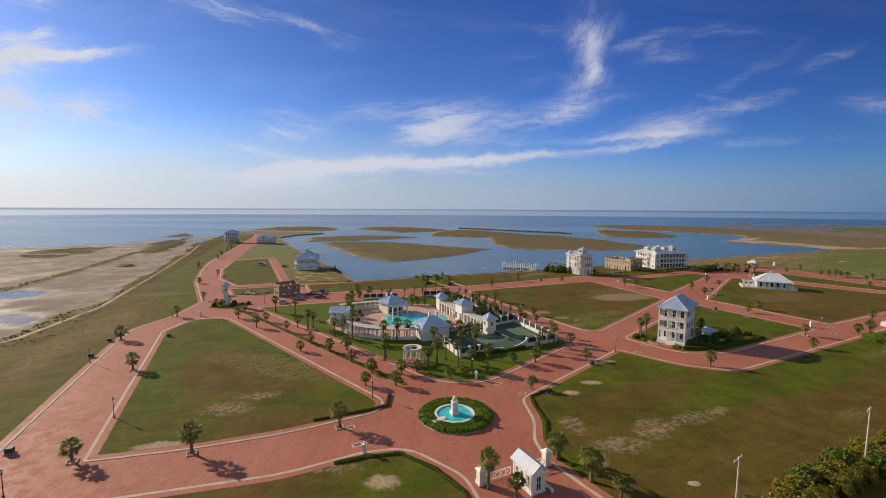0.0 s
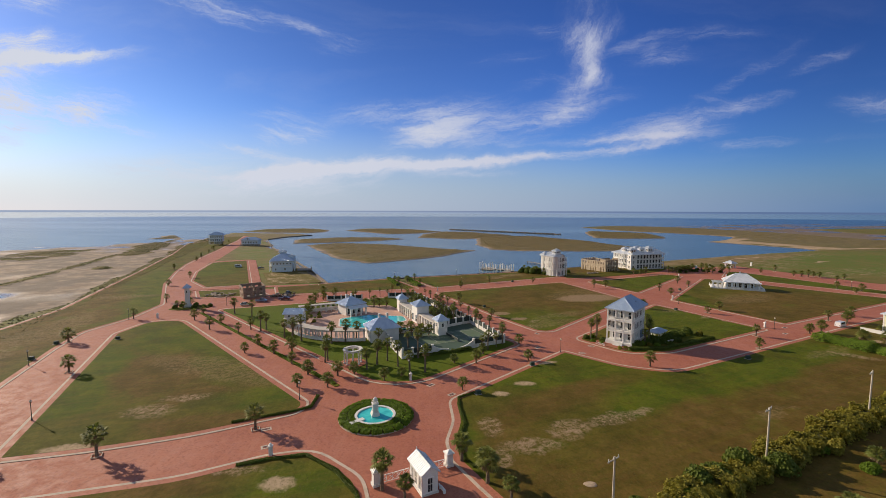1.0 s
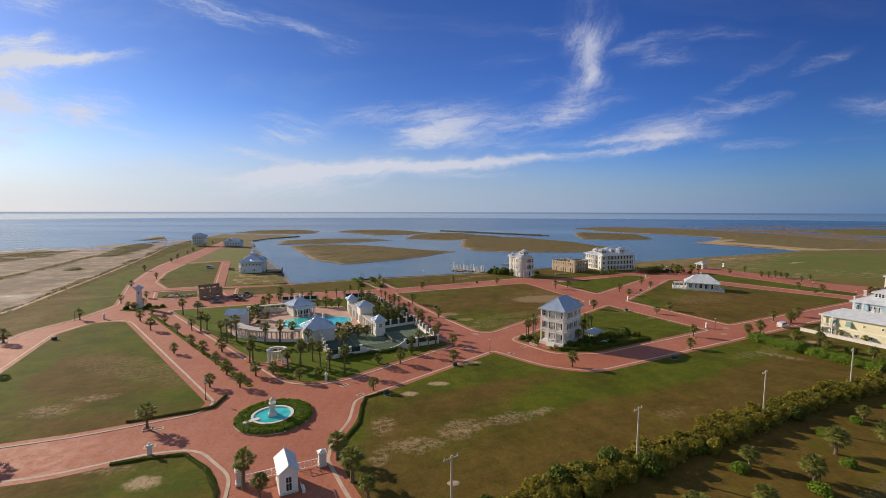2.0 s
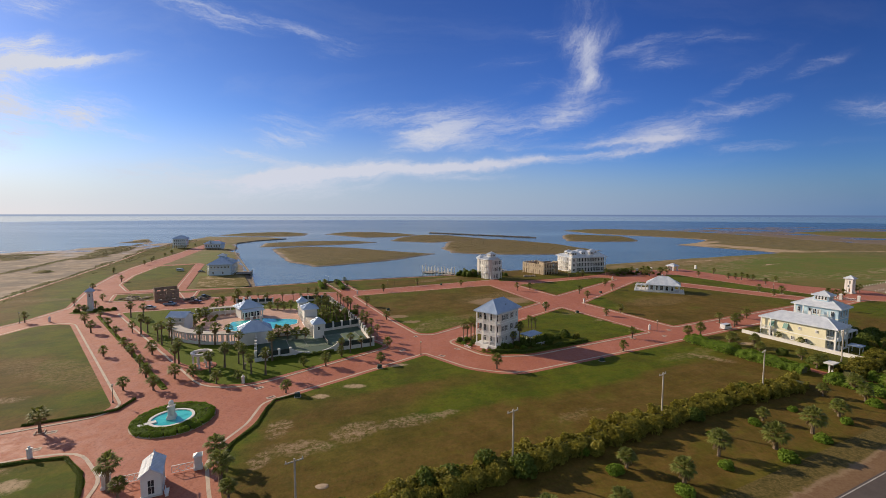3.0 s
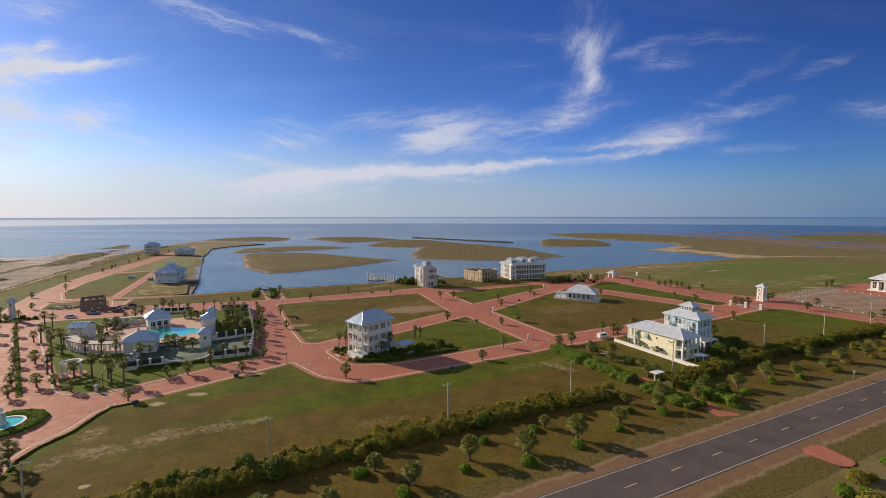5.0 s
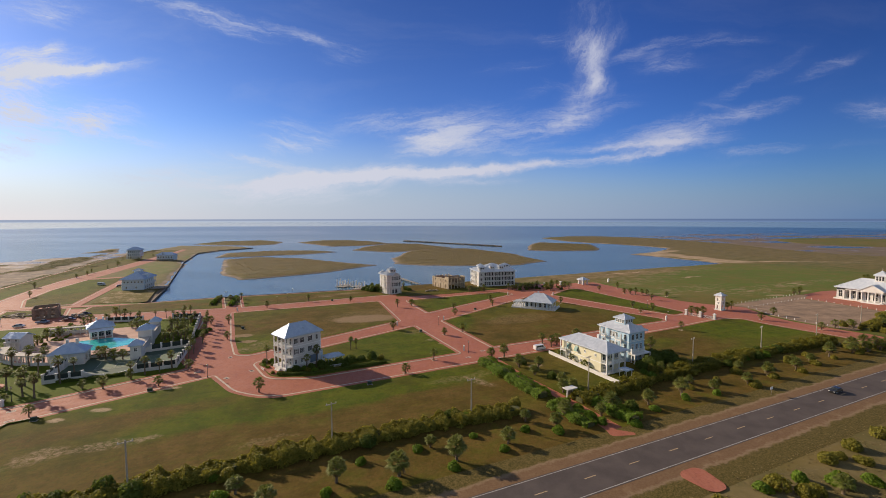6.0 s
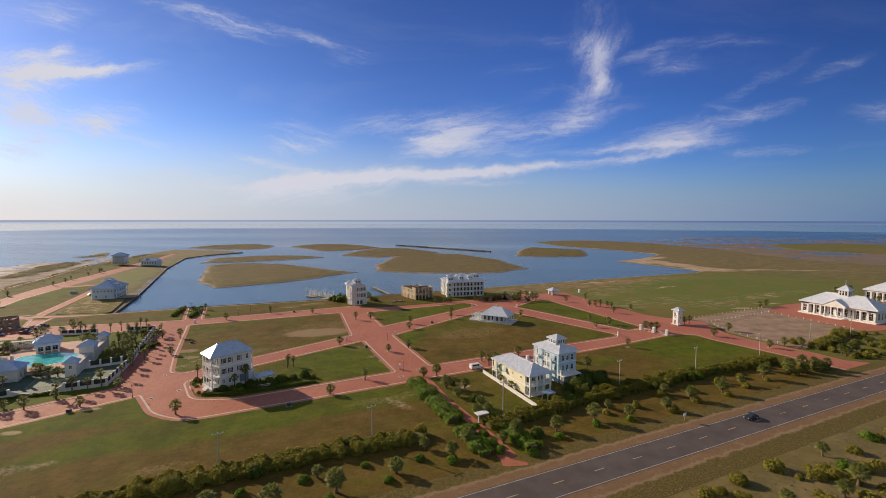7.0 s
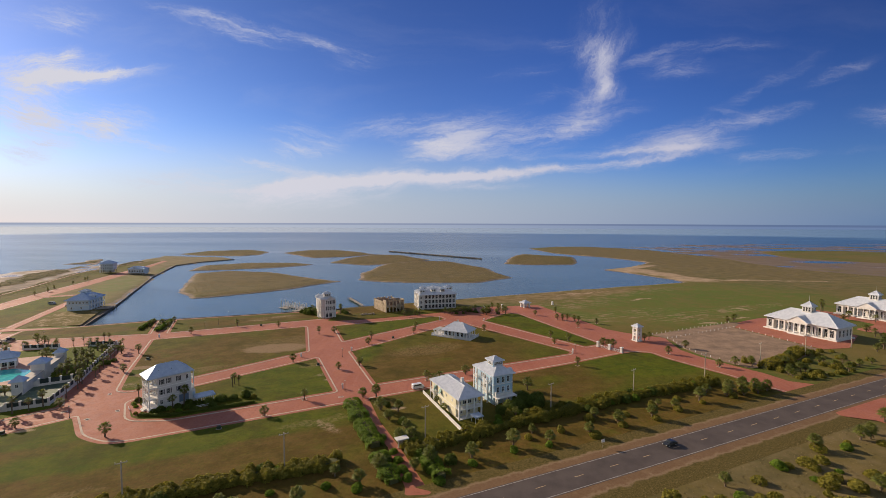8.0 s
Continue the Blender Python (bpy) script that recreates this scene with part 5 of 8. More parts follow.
# ---- houses along the canal ----
def canal_houses():
    h = thing("house", 92.3, 292.6, 0.1, 33, "white three-storey canal house with hipped roofs and a lookout", "house")
    h.scale = (0.92, 0.64, 1.03)
    part_box(h, "wall", "white_stucco", -5.0, 5.0, -8.4, 10.4, 0, 12.6)
    porch(h, 0, 1.4, -10.4, 7.6, 1.7, (4.3, 8.5), 12.0, 4, 0.35)
    porch(h, 90, 5.0, 1.0, 12.0, 1.3, (4.3, 8.5), 12.4, 5, 0.3)
    storey_bands(h, -5.0, 5.0, -8.4, 10.4, (4.2, 8.4))
    part_box(h, "bay", "white_stucco", -2.6, 5.3, -10.4, -8.4, 0, 12.2)
    hip_roof(h, 0, 1.0, 12.7, 11.6, 20.4, 2.2, "white_roof", 0.6, label="white metal roof")
    gable_roof(h, 1.4, -9.0, 12.3, 5.6, 4.6, 1.9, "white_roof", False, name="gable_roof")
    gable_wall(h, 1.4, -10.45, 12.2, 5.0, 1.6, 0.2, 0, "white_stucco")
    cupola(h, 0.2, -4.2, 13.8, 4.6, 2.2, 1.5, "white_stucco", "white_roof", 3, 5.6)
    hip_roof(h, -3.4, 8.0, 13.2, 5.2, 6.0, 1.8, "white_roof", 0.6)
    part_box(h, "turret", "white_stucco", -5.2, -2.2, 6.5, 9.6, 0, 13.4)
    porch(h, 270, -5.0, -3.0, 7.0, 1.4, (4.3, 8.5), 12.4, 4)
    for z in (6.2, 10.3):
        face_windows(h, 0, 10.4, (-1.4, 0.2, 1.6, 3.0, 4.4), z, 1.1, 2.4)
        face_windows(h, 270, 5.0, (-8, -5, -2, 1.5, 4.5), z, 1.0, 2.1)
        face_windows(h, 90, 5.0, (-6, -2, 2, 6), z, 1.0, 2.1)
    face_windows(h, 0, 10.4, (-1.2, 1.6), 1.7, 1.8, 2.4)
    for x in (-4, 0, 4):
        column(h, x, -10.7, 0, 4.1, 0.45)

    b = thing("house", 168.0, 332.0, 0.1, 15, "large white three-storey building with balconies and several roof lookouts", "house")
    b.scale = (1.18, 0.9, 1.04)
    part_box(b, "wall", "white_stucco", -11.6, 11.6, -9.6, 12.6, 0, 10.6)
    storey_bands(b, -11.6, 11.6, -9.6, 12.6, (3.6, 7.1))
    hip_roof(b, 0, 1.6, 10.7, 25.6, 24.4, 5.0, "white_roof", 0.7, label="white metal roof")
    for x, w in ((-7.4, 10.6), (7.6, 10.2)):
        hip_roof(b, x, -8.8, 10.75, w, 9.0, 3.0, "white_roof", 0.7)
    hip_roof(b, 0.2, -10.6, 10.72, 6.4, 5.0, 1.6, "white_roof", 0.7)
    for x, y, w, z in ((-10.4, -9.0, 3.6, 11.8), (-8.0, 3.0, 3.4, 11.8), (9.2, 2.0, 4.2, 12.0), (-2.6, -7.0, 2.8, 12.0), (3.6, -7.0, 2.8, 12.0)):
        cupola(b, x, y, z, w, 2.2, 1.4, "white_stucco", "white_roof", 2)
    porch(b, 0, 1.2, -9.6, 20.8, 3.0, (0.2, 3.65, 7.15), 10.5, 10, 0.34)
    porch(b, 270, -11.6, 3.0, 12.0, 1.6, (0.2, 3.65, 7.15), 10.5, 5, 0.34)
    part_box(b, "stair_tower", "white_stucco", -13.2, -9.6, -12.8, -8.6, 0, 10.62)
    for z in (1.9, 5.3, 8.8):
        face_windows(b, 0, 9.6, [-8.0 + 2.31 * i for i in range(9)], z - 0.15, 1.75, 2.5, bars=1)
        face_windows(b, 270, 11.6, [-9.5 + 3.2 * i for i in range(6)], z, 1.4, 2.2)
        face_windows(b, 0, 12.8, [-11.4], z, 1.2, 1.6)
        face_windows(b, 270, 13.2, [10.7], z, 1.2, 1.6)
        face_windows(b, 90, 11.6, [-9.5 + 3.2 * i for i in range(7)], z, 1.1, 2.0)

    # the unfinished concrete building: open frames, no roof
    s = thing("unfinished_building", 133.2, 318.0, 0.1, 36, "bare tan concrete building shell with empty window openings", "building")
    lx, ly = 14.5, 19.0
    s.scale = (1, 1, 0.94)

    def shell(name, mat, along, side, u, z0, z1, w, d):
        bm = bmesh.new()
        box(bm, u if along else side, side if along else u, (z0 + z1) / 2, w if along else d, d if along else w, z1 - z0)
        part(name, bm, mat, s)

    # long walls with small square openings above and doorways below
    for side in (-lx / 2, lx / 2):
        for i in range(10):
            u = -ly / 2 + ly * i / 9
            end = 9.4 if i in (0, 1) else 8.2 - 0.12 * ((i * 5) % 4)
            shell("pier", "raw_concrete", False, side, u, 0, end, 1.25 if i % 3 else 1.7, 0.55)
            if i == 9:
                continue
            m = u + ly / 18
            shell("sill_wall", "raw_concrete", False, side, m, 3.5, 5.6, 1.6, 0.45)
            shell("lintel", "raw_concrete", False, side, m, 7.2, end, 1.6, 0.45)
            if i % 4 == 2:
                shell("infill_wall", "raw_concrete", False, side, m, 0, 3.5, 1.6, 0.4)
    # end walls: tall open frames with brown timber heads
    for side in (-ly / 2, ly / 2):
        for i in range(6):
            u = -lx / 2 + lx * i / 5
            shell("pier", "raw_concrete", True, side, u, 0, 8.6 + 0.3 * (i % 2), 0.8, 0.55)
        shell("beam", "raw_concrete", True, side, 0, 3.7, 4.3, lx, 0.45)
        for i in range(5):
            if i != 3:
                shell("beam", "old_brick", True, side, -lx / 2 + lx * (i + 0.5) / 5, 7.5, 8.3, lx / 5 - 0.8, 0.35)
    part_box(s, "floor_slab", "raw_concrete", -lx / 2 + 0.4, lx / 2 - 0.4, -ly / 2 + 0.4, ly / 2 - 0.4, 3.9, 4.25)
    part_box(s, "inner_wall", "old_brick", -lx / 2 + 0.4, lx / 2 - 0.4, -4.0, -3.7, 4.25, 9.3)
    part_box(s, "inner_wall", "old_brick", -lx / 2 + 0.4, 2.0, 5.0, 5.3, 4.25, 8.4)
    part_box(s, "inner_wall", "old_brick", 1.0, 1.3, -ly / 2 + 0.4, -4.0, 4.25, 8.8)
    for i in range(5):
        part_box(s, "joist", "wood", -lx / 2 + 0.5, lx / 2 - 0.5, -11.5 + 1.6 * i, -11.3 + 1.6 * i, 8.35, 8.6)
    g = thing("rubble", 121.0, 298.5, 0.12, 25, "pile of tan concrete blocks and building rubble", "rubble")
    rng = random.Random(5)
    for i in range(26):
        bm = bmesh.new()
        box(bm, 0, 0, 0, rng.uniform(0.5, 1.3), rng.uniform(0.4, 0.9), rng.uniform(0.4, 0.9), rng.uniform(0, 90))
        ob = part("block", bm, "scrap", g)
        ob.location = (rng.uniform(-5, 5), rng.uniform(-1.6, 1.6), rng.uniform(0.15, 0.6))

    k = thing("pavilion", 238.5, 331.0, 0.1, 25, "small white gate pavilion with a hipped white roof", "pavilion")
    for x in (-2.2, 2.2):
        for y in (-2.2, 2.2):
            column(k, x, y, 0, 3.6, 0.9, "white_stucco")
    part_box(k, "wall", "white_stucco", -2.0, 2.0, 1.0, 2.2, 0, 3.4)
    hip_roof(k, 0, 0, 3.7, 7.0, 7.0, 2.0, "white_roof")


canal_houses()


# ---- the club houses by the gravel square ----
def club_house():
    h = thing("club_house", 397.7, 258.5, 0.1, 25.5, "long white single-storey club house with an arcade, portico and white roof", "building")
    h.scale = (1, 1, 1.42)
    ly, lx = 36.0, 17.0
    part_box(h, "plinth", "white_stucco", -lx / 2 - 1.6, lx / 2 + 1, -ly / 2 - 1, ly / 2 + 1, 0, 0.5)
    part_box(h, "wall", "white_stucco", -lx / 2 + 2.4, lx / 2, -ly / 2, ly / 2, 0.5, 5.2)
    hip_roof(h, 0.2, 0, 5.4, lx + 2.6, ly + 2.4, 4.2, "white_roof", 0.7, label="white metal roof")
    part_box(h, "frieze", "white_stucco", -lx / 2, -lx / 2 + 0.5, -ly / 2, ly / 2, 4.3, 5.2)
    for i in range(12):
        y = -ly / 2 + 0.4 + (ly - 0.8) * i / 11
        if abs(y) < 5.4:
            continue
        column(h, -lx / 2 + 0.2, y, 0.5, 4.3, 0.75, "white_stucco")
    for y0 in (-ly / 2, ly / 2 - 4.0):
        part_box(h, "end_wall", "white_stucco", -lx / 2, -lx / 2 + 2.4, y0, y0 + 4.0, 0.5, 5.2)
        window(h, -lx / 2, y0 + 2.0, 2.6, 1.8, 3.0, 270)
    # portico
    for y in (-4.6, -1.6, 1.6, 4.6):
        column(h, -lx / 2 - 2.4, y, 0.5, 4.7, 0.7, round_shaft=True)
    part_box(h, "architrave", "white_stucco", -lx / 2 - 2.8, -lx / 2, -5.2, 5.2, 4.7, 5.4)
    gable_wall(h, -lx / 2 - 2.7, 0, 5.4, 10.4, 2.3, 0.25, 90, "white_stucco")
    gable_roof(h, -lx / 2 + 1.4, 0, 5.45, 9.2, 11.2, 2.5, "white_roof", True, 0.7, name="portico_roof")
    cupola(h, 0.6, 0.0, 8.0, 4.8, 3.6, 1.9, "white_stucco", "white_roof", 3)
    bm = bmesh.new()
    tube(bm, (0.6, 0, 13.3), (0.6, 0, 15.8), 0.09, 0.03)
    part("spire", bm, "white_paint", h)
    face_windows(h, 270, lx / 2 - 2.4, (-12.4, -9.6, -6.8, -3.4, 0, 3.4, 6.8, 9.6, 12.4), 2.3, 2.1, 3.2, bars=2)
    face_windows(h, 0, ly / 2, (-5, -1, 3, 6.5), 2.6, 1.6, 2.6)
    for y in (-12, 12):
        bm = bmesh.new()
        tube(bm, (3.0, y, 7.4), (3.0, y, 8.8), 0.28)
        part("vent", bm, "white_roof", h)
    for s in range(4):
        part_box(h, "step", "white_stucco", -lx / 2 - 3.2 - 0.35 * s, -lx / 2 - 2.8 - 0.35 * s, -4.5, 4.5, 0, 0.5 - 0.12 * s)
    return h


club = club_house()
second = copy_thing(club, pose(480, 304, 0.1, 0, 0, 25.5))
bm = bmesh.new()
sheet(bm, round_corners([(446, 324, 2), (461, 331, 2), (490, 274, 2), (471, 266, 4), (440, 258, 4), (434, 268, 4), (462, 282, 6)]), 0.09, 0.1)
tagged(part("club_forecourt", bm, "red_paving"), "red brick forecourt before the second club house", "paving", kind="structure")
bm = bmesh.new()
sheet(bm, round_corners([(362, 271, 2), (372, 284, 3), (394, 297, 3), (407, 301, 2), (422, 252, 2), (394, 226, 2), (377.5, 223, 1)]), 0.09, 0.1)
tagged(part("club_terrace", bm, "red_paving"), "red brick terrace before the club house", "paving", kind="structure")
bm = bmesh.new()
sheet(bm, round_corners([(304.9, 241, 1), (361, 270, 1), (376, 222.5, 2), (346, 201, 6), (319, 190.5, 2), (311, 202, 10), (306.5, 212, 10), (304, 224, 6), (306, 236, 2)]), 0.12, 0.1)
tagged(part("gravel_square", bm, "gravel"), "bare brown gravel square edged by white posts", "ground", kind="structure")
bm = bmesh.new()
sheet(bm, round_corners([(300, 249.5, 1), (369.5, 284.4, 2), (373, 282, 1), (362, 270.6, 1), (304.5, 241.2, 1)]), 0.14, 0.1)
tagged(part("gravel_path", bm, "gravel"), "bare gravel path between two rows of white posts", "path", kind="structure")


def bollard(bm):
    tube(bm, (0, 0, 0), (0, 0, 0.75), 0.13, 0.13, 8)
    tube(bm, (0, 0, 0.75), (0, 0, 0.95), 0.17, 0.05, 8)


def bollard_row(pts, gap):
    for (x0, y0), (x1, y1) in zip(pts, pts[1:]):
        n = int(math.hypot(x1 - x0, y1 - y0) / gap)
        for i in range(n):
            ob = put("bollard", "bollard", bollard, "white_paint", None, pose(x0 + (x1 - x0) * i / n, y0 + (y1 - y0) * i / n, 0.12))
            tagged(ob, "short white bollard edging the gravel square", "bollard", "bollards round the gravel square")


bollard_row([(300.8, 250), (369.5, 285)], 3.8)
bollard_row([(305.2, 240.7), (361, 270), (376, 223)], 3.8)
bollard_row([(306.4, 236), (305, 223), (308, 211), (318.5, 191.5)], 4.0)


# ---- towers, gates and the fountain ----
def slim_tower():
    t = thing("tower", -97.2, 192.4, 0.15, 20, "slender white landmark tower with a flared pyramid cap", "tower")
    t.scale = (0.84, 0.84, 1.0)
    bm = bmesh.new()
    for z0, z1, w0, w1 in ((0, 0.8, 3.0, 3.0), (0.8, 8.4, 2.3, 1.9), (8.4, 8.8, 2.6, 2.6)):
        bmesh.ops.create_cone(bm, cap_ends=True, segments=4, radius1=w0 * 0.707, radius2=w1 * 0.707, depth=z1 - z0, matrix=pose(0, 0, (z0 + z1) / 2, 0, 0, 45))
    part("shaft", bm, "white_stucco", t)
    for face in (0, 90, 180, 270):
        c, s = math.cos(radians(face)), math.sin(radians(face))
        window(t, 1.03 * s, -1.03 * c, 6.9, 0.6, 1.2, face, bars=0)
    hip_roof(t, 0, 0, 8.85, 3.6, 3.6, 1.5, seam=0.6, name="cap")
    bm = bmesh.new()
    tube(bm, (0, 0, 10.2), (0, 0, 11.0), 0.06, 0.02)
    part("finial", bm, "white_paint", t)


def bell_tower():
    t = thing("tower", 285.8, 235.8, 0.15, 25, "square white bell tower with arched openings and a hipped roof", "tower")
    t.scale = (0.95, 0.95, 0.96)
    for x in (-1.35, 1.35):
        for y in (-1.35, 1.35):
            part_box(t, "corner_pier", "white_stucco", x - 0.45, x + 0.45, y - 0.45, y + 0.45, 0, 8.2)
    for z0, z1 in ((2.9, 5.2), (7.1, 8.2)):
        part_box(t, "wall_band", "white_stucco", -1.75, 1.75, -1.75, 1.75, z0, z1)
    for face in (0, 90, 180, 270):
        c, s = math.cos(radians(face)), math.sin(radians(face))
        window(t, 1.76 * s, -1.76 * c, 4.2, 0.7, 0.9, face, bars=0)
    part_box(t, "cornice", "white_paint", -2.1, 2.1, -2.1, 2.1, 8.2, 8.5)
    hip_roof(t, 0, 0, 8.6, 5.0, 5.0, 1.7, "white_roof", seam=0.5, name="cap")
    part_box(t, "plinth", "white_stucco", -2.3, 2.3, -2.3, 2.3, 0, 0.4)


def gate_post(x, y, h, turn, w=1.1):
    p = thing("gate_post", x, y, 0.12, turn, "white masonry gate post with a stepped cap", "gate post", "gate posts")
    part_box(p, "shaft", "white_stucco", -w / 2, w / 2, -w / 2, w / 2, 0, h)
    part_box(p, "plinth", "white_stucco", -w * 0.62, w * 0.62, -w * 0.62, w * 0.62, 0, 0.45)
    part_box(p, "cap", "white_paint", -w * 0.68, w * 0.68, -w * 0.68, w * 0.68, h, h + 0.18)
    hip_roof(p, 0, 0, h + 0.22, w * 1.1, w * 1.1, 0.35, "white_paint", 0, "cap_top")
    return p


def gate_fence(x0, y0, x1, y1, h=1.3):
    g = thing("gate", 0, 0, 0.12, 0, "white railing gate with crossed bars between posts", "gate")
    railing(g, x0, y0, x1, y1, 0, h, gap=0.9)
    L = math.hypot(x1 - x0, y1 - y0)
    n = max(1, int(L / 1.2))
    for i in range(n):
        a = Vector((x0, y0, 0)).lerp(Vector((x1, y1, 0)), i / n)
        b = Vector((x0, y0, 0)).lerp(Vector((x1, y1, 0)), (i + 1) / n)
        bm = bmesh.new()
        tube(bm, a + Vector((0, 0, 0.15)), b + Vector((0, 0, h - 0.05)), 0.04, n=5)
        tube(bm, a + Vector((0, 0, h - 0.05)), b + Vector((0, 0, 0.15)), 0.04, n=5)
        part("cross_bar", bm, "white_paint", g)


def gatehouse():
    h = thing("gatehouse", 13.9, 65.6, 0.1, 27, "white wooden gatehouse with pilasters and a ribbed white gable roof", "gatehouse")
    lx, ly = 2.5, 4.7
    part_box(h, "plinth", "white_stucco", -lx / 2 - 0.2, lx / 2 + 0.2, -ly / 2 - 0.2, ly / 2 + 0.2, 0, 0.25)
    part_box(h, "wall", "white_paint", -lx / 2, lx / 2, -ly / 2, ly / 2, 0.2, 3.5)
    gable_roof(h, 0, 0, 3.55, lx + 0.8, ly + 0.9, 1.2, "white_roof", False, 0.42, loose=True)
    for y in (-ly / 2, ly / 2):
        gable_wall(h, 0, y, 3.5, lx, 0.95, 0.12, 0, "white_paint")
    part_box(h, "frieze", "white_paint", -lx / 2 - 0.1, lx / 2 + 0.1, -ly / 2 - 0.1, ly / 2 + 0.1, 3.1, 3.5)
    for y in (-ly / 2 + 0.12, -0.7, 0.7, ly / 2 - 0.12):
        for x in (-lx / 2 - 0.04, lx / 2 + 0.04):
            part_box(h, "pilaster", "white_paint", x - 0.07, x + 0.07, y - 0.14, y + 0.14, 0.25, 3.1)
    for y in (-1.4, 0, 1.4):
        window(h, -lx / 2, y, 1.75, 0.6, 2.0, 270)
        window(h, lx / 2, y, 1.75, 0.6, 2.0, 90)
    window(h, 0, -ly / 2, 1.6, 0.8, 2.2, 0)
    for x in (-lx / 2 + 0.12, lx / 2 - 0.12):
        part_box(h, "pilaster", "white_paint", x - 0.13, x + 0.13, -ly / 2 - 0.09, -ly / 2, 0.25, 3.1)
    for y in (-ly / 2 - 0.4, ly / 2 + 0.4):
        bm = bmesh.new()
        bmesh.ops.create_cone(bm, cap_ends=True, segments=4, radius1=0.16, radius2=0.02, depth=0.5, matrix=pose(0, y, 4.95))
        part("finial", bm, "white_paint", h)
    bench = thing("bench", 16.9, 64.3, 0.1, 117, "small white bench beside the gatehouse", "bench")
    part_box(bench, "seat", "white_paint", -0.8, 0.8, -0.25, 0.25, 0.4, 0.5)
    part_box(bench, "backrest", "white_paint", -0.8, 0.8, 0.2, 0.28, 0.55, 1.0)
    for x in (-0.7, 0.7):
        part_box(bench, "leg", "white_paint", x - 0.06, x + 0.06, -0.22, 0.22, 0, 0.4)


slim_tower()
bell_tower()
gatehouse()
for x, y, hh in ((6.3, 65.8, 2.3), (18.0, 71.1, 2.3)):
    gate_post(x, y, hh, 27)
gate_fence(7.0, 66.1, 11.4, 68.3)
gate_fence(14.4, 69.5, 17.3, 70.8)
for x, y in ((260.0, 223.2), (264.2, 217.6), (268.4, 212.4)):
    gate_post(x, y, 2.6, 40)
gate_fence(260.6, 222.4, 267.8, 213.2)
for x, y in ((220, 327), (206, 320), (262, 341)):
    gate_post(x, y, 2.4, 25)


def fountain():
    f = thing("fountain", 2.7, 88.6, 0.15, 20, "round white fountain basin with turquoise water and a carved centrepiece", "fountain")
    bm = bmesh.new()
    prof = [(3.75, 0.0), (3.75, 0.62), (4.3, 0.62), (4.3, 0.45), (4.15, 0.0)]
    n = 48
    vs = [[bm.verts.new((r * math.cos(2 * math.pi * i / n), r * math.sin(2 * math.pi * i / n), z)) for r, z in prof] for i in range(n)]
    for i in range(n):
        for j in range(len(prof) - 1):
            bm.faces.new((vs[i - 1][j], vs[i][j], vs[i][j + 1], vs[i - 1][j + 1]))
    part("basin", bm, "white_stucco", f)
    bm = bmesh.new()
    bmesh.ops.create_circle(bm, cap_ends=True, segments=48, radius=3.8, matrix=pose(0, 0, 0.42))
    part("basin_water", bm, "pool_water", f, "turquoise water")
    core = bmesh.new()
    box(core, 0, 0, 2.0, 0.66, 0.66, 1.9)
    core = part("centrepiece", core, "white_stucco", f, "weathered white carved stone pillar")
    for name, pieces in (("pedestal", ((0.55, 1.7, 0.7), (1.05, 1.45, 0.3))), ("cornice", ((2.82, 1.18, 0.36), (3.06, 1.4, 0.14)))):
        bm = bmesh.new()
        for z, w, hgt in pieces:
            box(bm, 0, 0, z, w, w, hgt)
        part(name, bm, "white_stucco", core)
    for x in (-0.42, 0.42):
        for y in (-0.42, 0.42):
            put("pillar", "fountain_pillar", lambda bm: box(bm, 0, 0, 0.9, 0.34, 0.34, 1.8), "white_stucco", core, pose(x, y, 1.2))
    for i in range(8):
        t = i * math.pi / 4 + 0.39
        put("baluster", "fountain_baluster", lambda bm: tube(bm, (0, 0, 0), (0, 0, 0.6), 0.07, n=6), "white_stucco", core, pose(0.4 * math.cos(t), 0.4 * math.sin(t), 3.1))
    bm = bmesh.new()
    bmesh.ops.create_cone(bm, cap_ends=True, segments=14, radius1=0.58, radius2=0.52, depth=0.16, matrix=pose(0, 0, 3.76))
    bmesh.ops.create_uvsphere(bm, u_segments=14, v_segments=8, radius=0.46, matrix=pose(0, 0, 3.86))
    tube(bm, (0, 0, 4.25), (0, 0, 4.6), 0.07, 0.02, 6)
    part("dome", bm, "white_stucco", core)
    bm = bmesh.new()
    slab(bm, -3.4, -0.2, -0.55, 0.55, 0.44, 0.66)
    ob = part("walkway", bm, "white_stucco", f)
    ob.matrix_basis = pose(0, 0, 0, 0, 0, 222 - 20) @ pose(6.2, 0, 0)


fountain()
bm = bmesh.new()
n = 56
out_r = [Vector((2.9 + 7.9 * math.cos(2 * math.pi * i / n), 88.9 + 7.9 * math.sin(2 * math.pi * i / n))) for i in range(n)]
in_r = [Vector((2.9 + 7.4 * math.cos(2 * math.pi * i / n), 88.9 + 7.4 * math.sin(2 * math.pi * i / n))) for i in range(n)]
sheet(bm, in_r, 0.14, 0.1)
island = tagged(part("traffic_island", bm, "grass"), "round planted traffic island in the red street", "traffic island", kind="structure")
bm = bmesh.new()
ring(bm, out_r, in_r, 0.17, 0.15)
part("kerb", bm, "kerb_concrete", island)
bm = bmesh.new()
sheet(bm, round_corners([(-104, 187, 2), (-97, 185.5, 3), (-86, 192, 2.5), (-88, 196, 2.5), (-98, 197, 3)]), 0.16, 0.14)
tagged(part("planted_island", bm, "grass"), "planted island round the slender tower", "traffic island", kind="structure")
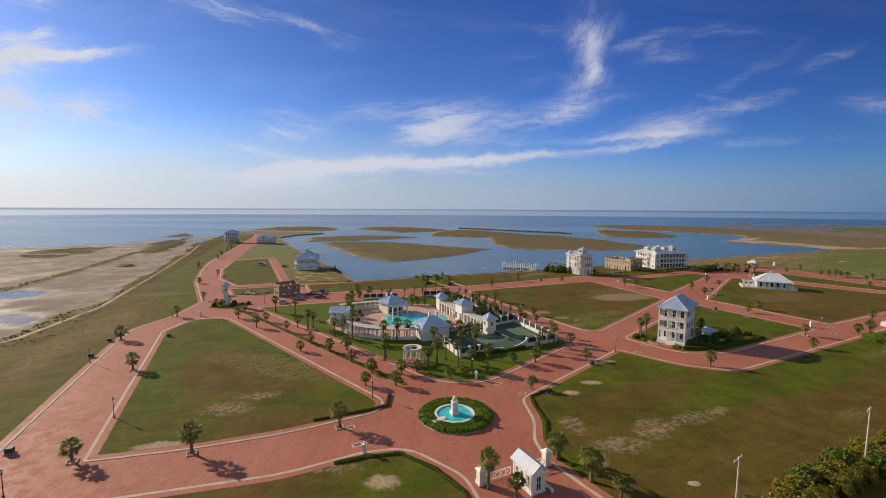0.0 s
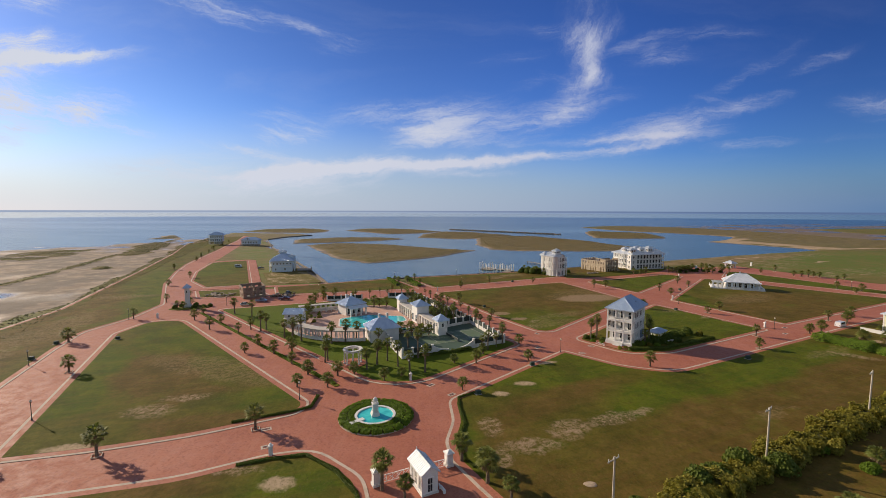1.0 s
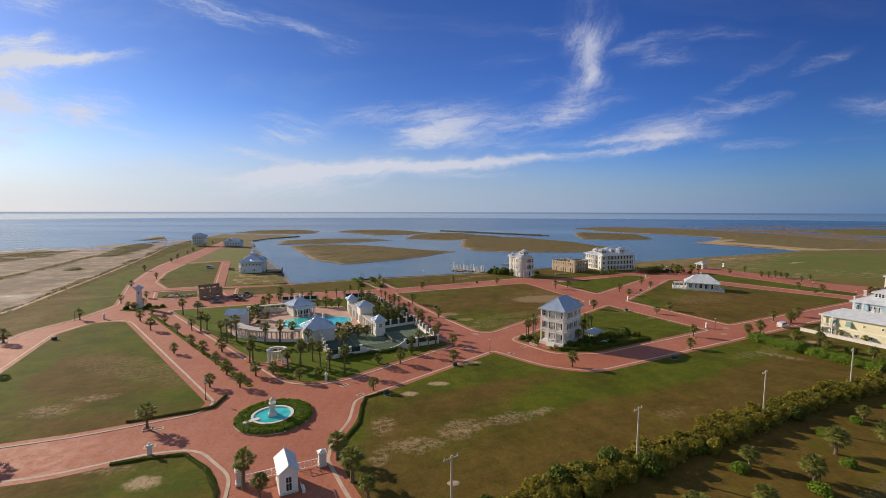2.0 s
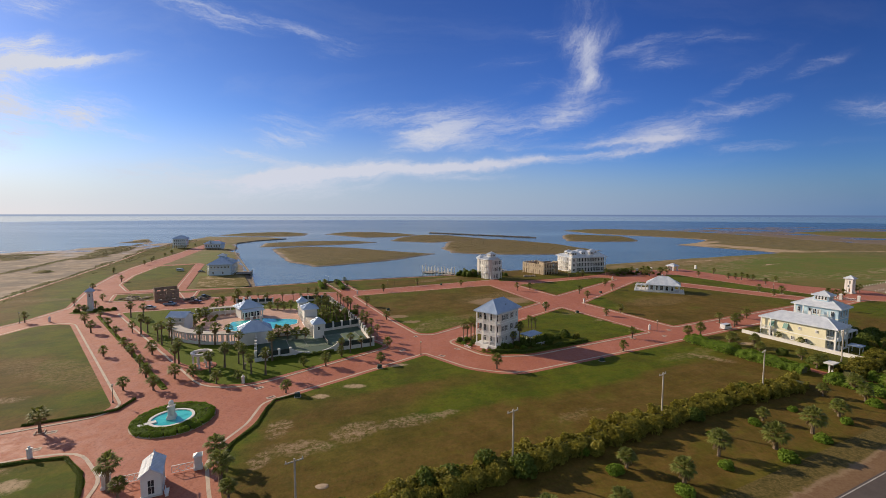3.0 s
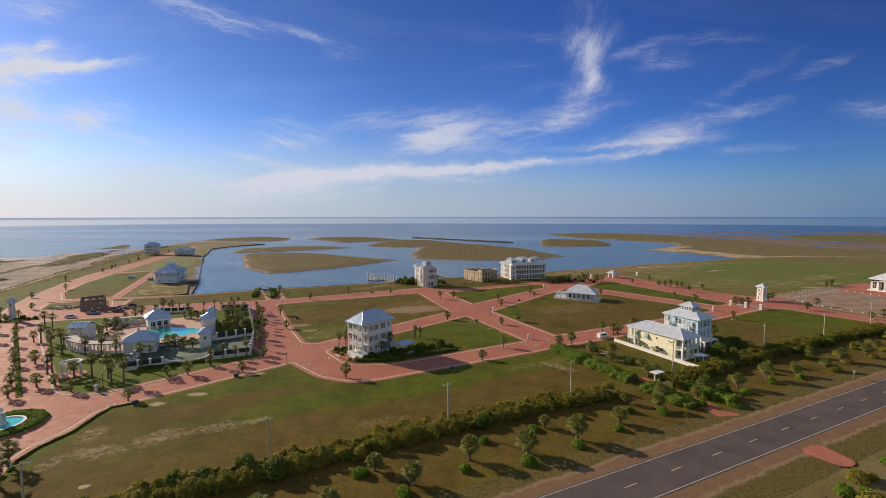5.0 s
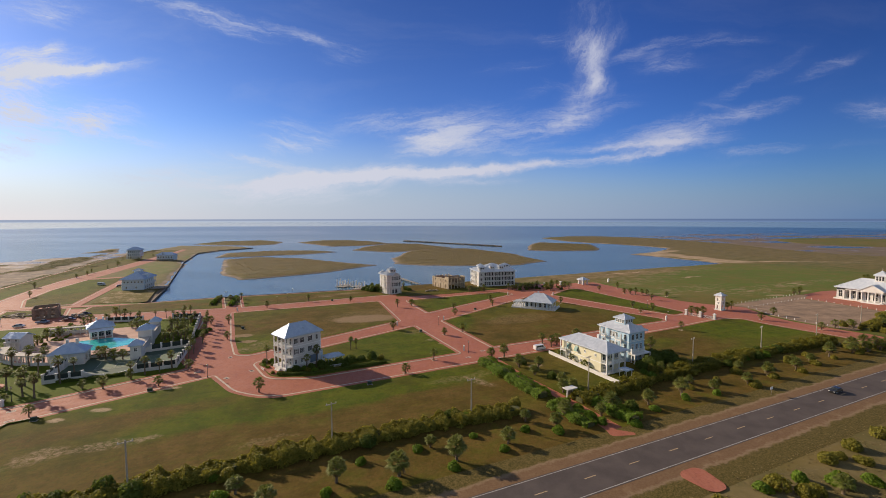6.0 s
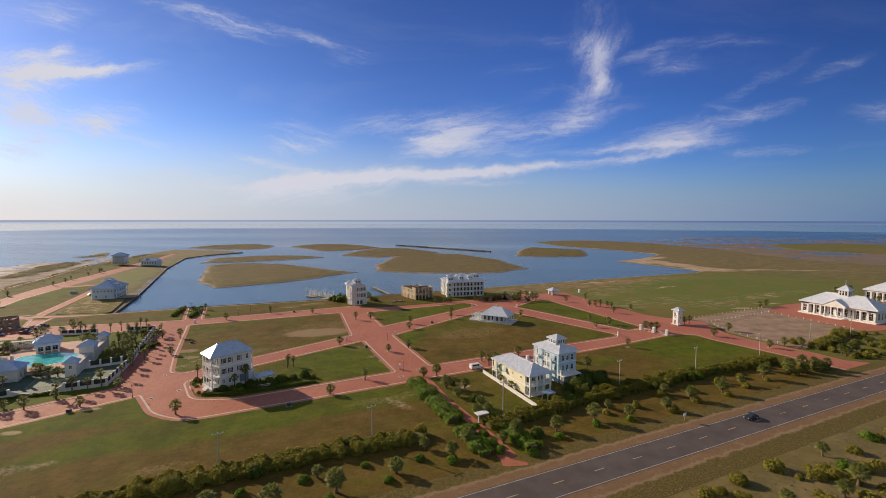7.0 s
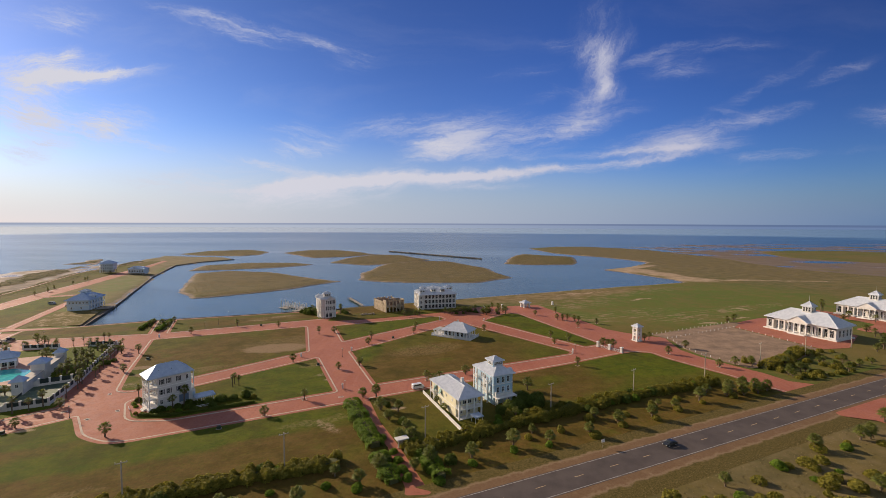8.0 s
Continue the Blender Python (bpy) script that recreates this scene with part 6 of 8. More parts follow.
# boulevard median
bm = bmesh.new()
sheet(bm, round_corners([(-86.5, 181.6, 0.5), (-9.6, 104.4, 0.5), (-8.6, 105.4, 0.5), (-85.5, 182.6, 0.5)]), 0.17, 0.14)
tagged(part("median", bm, "grass"), "narrow planted median along the boulevard", "median", kind="structure")


# ---- the pool and tennis compound ----
def pool_compound():
    bm = bmesh.new()
    sheet(bm, round_corners([(-45, 164, 2), (-38, 153, 4), (-28, 145.5, 4), (-14, 143.5, 4), (-1, 149.5, 1), (14.5, 156.5, 1), (4, 178, 1), (-7, 196, 2), (-20, 196, 4), (-36, 188, 6), (-44, 176, 4)]), 0.20, 0.1)
    tagged(part("pool_terrace", bm, "pool_deck"), "sand-red paved terrace round the pool", "paving", kind="structure")
    p = thing("swimming_pool", -12, 167, 0.2, 0, "irregular swimming pool with bright turquoise water", "pool")
    rim = [(-10, -7.0, 2), (-12.5, 4.5, 2.5), (-2, 11.0, 3), (13.2, 8.8, 2.5), (15.2, 2.0, 2.5), (9, -6.0, 3), (1.5, -9.5, 3), (-5, -9.5, 3)]
    outer, inner = round_corners(rim), round_corners(inset(rim, 0.45))
    bm = bmesh.new()
    ring(bm, outer, inner, 0.10, 0.12)
    part("coping", bm, "white_stucco", p)
    bm = bmesh.new()
    sheet(bm, inner, 0.05)
    part("pool_water", bm, "pool_water", p, "bright turquoise water")
    s = thing("hot_tub", 3.6, 155.4, 0.2, 0, "small round spa pool with turquoise water", "pool")
    bm = bmesh.new()
    c = [Vector((2.3 * math.cos(i * 0.2618), 1.8 * math.sin(i * 0.2618))) for i in range(24)]
    ring(bm, c, [q * 0.84 for q in c], 0.3, 0.3)
    part("coping", bm, "white_stucco", s)
    bm = bmesh.new()
    sheet(bm, [q * 0.86 for q in c], 0.2)
    part("spa_water", bm, "pool_water", s)

    a = thing("pool_pavilion", -21.2, 180.6, 0.2, 42, "white pool pavilion with a hipped blue metal roof", "pavilion")
    part_box(a, "wall", "white_stucco", -4.0, 4.0, -2.4, 4.2, 0, 4.4)
    hip_roof(a, 0, 0.6, 4.5, 10.0, 8.8, 2.6)
    gable_roof(a, 0, -4.2, 3.4, 8.6, 4.2, 0.7, "white_roof", True, name="porch_roof")
    for x in (-3.6, -1.2, 1.2, 3.6):
        column(a, x, -5.4, 0, 3.3, 0.4)
    face_windows(a, 0, 2.4, (-2.4, 0, 2.4), 1.7, 1.7, 2.4)
    face_windows(a, 90, 4.0, (0, 2.4), 2.2, 1.2, 1.6)
    for x in (-1.2, 1.2):
        part_box(a, "chimney", "white_stucco", x - 0.35, x + 0.35, 2.0, 2.7, 5.0, 8.0)

    b = thing("pool_pavilion", -3.6, 145.0, 0.2, 25, "white bath house with a blue hipped metal roof and twin chimneys", "pavilion")
    part_box(b, "wall", "white_stucco", -4.8, 4.8, -3.8, 3.8, 0, 4.3)
    hip_roof(b, 0, 0, 4.4, 10.8, 8.8, 2.9)
    for x in (-0.8, 2.0):
        part_box(b, "chimney", "white_stucco", x - 0.35, x + 0.35, -0.1, 0.6, 6.6, 8.6)
    face_windows(b, 180, 3.8, (-3, 0, 3), 2.0, 1.4, 2.4)
    face_windows(b, 90, 4.8, (-1.5, 1.5), 2.0, 1.2, 2.2)

    d = thing("pool_house", -38.6, 161.5, 0.2, 0, "small white pool house with a ribbed metal roof", "pavilion")
    part_box(d, "wall", "white_stucco", -3.1, 3.1, -2.6, 2.6, 0, 5.0)
    gable_roof(d, 0, 0, 4.95, 7.4, 6.6, 1.7)
    gable_wall(d, -3.05, 0, 4.95, 5.2, 1.2, 0.12, 90, "white_stucco")
    gable_wall(d, 3.05, 0, 4.95, 5.2, 1.2, 0.12, 90, "white_stucco")
    for x in (-2.9, -1.0, 1.0, 2.9):
        column(d, x, -3.0, 0, 3.0, 0.4, "white_stucco")
    part_box(d, "porch_beam", "white_stucco", -3.3, 3.3, -3.3, -2.6, 3.0, 3.4)
    face_windows(d, 0, 2.6, (-1.4, 1.4), 4.1, 0.8, 0.8)
    face_windows(d, 270, 3.1, (-1.2, 1.4), 2.0, 1.0, 1.8)

    # curved colonnade: a roofed walk on columns above a low wall
    g = thing("colonnade", -15.2, 168.4, 0.2, 0, "curved white colonnade with a flat roof round the pool", "colonnade")

    def arc(name, r0, r1, z0, z1, a0, a1, mat, n=30):
        bm = bmesh.new()
        rows = []
        for i in range(n + 1):
            t = radians(a0 + (a1 - a0) * i / n)
            rows.append([bm.verts.new((r * math.cos(t), r * math.sin(t), z)) for r, z in ((r0, z0), (r1, z0), (r1, z1), (r0, z1))])
        for u, v in zip(rows, rows[1:]):
            for j in range(4):
                bm.faces.new((u[j - 1], u[j], v[j], v[j - 1]))
        bm.faces.new(rows[0])
        bm.faces.new(rows[-1][::-1])
        return part(name, bm, mat, g)

    arc("flat_roof", 24.0, 27.6, 3.35, 3.65, 221, 284, "flat_roofing")
    arc("low_wall", 26.9, 27.3, 0, 1.0, 221, 284, "white_stucco")
    arc("floor", 23.8, 27.4, 0, 0.08, 221, 284, "pool_deck")
    for i in range(17):
        t = radians(222 + 61 * i / 16)
        for r in (27.1, 24.1):
            column(g, r * math.cos(t), r * math.sin(t), 0, 3.35, 0.42, "white_stucco", True)
    # straight roofed walk behind the pool
    w = thing("colonnade", -43.0, 179.0, 0.2, 27, "straight white colonnade with a flat roof behind the pool", "colonnade")
    part_box(w, "flat_roof", "flat_roofing", 0, 18, -1.3, 1.3, 3.1, 3.4)
    part_box(w, "floor", "pool_deck", 0, 18, -1.3, 1.3, 0, 0.08)
    part_box(w, "low_wall", "white_stucco", 0, 18, 0.9, 1.2, 0, 1.6)
    for i in range(9):
        for y in (-1.0, 1.05):
            column(w, 0.5 + 17 * i / 8, y, 0, 3.1, 0.38, "white_stucco", True)

    # east wing: arcade with a tall block and end pavilions
    e = thing("pool_wing", 8.4, 167.4, 0.2, -64.7, "white arcaded wing with a taller block and pyramid roofs", "building")
    part_box(e, "wall", "white_stucco", -19.0, 17.4, 1.2, 1.7, 0, 3.6)
    part_box(e, "flat_roof", "flat_roofing", -19.0, 17.4, -2.0, 1.9, 3.5, 3.95)
    for i in range(15):
        x = -18.4 + 35 * i / 14
        if -3.5 < x < 3.5:
            continue
        column(e, x, -1.9, 0, 3.5, 0.55, "white_stucco")
    part_box(e, "tall_block", "white_stucco", -2.7, 2.7, -2.4, 2.4, 0, 6.8)
    hip_roof(e, 0, 0, 6.9, 6.8, 6.2, 1.8)
    face_windows(e, 0, 2.4, (-1.8, 1.8), 2.0, 1.4, 2.6)
    for x, w, zz in ((-20.8, 3.4, 5.4), (19.0, 3.4, 5.2)):
        part_box(e, "end_block", "white_stucco", x - w / 2, x + w / 2, -w / 2, w / 2, 0, zz)
        hip_roof(e, x, 0, zz + 0.1, w + 1.2, w + 1.2, 1.9, "metal_roof")
    window(e, 19.0, -1.7, 3.6, 0.9, 1.2, 0)
    window(e, 20.7, 0, 3.6, 0.9, 1.2, 90)

    # tennis court
    bm = bmesh.new()
    c = round_corners([(5.5, 125.2, 0.5), (37.0, 140.6, 0.5), (27.6, 165, 0.5), (14.5, 157.5, 0.5), (-3.6, 147.0, 0.5)])
    sheet(bm, c, 0.19, 0.1)
    court = tagged(part("tennis_court", bm, "court_rim"), "dark green hard tennis court with white lines", "tennis court", kind="structure")
    m = pose(19.5, 147.0, 0, 0, 0, 26)

    def flat_rect(name, mat, x0, x1, y0, y1, z):
        bm = bmesh.new()
        slab(bm, x0, x1, y0, y1, z, z + 0.012)
        ob = part(name, bm, mat, court)
        ob.matrix_basis = m
    flat_rect("playing_field", "court_green", -11.9, 11.9, -5.5, 5.5, 0.195)
    for y in (-5.5, 5.5, -4.1, 4.1):
        flat_rect("court_line", "line_white", -11.9, 11.9, y - 0.06, y + 0.06, 0.212)
    for x in (-11.9, 11.9):
        flat_rect("court_line", "line_white", x - 0.06, x + 0.06, -5.5, 5.5, 0.214)
    for x in (-6.4, 6.4):
        flat_rect("court_line", "line_white", x - 0.06, x + 0.06, -4.1, 4.1, 0.216)
    flat_rect("court_line", "line_white", -6.4, 6.4, -0.06, 0.06, 0.218)
    net = thing("tennis_net", 19.5, 147.0, 0.2, 26, "dark tennis net with a white band", "net")
    part_box(net, "mesh", "shadow_net", -0.02, 0.02, -6.2, 6.2, 0.1, 0.95)
    part_box(net, "band", "line_white", -0.03, 0.03, -6.2, 6.2, 0.95, 1.05)
    for y in (-6.3, 6.3):
        column(net, 0, y, 0, 1.1, 0.09, "dark_metal")

    # white walls with piers and dark screens
    f = thing("compound_wall", 0, 0, 0.15, 0, "white compound wall with piers and dark mesh screens", "wall")

    def screen_wall(pts, gap=3.6, low=1.2, high=2.7):
        for (x0, y0), (x1, y1) in zip(pts, pts[1:]):
            L = math.hypot(x1 - x0, y1 - y0)
            n = max(1, round(L / gap))
            turn = math.degrees(math.atan2(y1 - y0, x1 - x0))
            for i in range(n + 1):
                u = i / n
                put("pier", ("pier", high), lambda bm: (box(bm, 0, 0, high / 2 + 0.1, 0.6, 0.6, high + 0.2), box(bm, 0, 0, high + 0.25, 0.78, 0.78, 0.14)), "white_stucco", f, pose(x0 + (x1 - x0) * u, y0 + (y1 - y0) * u, 0, 0, 0, turn))
            w = round(L / n, 2)
            for i in range(n):
                u = (i + 0.5) / n
                mm = pose(x0 + (x1 - x0) * u, y0 + (y1 - y0) * u, 0, 0, 0, turn)
                put("wall_panel", ("low", w, low), lambda bm: box(bm, 0, 0, low / 2, w - 0.6, 0.3, low), "white_stucco", f, mm)
                put("screen", ("screen", w, low, high), lambda bm: box(bm, 0, 0, (low + high) / 2, w - 0.6, 0.06, high - low), "shadow_net", f, mm, "dark mesh screen")

    screen_wall([(5.2, 124.6), (14.0, 129.0)])
    screen_wall([(27.0, 135.2), (37.4, 140.4), (27.8, 165.6)])
    screen_wall([(5.2, 124.6), (-2.0, 142.0)], low=2.2, high=3.0)
    screen_wall([(16.5, 158.0), (27.8, 165.6)], low=1.0, high=2.8)
    screen_wall([(27.8, 165.6), (3.6, 214.5), (-9.5, 213.0)], low=0.9, high=2.6)
    screen_wall([(-22, 208.5), (-38, 205.5)], low=0.9, high=2.4)
    screen_wall([(-1.0, 150.0), (14.0, 157.0)], low=0.9, high=1.3)

    def sweep(x0, y0, x1, y1, h0, h1):
        """A wall whose top sweeps down in a curve."""
        L = math.hypot(x1 - x0, y1 - y0)
        bm = bmesh.new()
        top, n = [], 10
        for i in range(n + 1):
            u = i / n
            top.append((L * u, h1 + (h0 - h1) * (1 - u) ** 2))
        fr = [bm.verts.new((x, -0.18, z)) for x, z in [(0, 0), *top, (L, 0)]]
        bk = [bm.verts.new((x, 0.18, z)) for x, z in [(0, 0), *top, (L, 0)]]
        bm.faces.new(fr)
        bm.faces.new(bk[::-1])
        for i in range(len(fr)):
            bm.faces.new((fr[i - 1], fr[i], bk[i], bk[i - 1]))
        ob = part("swept_wall", bm, "white_stucco", f)
        ob.matrix_basis = pose(x0, y0, 0, 0, 0, math.degrees(math.atan2(y1 - y0, x1 - x0)))

    sweep(14.0, 129.0, 19.0, 131.4, 2.7, 0.9)
    sweep(27.0, 135.2, 22.5, 132.9, 2.7, 0.9)
    sweep(16.5, 158.0, 12.6, 156.4, 2.9, 1.2)
    sweep(-2.0, 142.0, -0.4, 138.2, 4.2, 1.6)
    sweep(3.6, 214.5, 1.0, 220.0, 2.4, 0.8)

    z = thing("gazebo", -8.6, 121.0, 0.15, 0, "round open white gazebo of columns under a ring beam", "gazebo")
    z.scale = (0.86, 0.86, 0.80)
    for i in range(8):
        t = i * math.pi / 4 + 0.2
        column(z, 2.7 * math.cos(t), 2.7 * math.sin(t), 0.2, 4.6, 0.5, "white_stucco", True)
    bm = bmesh.new()
    n = 32
    rows = [[bm.verts.new((r * math.cos(2 * math.pi * i / n), r * math.sin(2 * math.pi * i / n), zz)) for r, zz in ((2.4, 4.6), (3.0, 4.6), (3.0, 5.15), (3.25, 5.15), (3.25, 5.35), (2.4, 5.35))] for i in range(n)]
    for i in range(n):
        for j in range(6):
            bm.faces.new((rows[i - 1][j - 1], rows[i][j - 1], rows[i][j], rows[i - 1][j]))
    part("ring_beam", bm, "white_stucco", z)
    bm = bmesh.new()
    bmesh.ops.create_cone(bm, cap_ends=True, segments=28, radius1=4.4, radius2=4.3, depth=0.18, matrix=pose(0, 0, 0.1))
    part("floor", bm, "red_paving", z)
    bm = bmesh.new()
    sheet(bm, round_corners([(-19.6, 125.5, 0.3), (-12.5, 121.5, 0.3), (-12.0, 119.6, 0.3), (-18.4, 122.5, 0.3)]), 0.17, 0.1)
    tagged(part("garden_path", bm, "red_paving"), "red brick garden path to the gazebo", "path", kind="structure")


pool_compound()


# ---- far houses, sheds and the shore ----
def far_houses():
    h = thing("house", -259, 534, 1.2, 14, "pale blue three-storey beach house on stilts with porches", "house")
    h.scale = (0.72, 0.72, 0.82)
    for x in np.linspace(-9, 9, 6):
        for y in (-6, 0, 6):
            column(h, x, y, 0, 4.2, 0.5, "wood")
    part_box(h, "ground_wall", "white_stucco", -5.4, 7.0, -1.4, 5.6, 0, 4.1)
    part_box(h, "wall", "pale_blue_siding", -9.5, 9.5, -6.5, 6.5, 4.0, 13.6)
    storey_bands(h, -9.5, 9.5, -6.5, 6.5, (8.4,))
    hip_roof(h, 0, 0, 13.7, 23.0, 17.0, 4.4, seam=0.9)
    porch(h, 0, 0, -6.5, 18.5, 2.6, (4.2, 8.5), 13.6, 7, 0.4)
    porch(h, 270, -9.5, 0, 13, 2.4, (4.2, 8.5), 13.6, 4, 0.4)
    for z in (6.3, 10.8):
        face_windows(h, 0, 6.5, [-8 + 3.2 * i for i in range(6)], z, 1.4, 2.4)
        face_windows(h, 90, 9.5, (-4, 0, 4), z, 1.4, 2.4)

    l = thing("house", -213, 524, 0.1, 2, "low grey-blue beach house with a ribbed blue roof", "house")
    l.scale = (0.78, 0.85, 0.92)
    gable_roof(l, -3.0, -3.4, 9.4, 4.6, 5.0, 1.5, "white_roof", False, name="dormer_roof")
    part_box(l, "dormer", "pale_blue_siding", -4.6, -1.4, -5.4, -2.0, 7.6, 9.5)
    window(l, -3.0, -5.4, 8.6, 1.4, 1.2, 0)
    for x in np.linspace(-12, 12, 7):
        column(l, x, -5.2, 0, 2.2, 0.5, "wood")
    part_box(l, "ground_wall", "white_stucco", -11.6, 11.6, -4.6, 5.0, 0, 1.9)
    part_box(l, "wall", "pale_blue_siding", -12.5, 12.5, -5.5, 5.5, 1.8, 7.4)
    hip_roof(l, 0, 0, 7.5, 27.5, 13.5, 3.4, seam=0.9)
    face_windows(l, 0, 5.5, [-10 + 4 * i for i in range(6)], 4.4, 1.6, 2.2)
    part_box(l, "deck", "wood", -13.5, 14.5, -9.0, -5.5, 1.5, 1.8)
    railing(l, -13.5, -9.0, 14.5, -9.0, 1.8, 1.0, "wood", 0.6)

    b = thing("house", -94.0, 309, 0.1, 16, "pale blue canal house with a big hipped blue metal roof", "house")
    b.scale = (0.95, 1.0, 0.92)
    part_box(b, "wall", "pale_blue_siding", -10.2, 4.2, -5.6, 15.0, 0.0, 8.4)
    storey_bands(b, -10.2, 4.2, -5.6, 15.0, (4.0,))
    hip_roof(b, -2.8, 4.7, 8.5, 17.4, 24.6, 5.2, seam=0.6)
    part_box(b, "cupola", "pale_blue_siding", -5.0, -0.6, 2.0, 7.0, 12.4, 14.4)
    hip_roof(b, -2.8, 4.5, 14.45, 6.0, 6.6, 1.5, "white_roof", 0.6, "cupola_roof")
    part_box(b, "dormer", "pale_blue_siding", 1.6, 5.0, 0.5, 4.0, 8.8, 11.0)
    hip_roof(b, 3.0, 2.2, 11.05, 5.4, 4.6, 1.2, "white_roof", 0.6, "dormer_roof")
    window(b, 5.0, 2.2, 10.0, 1.2, 1.2, 90)
    for i in range(6):
        window(b, -8.6 + 2.3 * i, -5.6, 6.2, 0.9, 1.0, 0, bars=0)
    for x in (-7.5, -1.0):
        window(b, x, -5.6, 2.0, 0.9, 1.4, 0)
    face_windows(b, 270, 10.2, (-12, -8, -4, 0, 4), 6.0, 1.2, 1.8)
    face_windows(b, 90, 4.2, (-3, 1, 5, 9, 12), 6.0, 1.2, 2.0)
    face_windows(b, 90, 4.2, (-3, 1, 5, 9, 12), 2.0, 1.2, 2.0)
    porch(b, 90, 4.2, 4.7, 19, 1.6, (4.1,), 8.2, 6, 0.3)
    porch(b, 270, -10.2, 2.0, 9, 2.0, (4.1,), 8.2, 4, 0.3)
    part_box(b, "deck", "grey_wood", 7.4, 17.5, -5.0, 6.0, 0.3, 0.55)
    railing(b, 12.0, -5.0, 17.5, -5.0, 0.55, 1.0, "wood", 0.5)
    for y in (-4.5, 0.5, 5.5):
        bm = bmesh.new()
        tube(bm, (17.8, y, -2.4), (17.8, y, 2.2), 0.2)
        part("pile", bm, "wood", b)

    # roofless brick walls of a house being built
    t = thing("unfinished_house", -78.5, 216.5, 0.1, 36, "roofless brown brick house walls with open window holes", "building")
    t.scale = (0.84, 0.84, 0.95)

    def wall_run(x0, y0, x1, y1, holes, h0, h1):
        """A wall along one line, left open at the holes; its top rises from h0 to h1."""
        L = math.hypot(x1 - x0, y1 - y0)
        turn = math.degrees(math.atan2(y1 - y0, x1 - x0))
        n = 2 * holes + 1
        for i in range(n):
            u0, u1 = L * i / n, L * (i + 1) / n
            top = h0 + (h1 - h0) * (i + 0.5) / n
            for z0, z1 in (((0, top),) if i % 2 == 0 else ((0, 0.9), (2.5, 3.7), (5.0, top))):
                bm = bmesh.new()
                box(bm, (u0 + u1) / 2, 0, (z0 + z1) / 2, u1 - u0, 0.35, z1 - z0)
                ob = part("wall_piece", bm, "old_brick", t)
                ob.matrix_basis = pose(x0, y0, 0, 0, 0, turn)

    wall_run(-6, -5, 6, -5, 3, 5.6, 6.0)
    wall_run(-6, 5, 6, 5, 3, 6.4, 6.6)
    wall_run(-6, -5, -6, 5, 2, 5.6, 6.4)
    wall_run(6, -5, 6, 5, 2, 6.0, 6.6)
    wall_run(0, -5, 0, 5, 2, 5.2, 5.6)
    part_box(t, "floor_slab", "concrete", -5.8, 5.8, -4.8, 4.8, 0.0, 0.2)
    for x in (-3, 0, 3):
        part_box(t, "joist", "wood", x - 0.1, x + 0.1, -4.8, 4.8, 3.2, 3.5)
    g = thing("lumber_pile", -96.5, 219.5, 0.15, 0, "scattered tan lumber and building debris", "debris")
    rng = random.Random(9)
    for i in range(60):
        bm = bmesh.new()
        box(bm, 0, 0, 0, rng.uniform(0.6, 3.4), rng.uniform(0.15, 0.8), rng.uniform(0.1, 0.6), rng.uniform(0, 180))
        ob = part("board", bm, rng.choice(("scrap", "wood", "scrap")), g)
        ob.location = (rng.uniform(-6, 7), rng.uniform(-5, 5), rng.uniform(0.05, 0.5))
    g = thing("lumber_pile", -64.5, 217.5, 0.15, 0, "dark heap of lumber and building material", "debris")
    for i in range(40):
        bm = bmesh.new()
        box(bm, 0, 0, 0, rng.uniform(0.8, 3.0), rng.uniform(0.2, 0.9), rng.uniform(0.2, 0.9), rng.uniform(0, 180))
        ob = part("board", bm, rng.choice(("dark_frame", "wood", "grey_wood")), g)
        ob.location = (rng.uniform(-5, 6), rng.uniform(-3, 3), rng.uniform(0.1, 1.0))
    # side street, yard and seawalls
    for pts, mat, z, nm, lb in (
        ([(-118, 232, 1), (-86, 241, 1), (-60, 248, 1), (-61, 252, 1), (-88, 246, 1), (-119, 237, 1)], "red_paving", 0.2, "side_street", "narrow red-paved side street"),
        ([(-92, 243, 1), (-86, 246, 1), (-143, 372, 1), (-150, 376, 2), (-176, 360, 1), (-174, 354, 1), (-149, 371, 2), (-93, 250, 1)], "red_paving", 0.18, "side_street", "narrow red-paved side street"),
        ([(-84, 252, 2), (-55, 259, 2), (-78, 302, 1), (-107, 298, 1)], "yard_ground", 0.17, "sandy_yard", "bare sandy yard with tufts beside the canal house"),
    ):
        bm = bmesh.new()
        sheet(bm, round_corners(pts), z, 0.2)
        tagged(part(nm, bm, mat), lb, "paving" if mat == "red_paving" else "yard", kind="structure")
    w = thing("seawall", 0, 0, 0, 0, "dark timber seawall along the canal", "seawall")
    for (x0, y0), (x1, y1) in (((-51, 256.5), (-79, 315)), ((-79, 315), (-178, 500)), ((-178, 500), (-237, 632)), ((-237, 632), (-232, 690)), ((-232, 690), (-205, 745)), ((-51, 256.5), (-12, 276.5)), ((-12, 276.5), (80, 310.5)), ((80, 310.5), (190, 363.5))):
        L = math.hypot(x1 - x0, y1 - y0)
        n = max(1, int(L / 6))
        for i in range(n):
            u = (i + 0.5) / n
            put("seawall_panel", ("sw", round(L / n, 2)), lambda bm: (box(bm, 0, 0, -1.2, L / n, 0.5, 2.6), box(bm, 0, 0, 0.16, L / n, 0.6, 0.16)), "seawall_timber", w,
                pose(x0 + (x1 - x0) * u, y0 + (y1 - y0) * u, 0, 0, 0, math.degrees(math.atan2(y1 - y0, x1 - x0))))


far_houses()


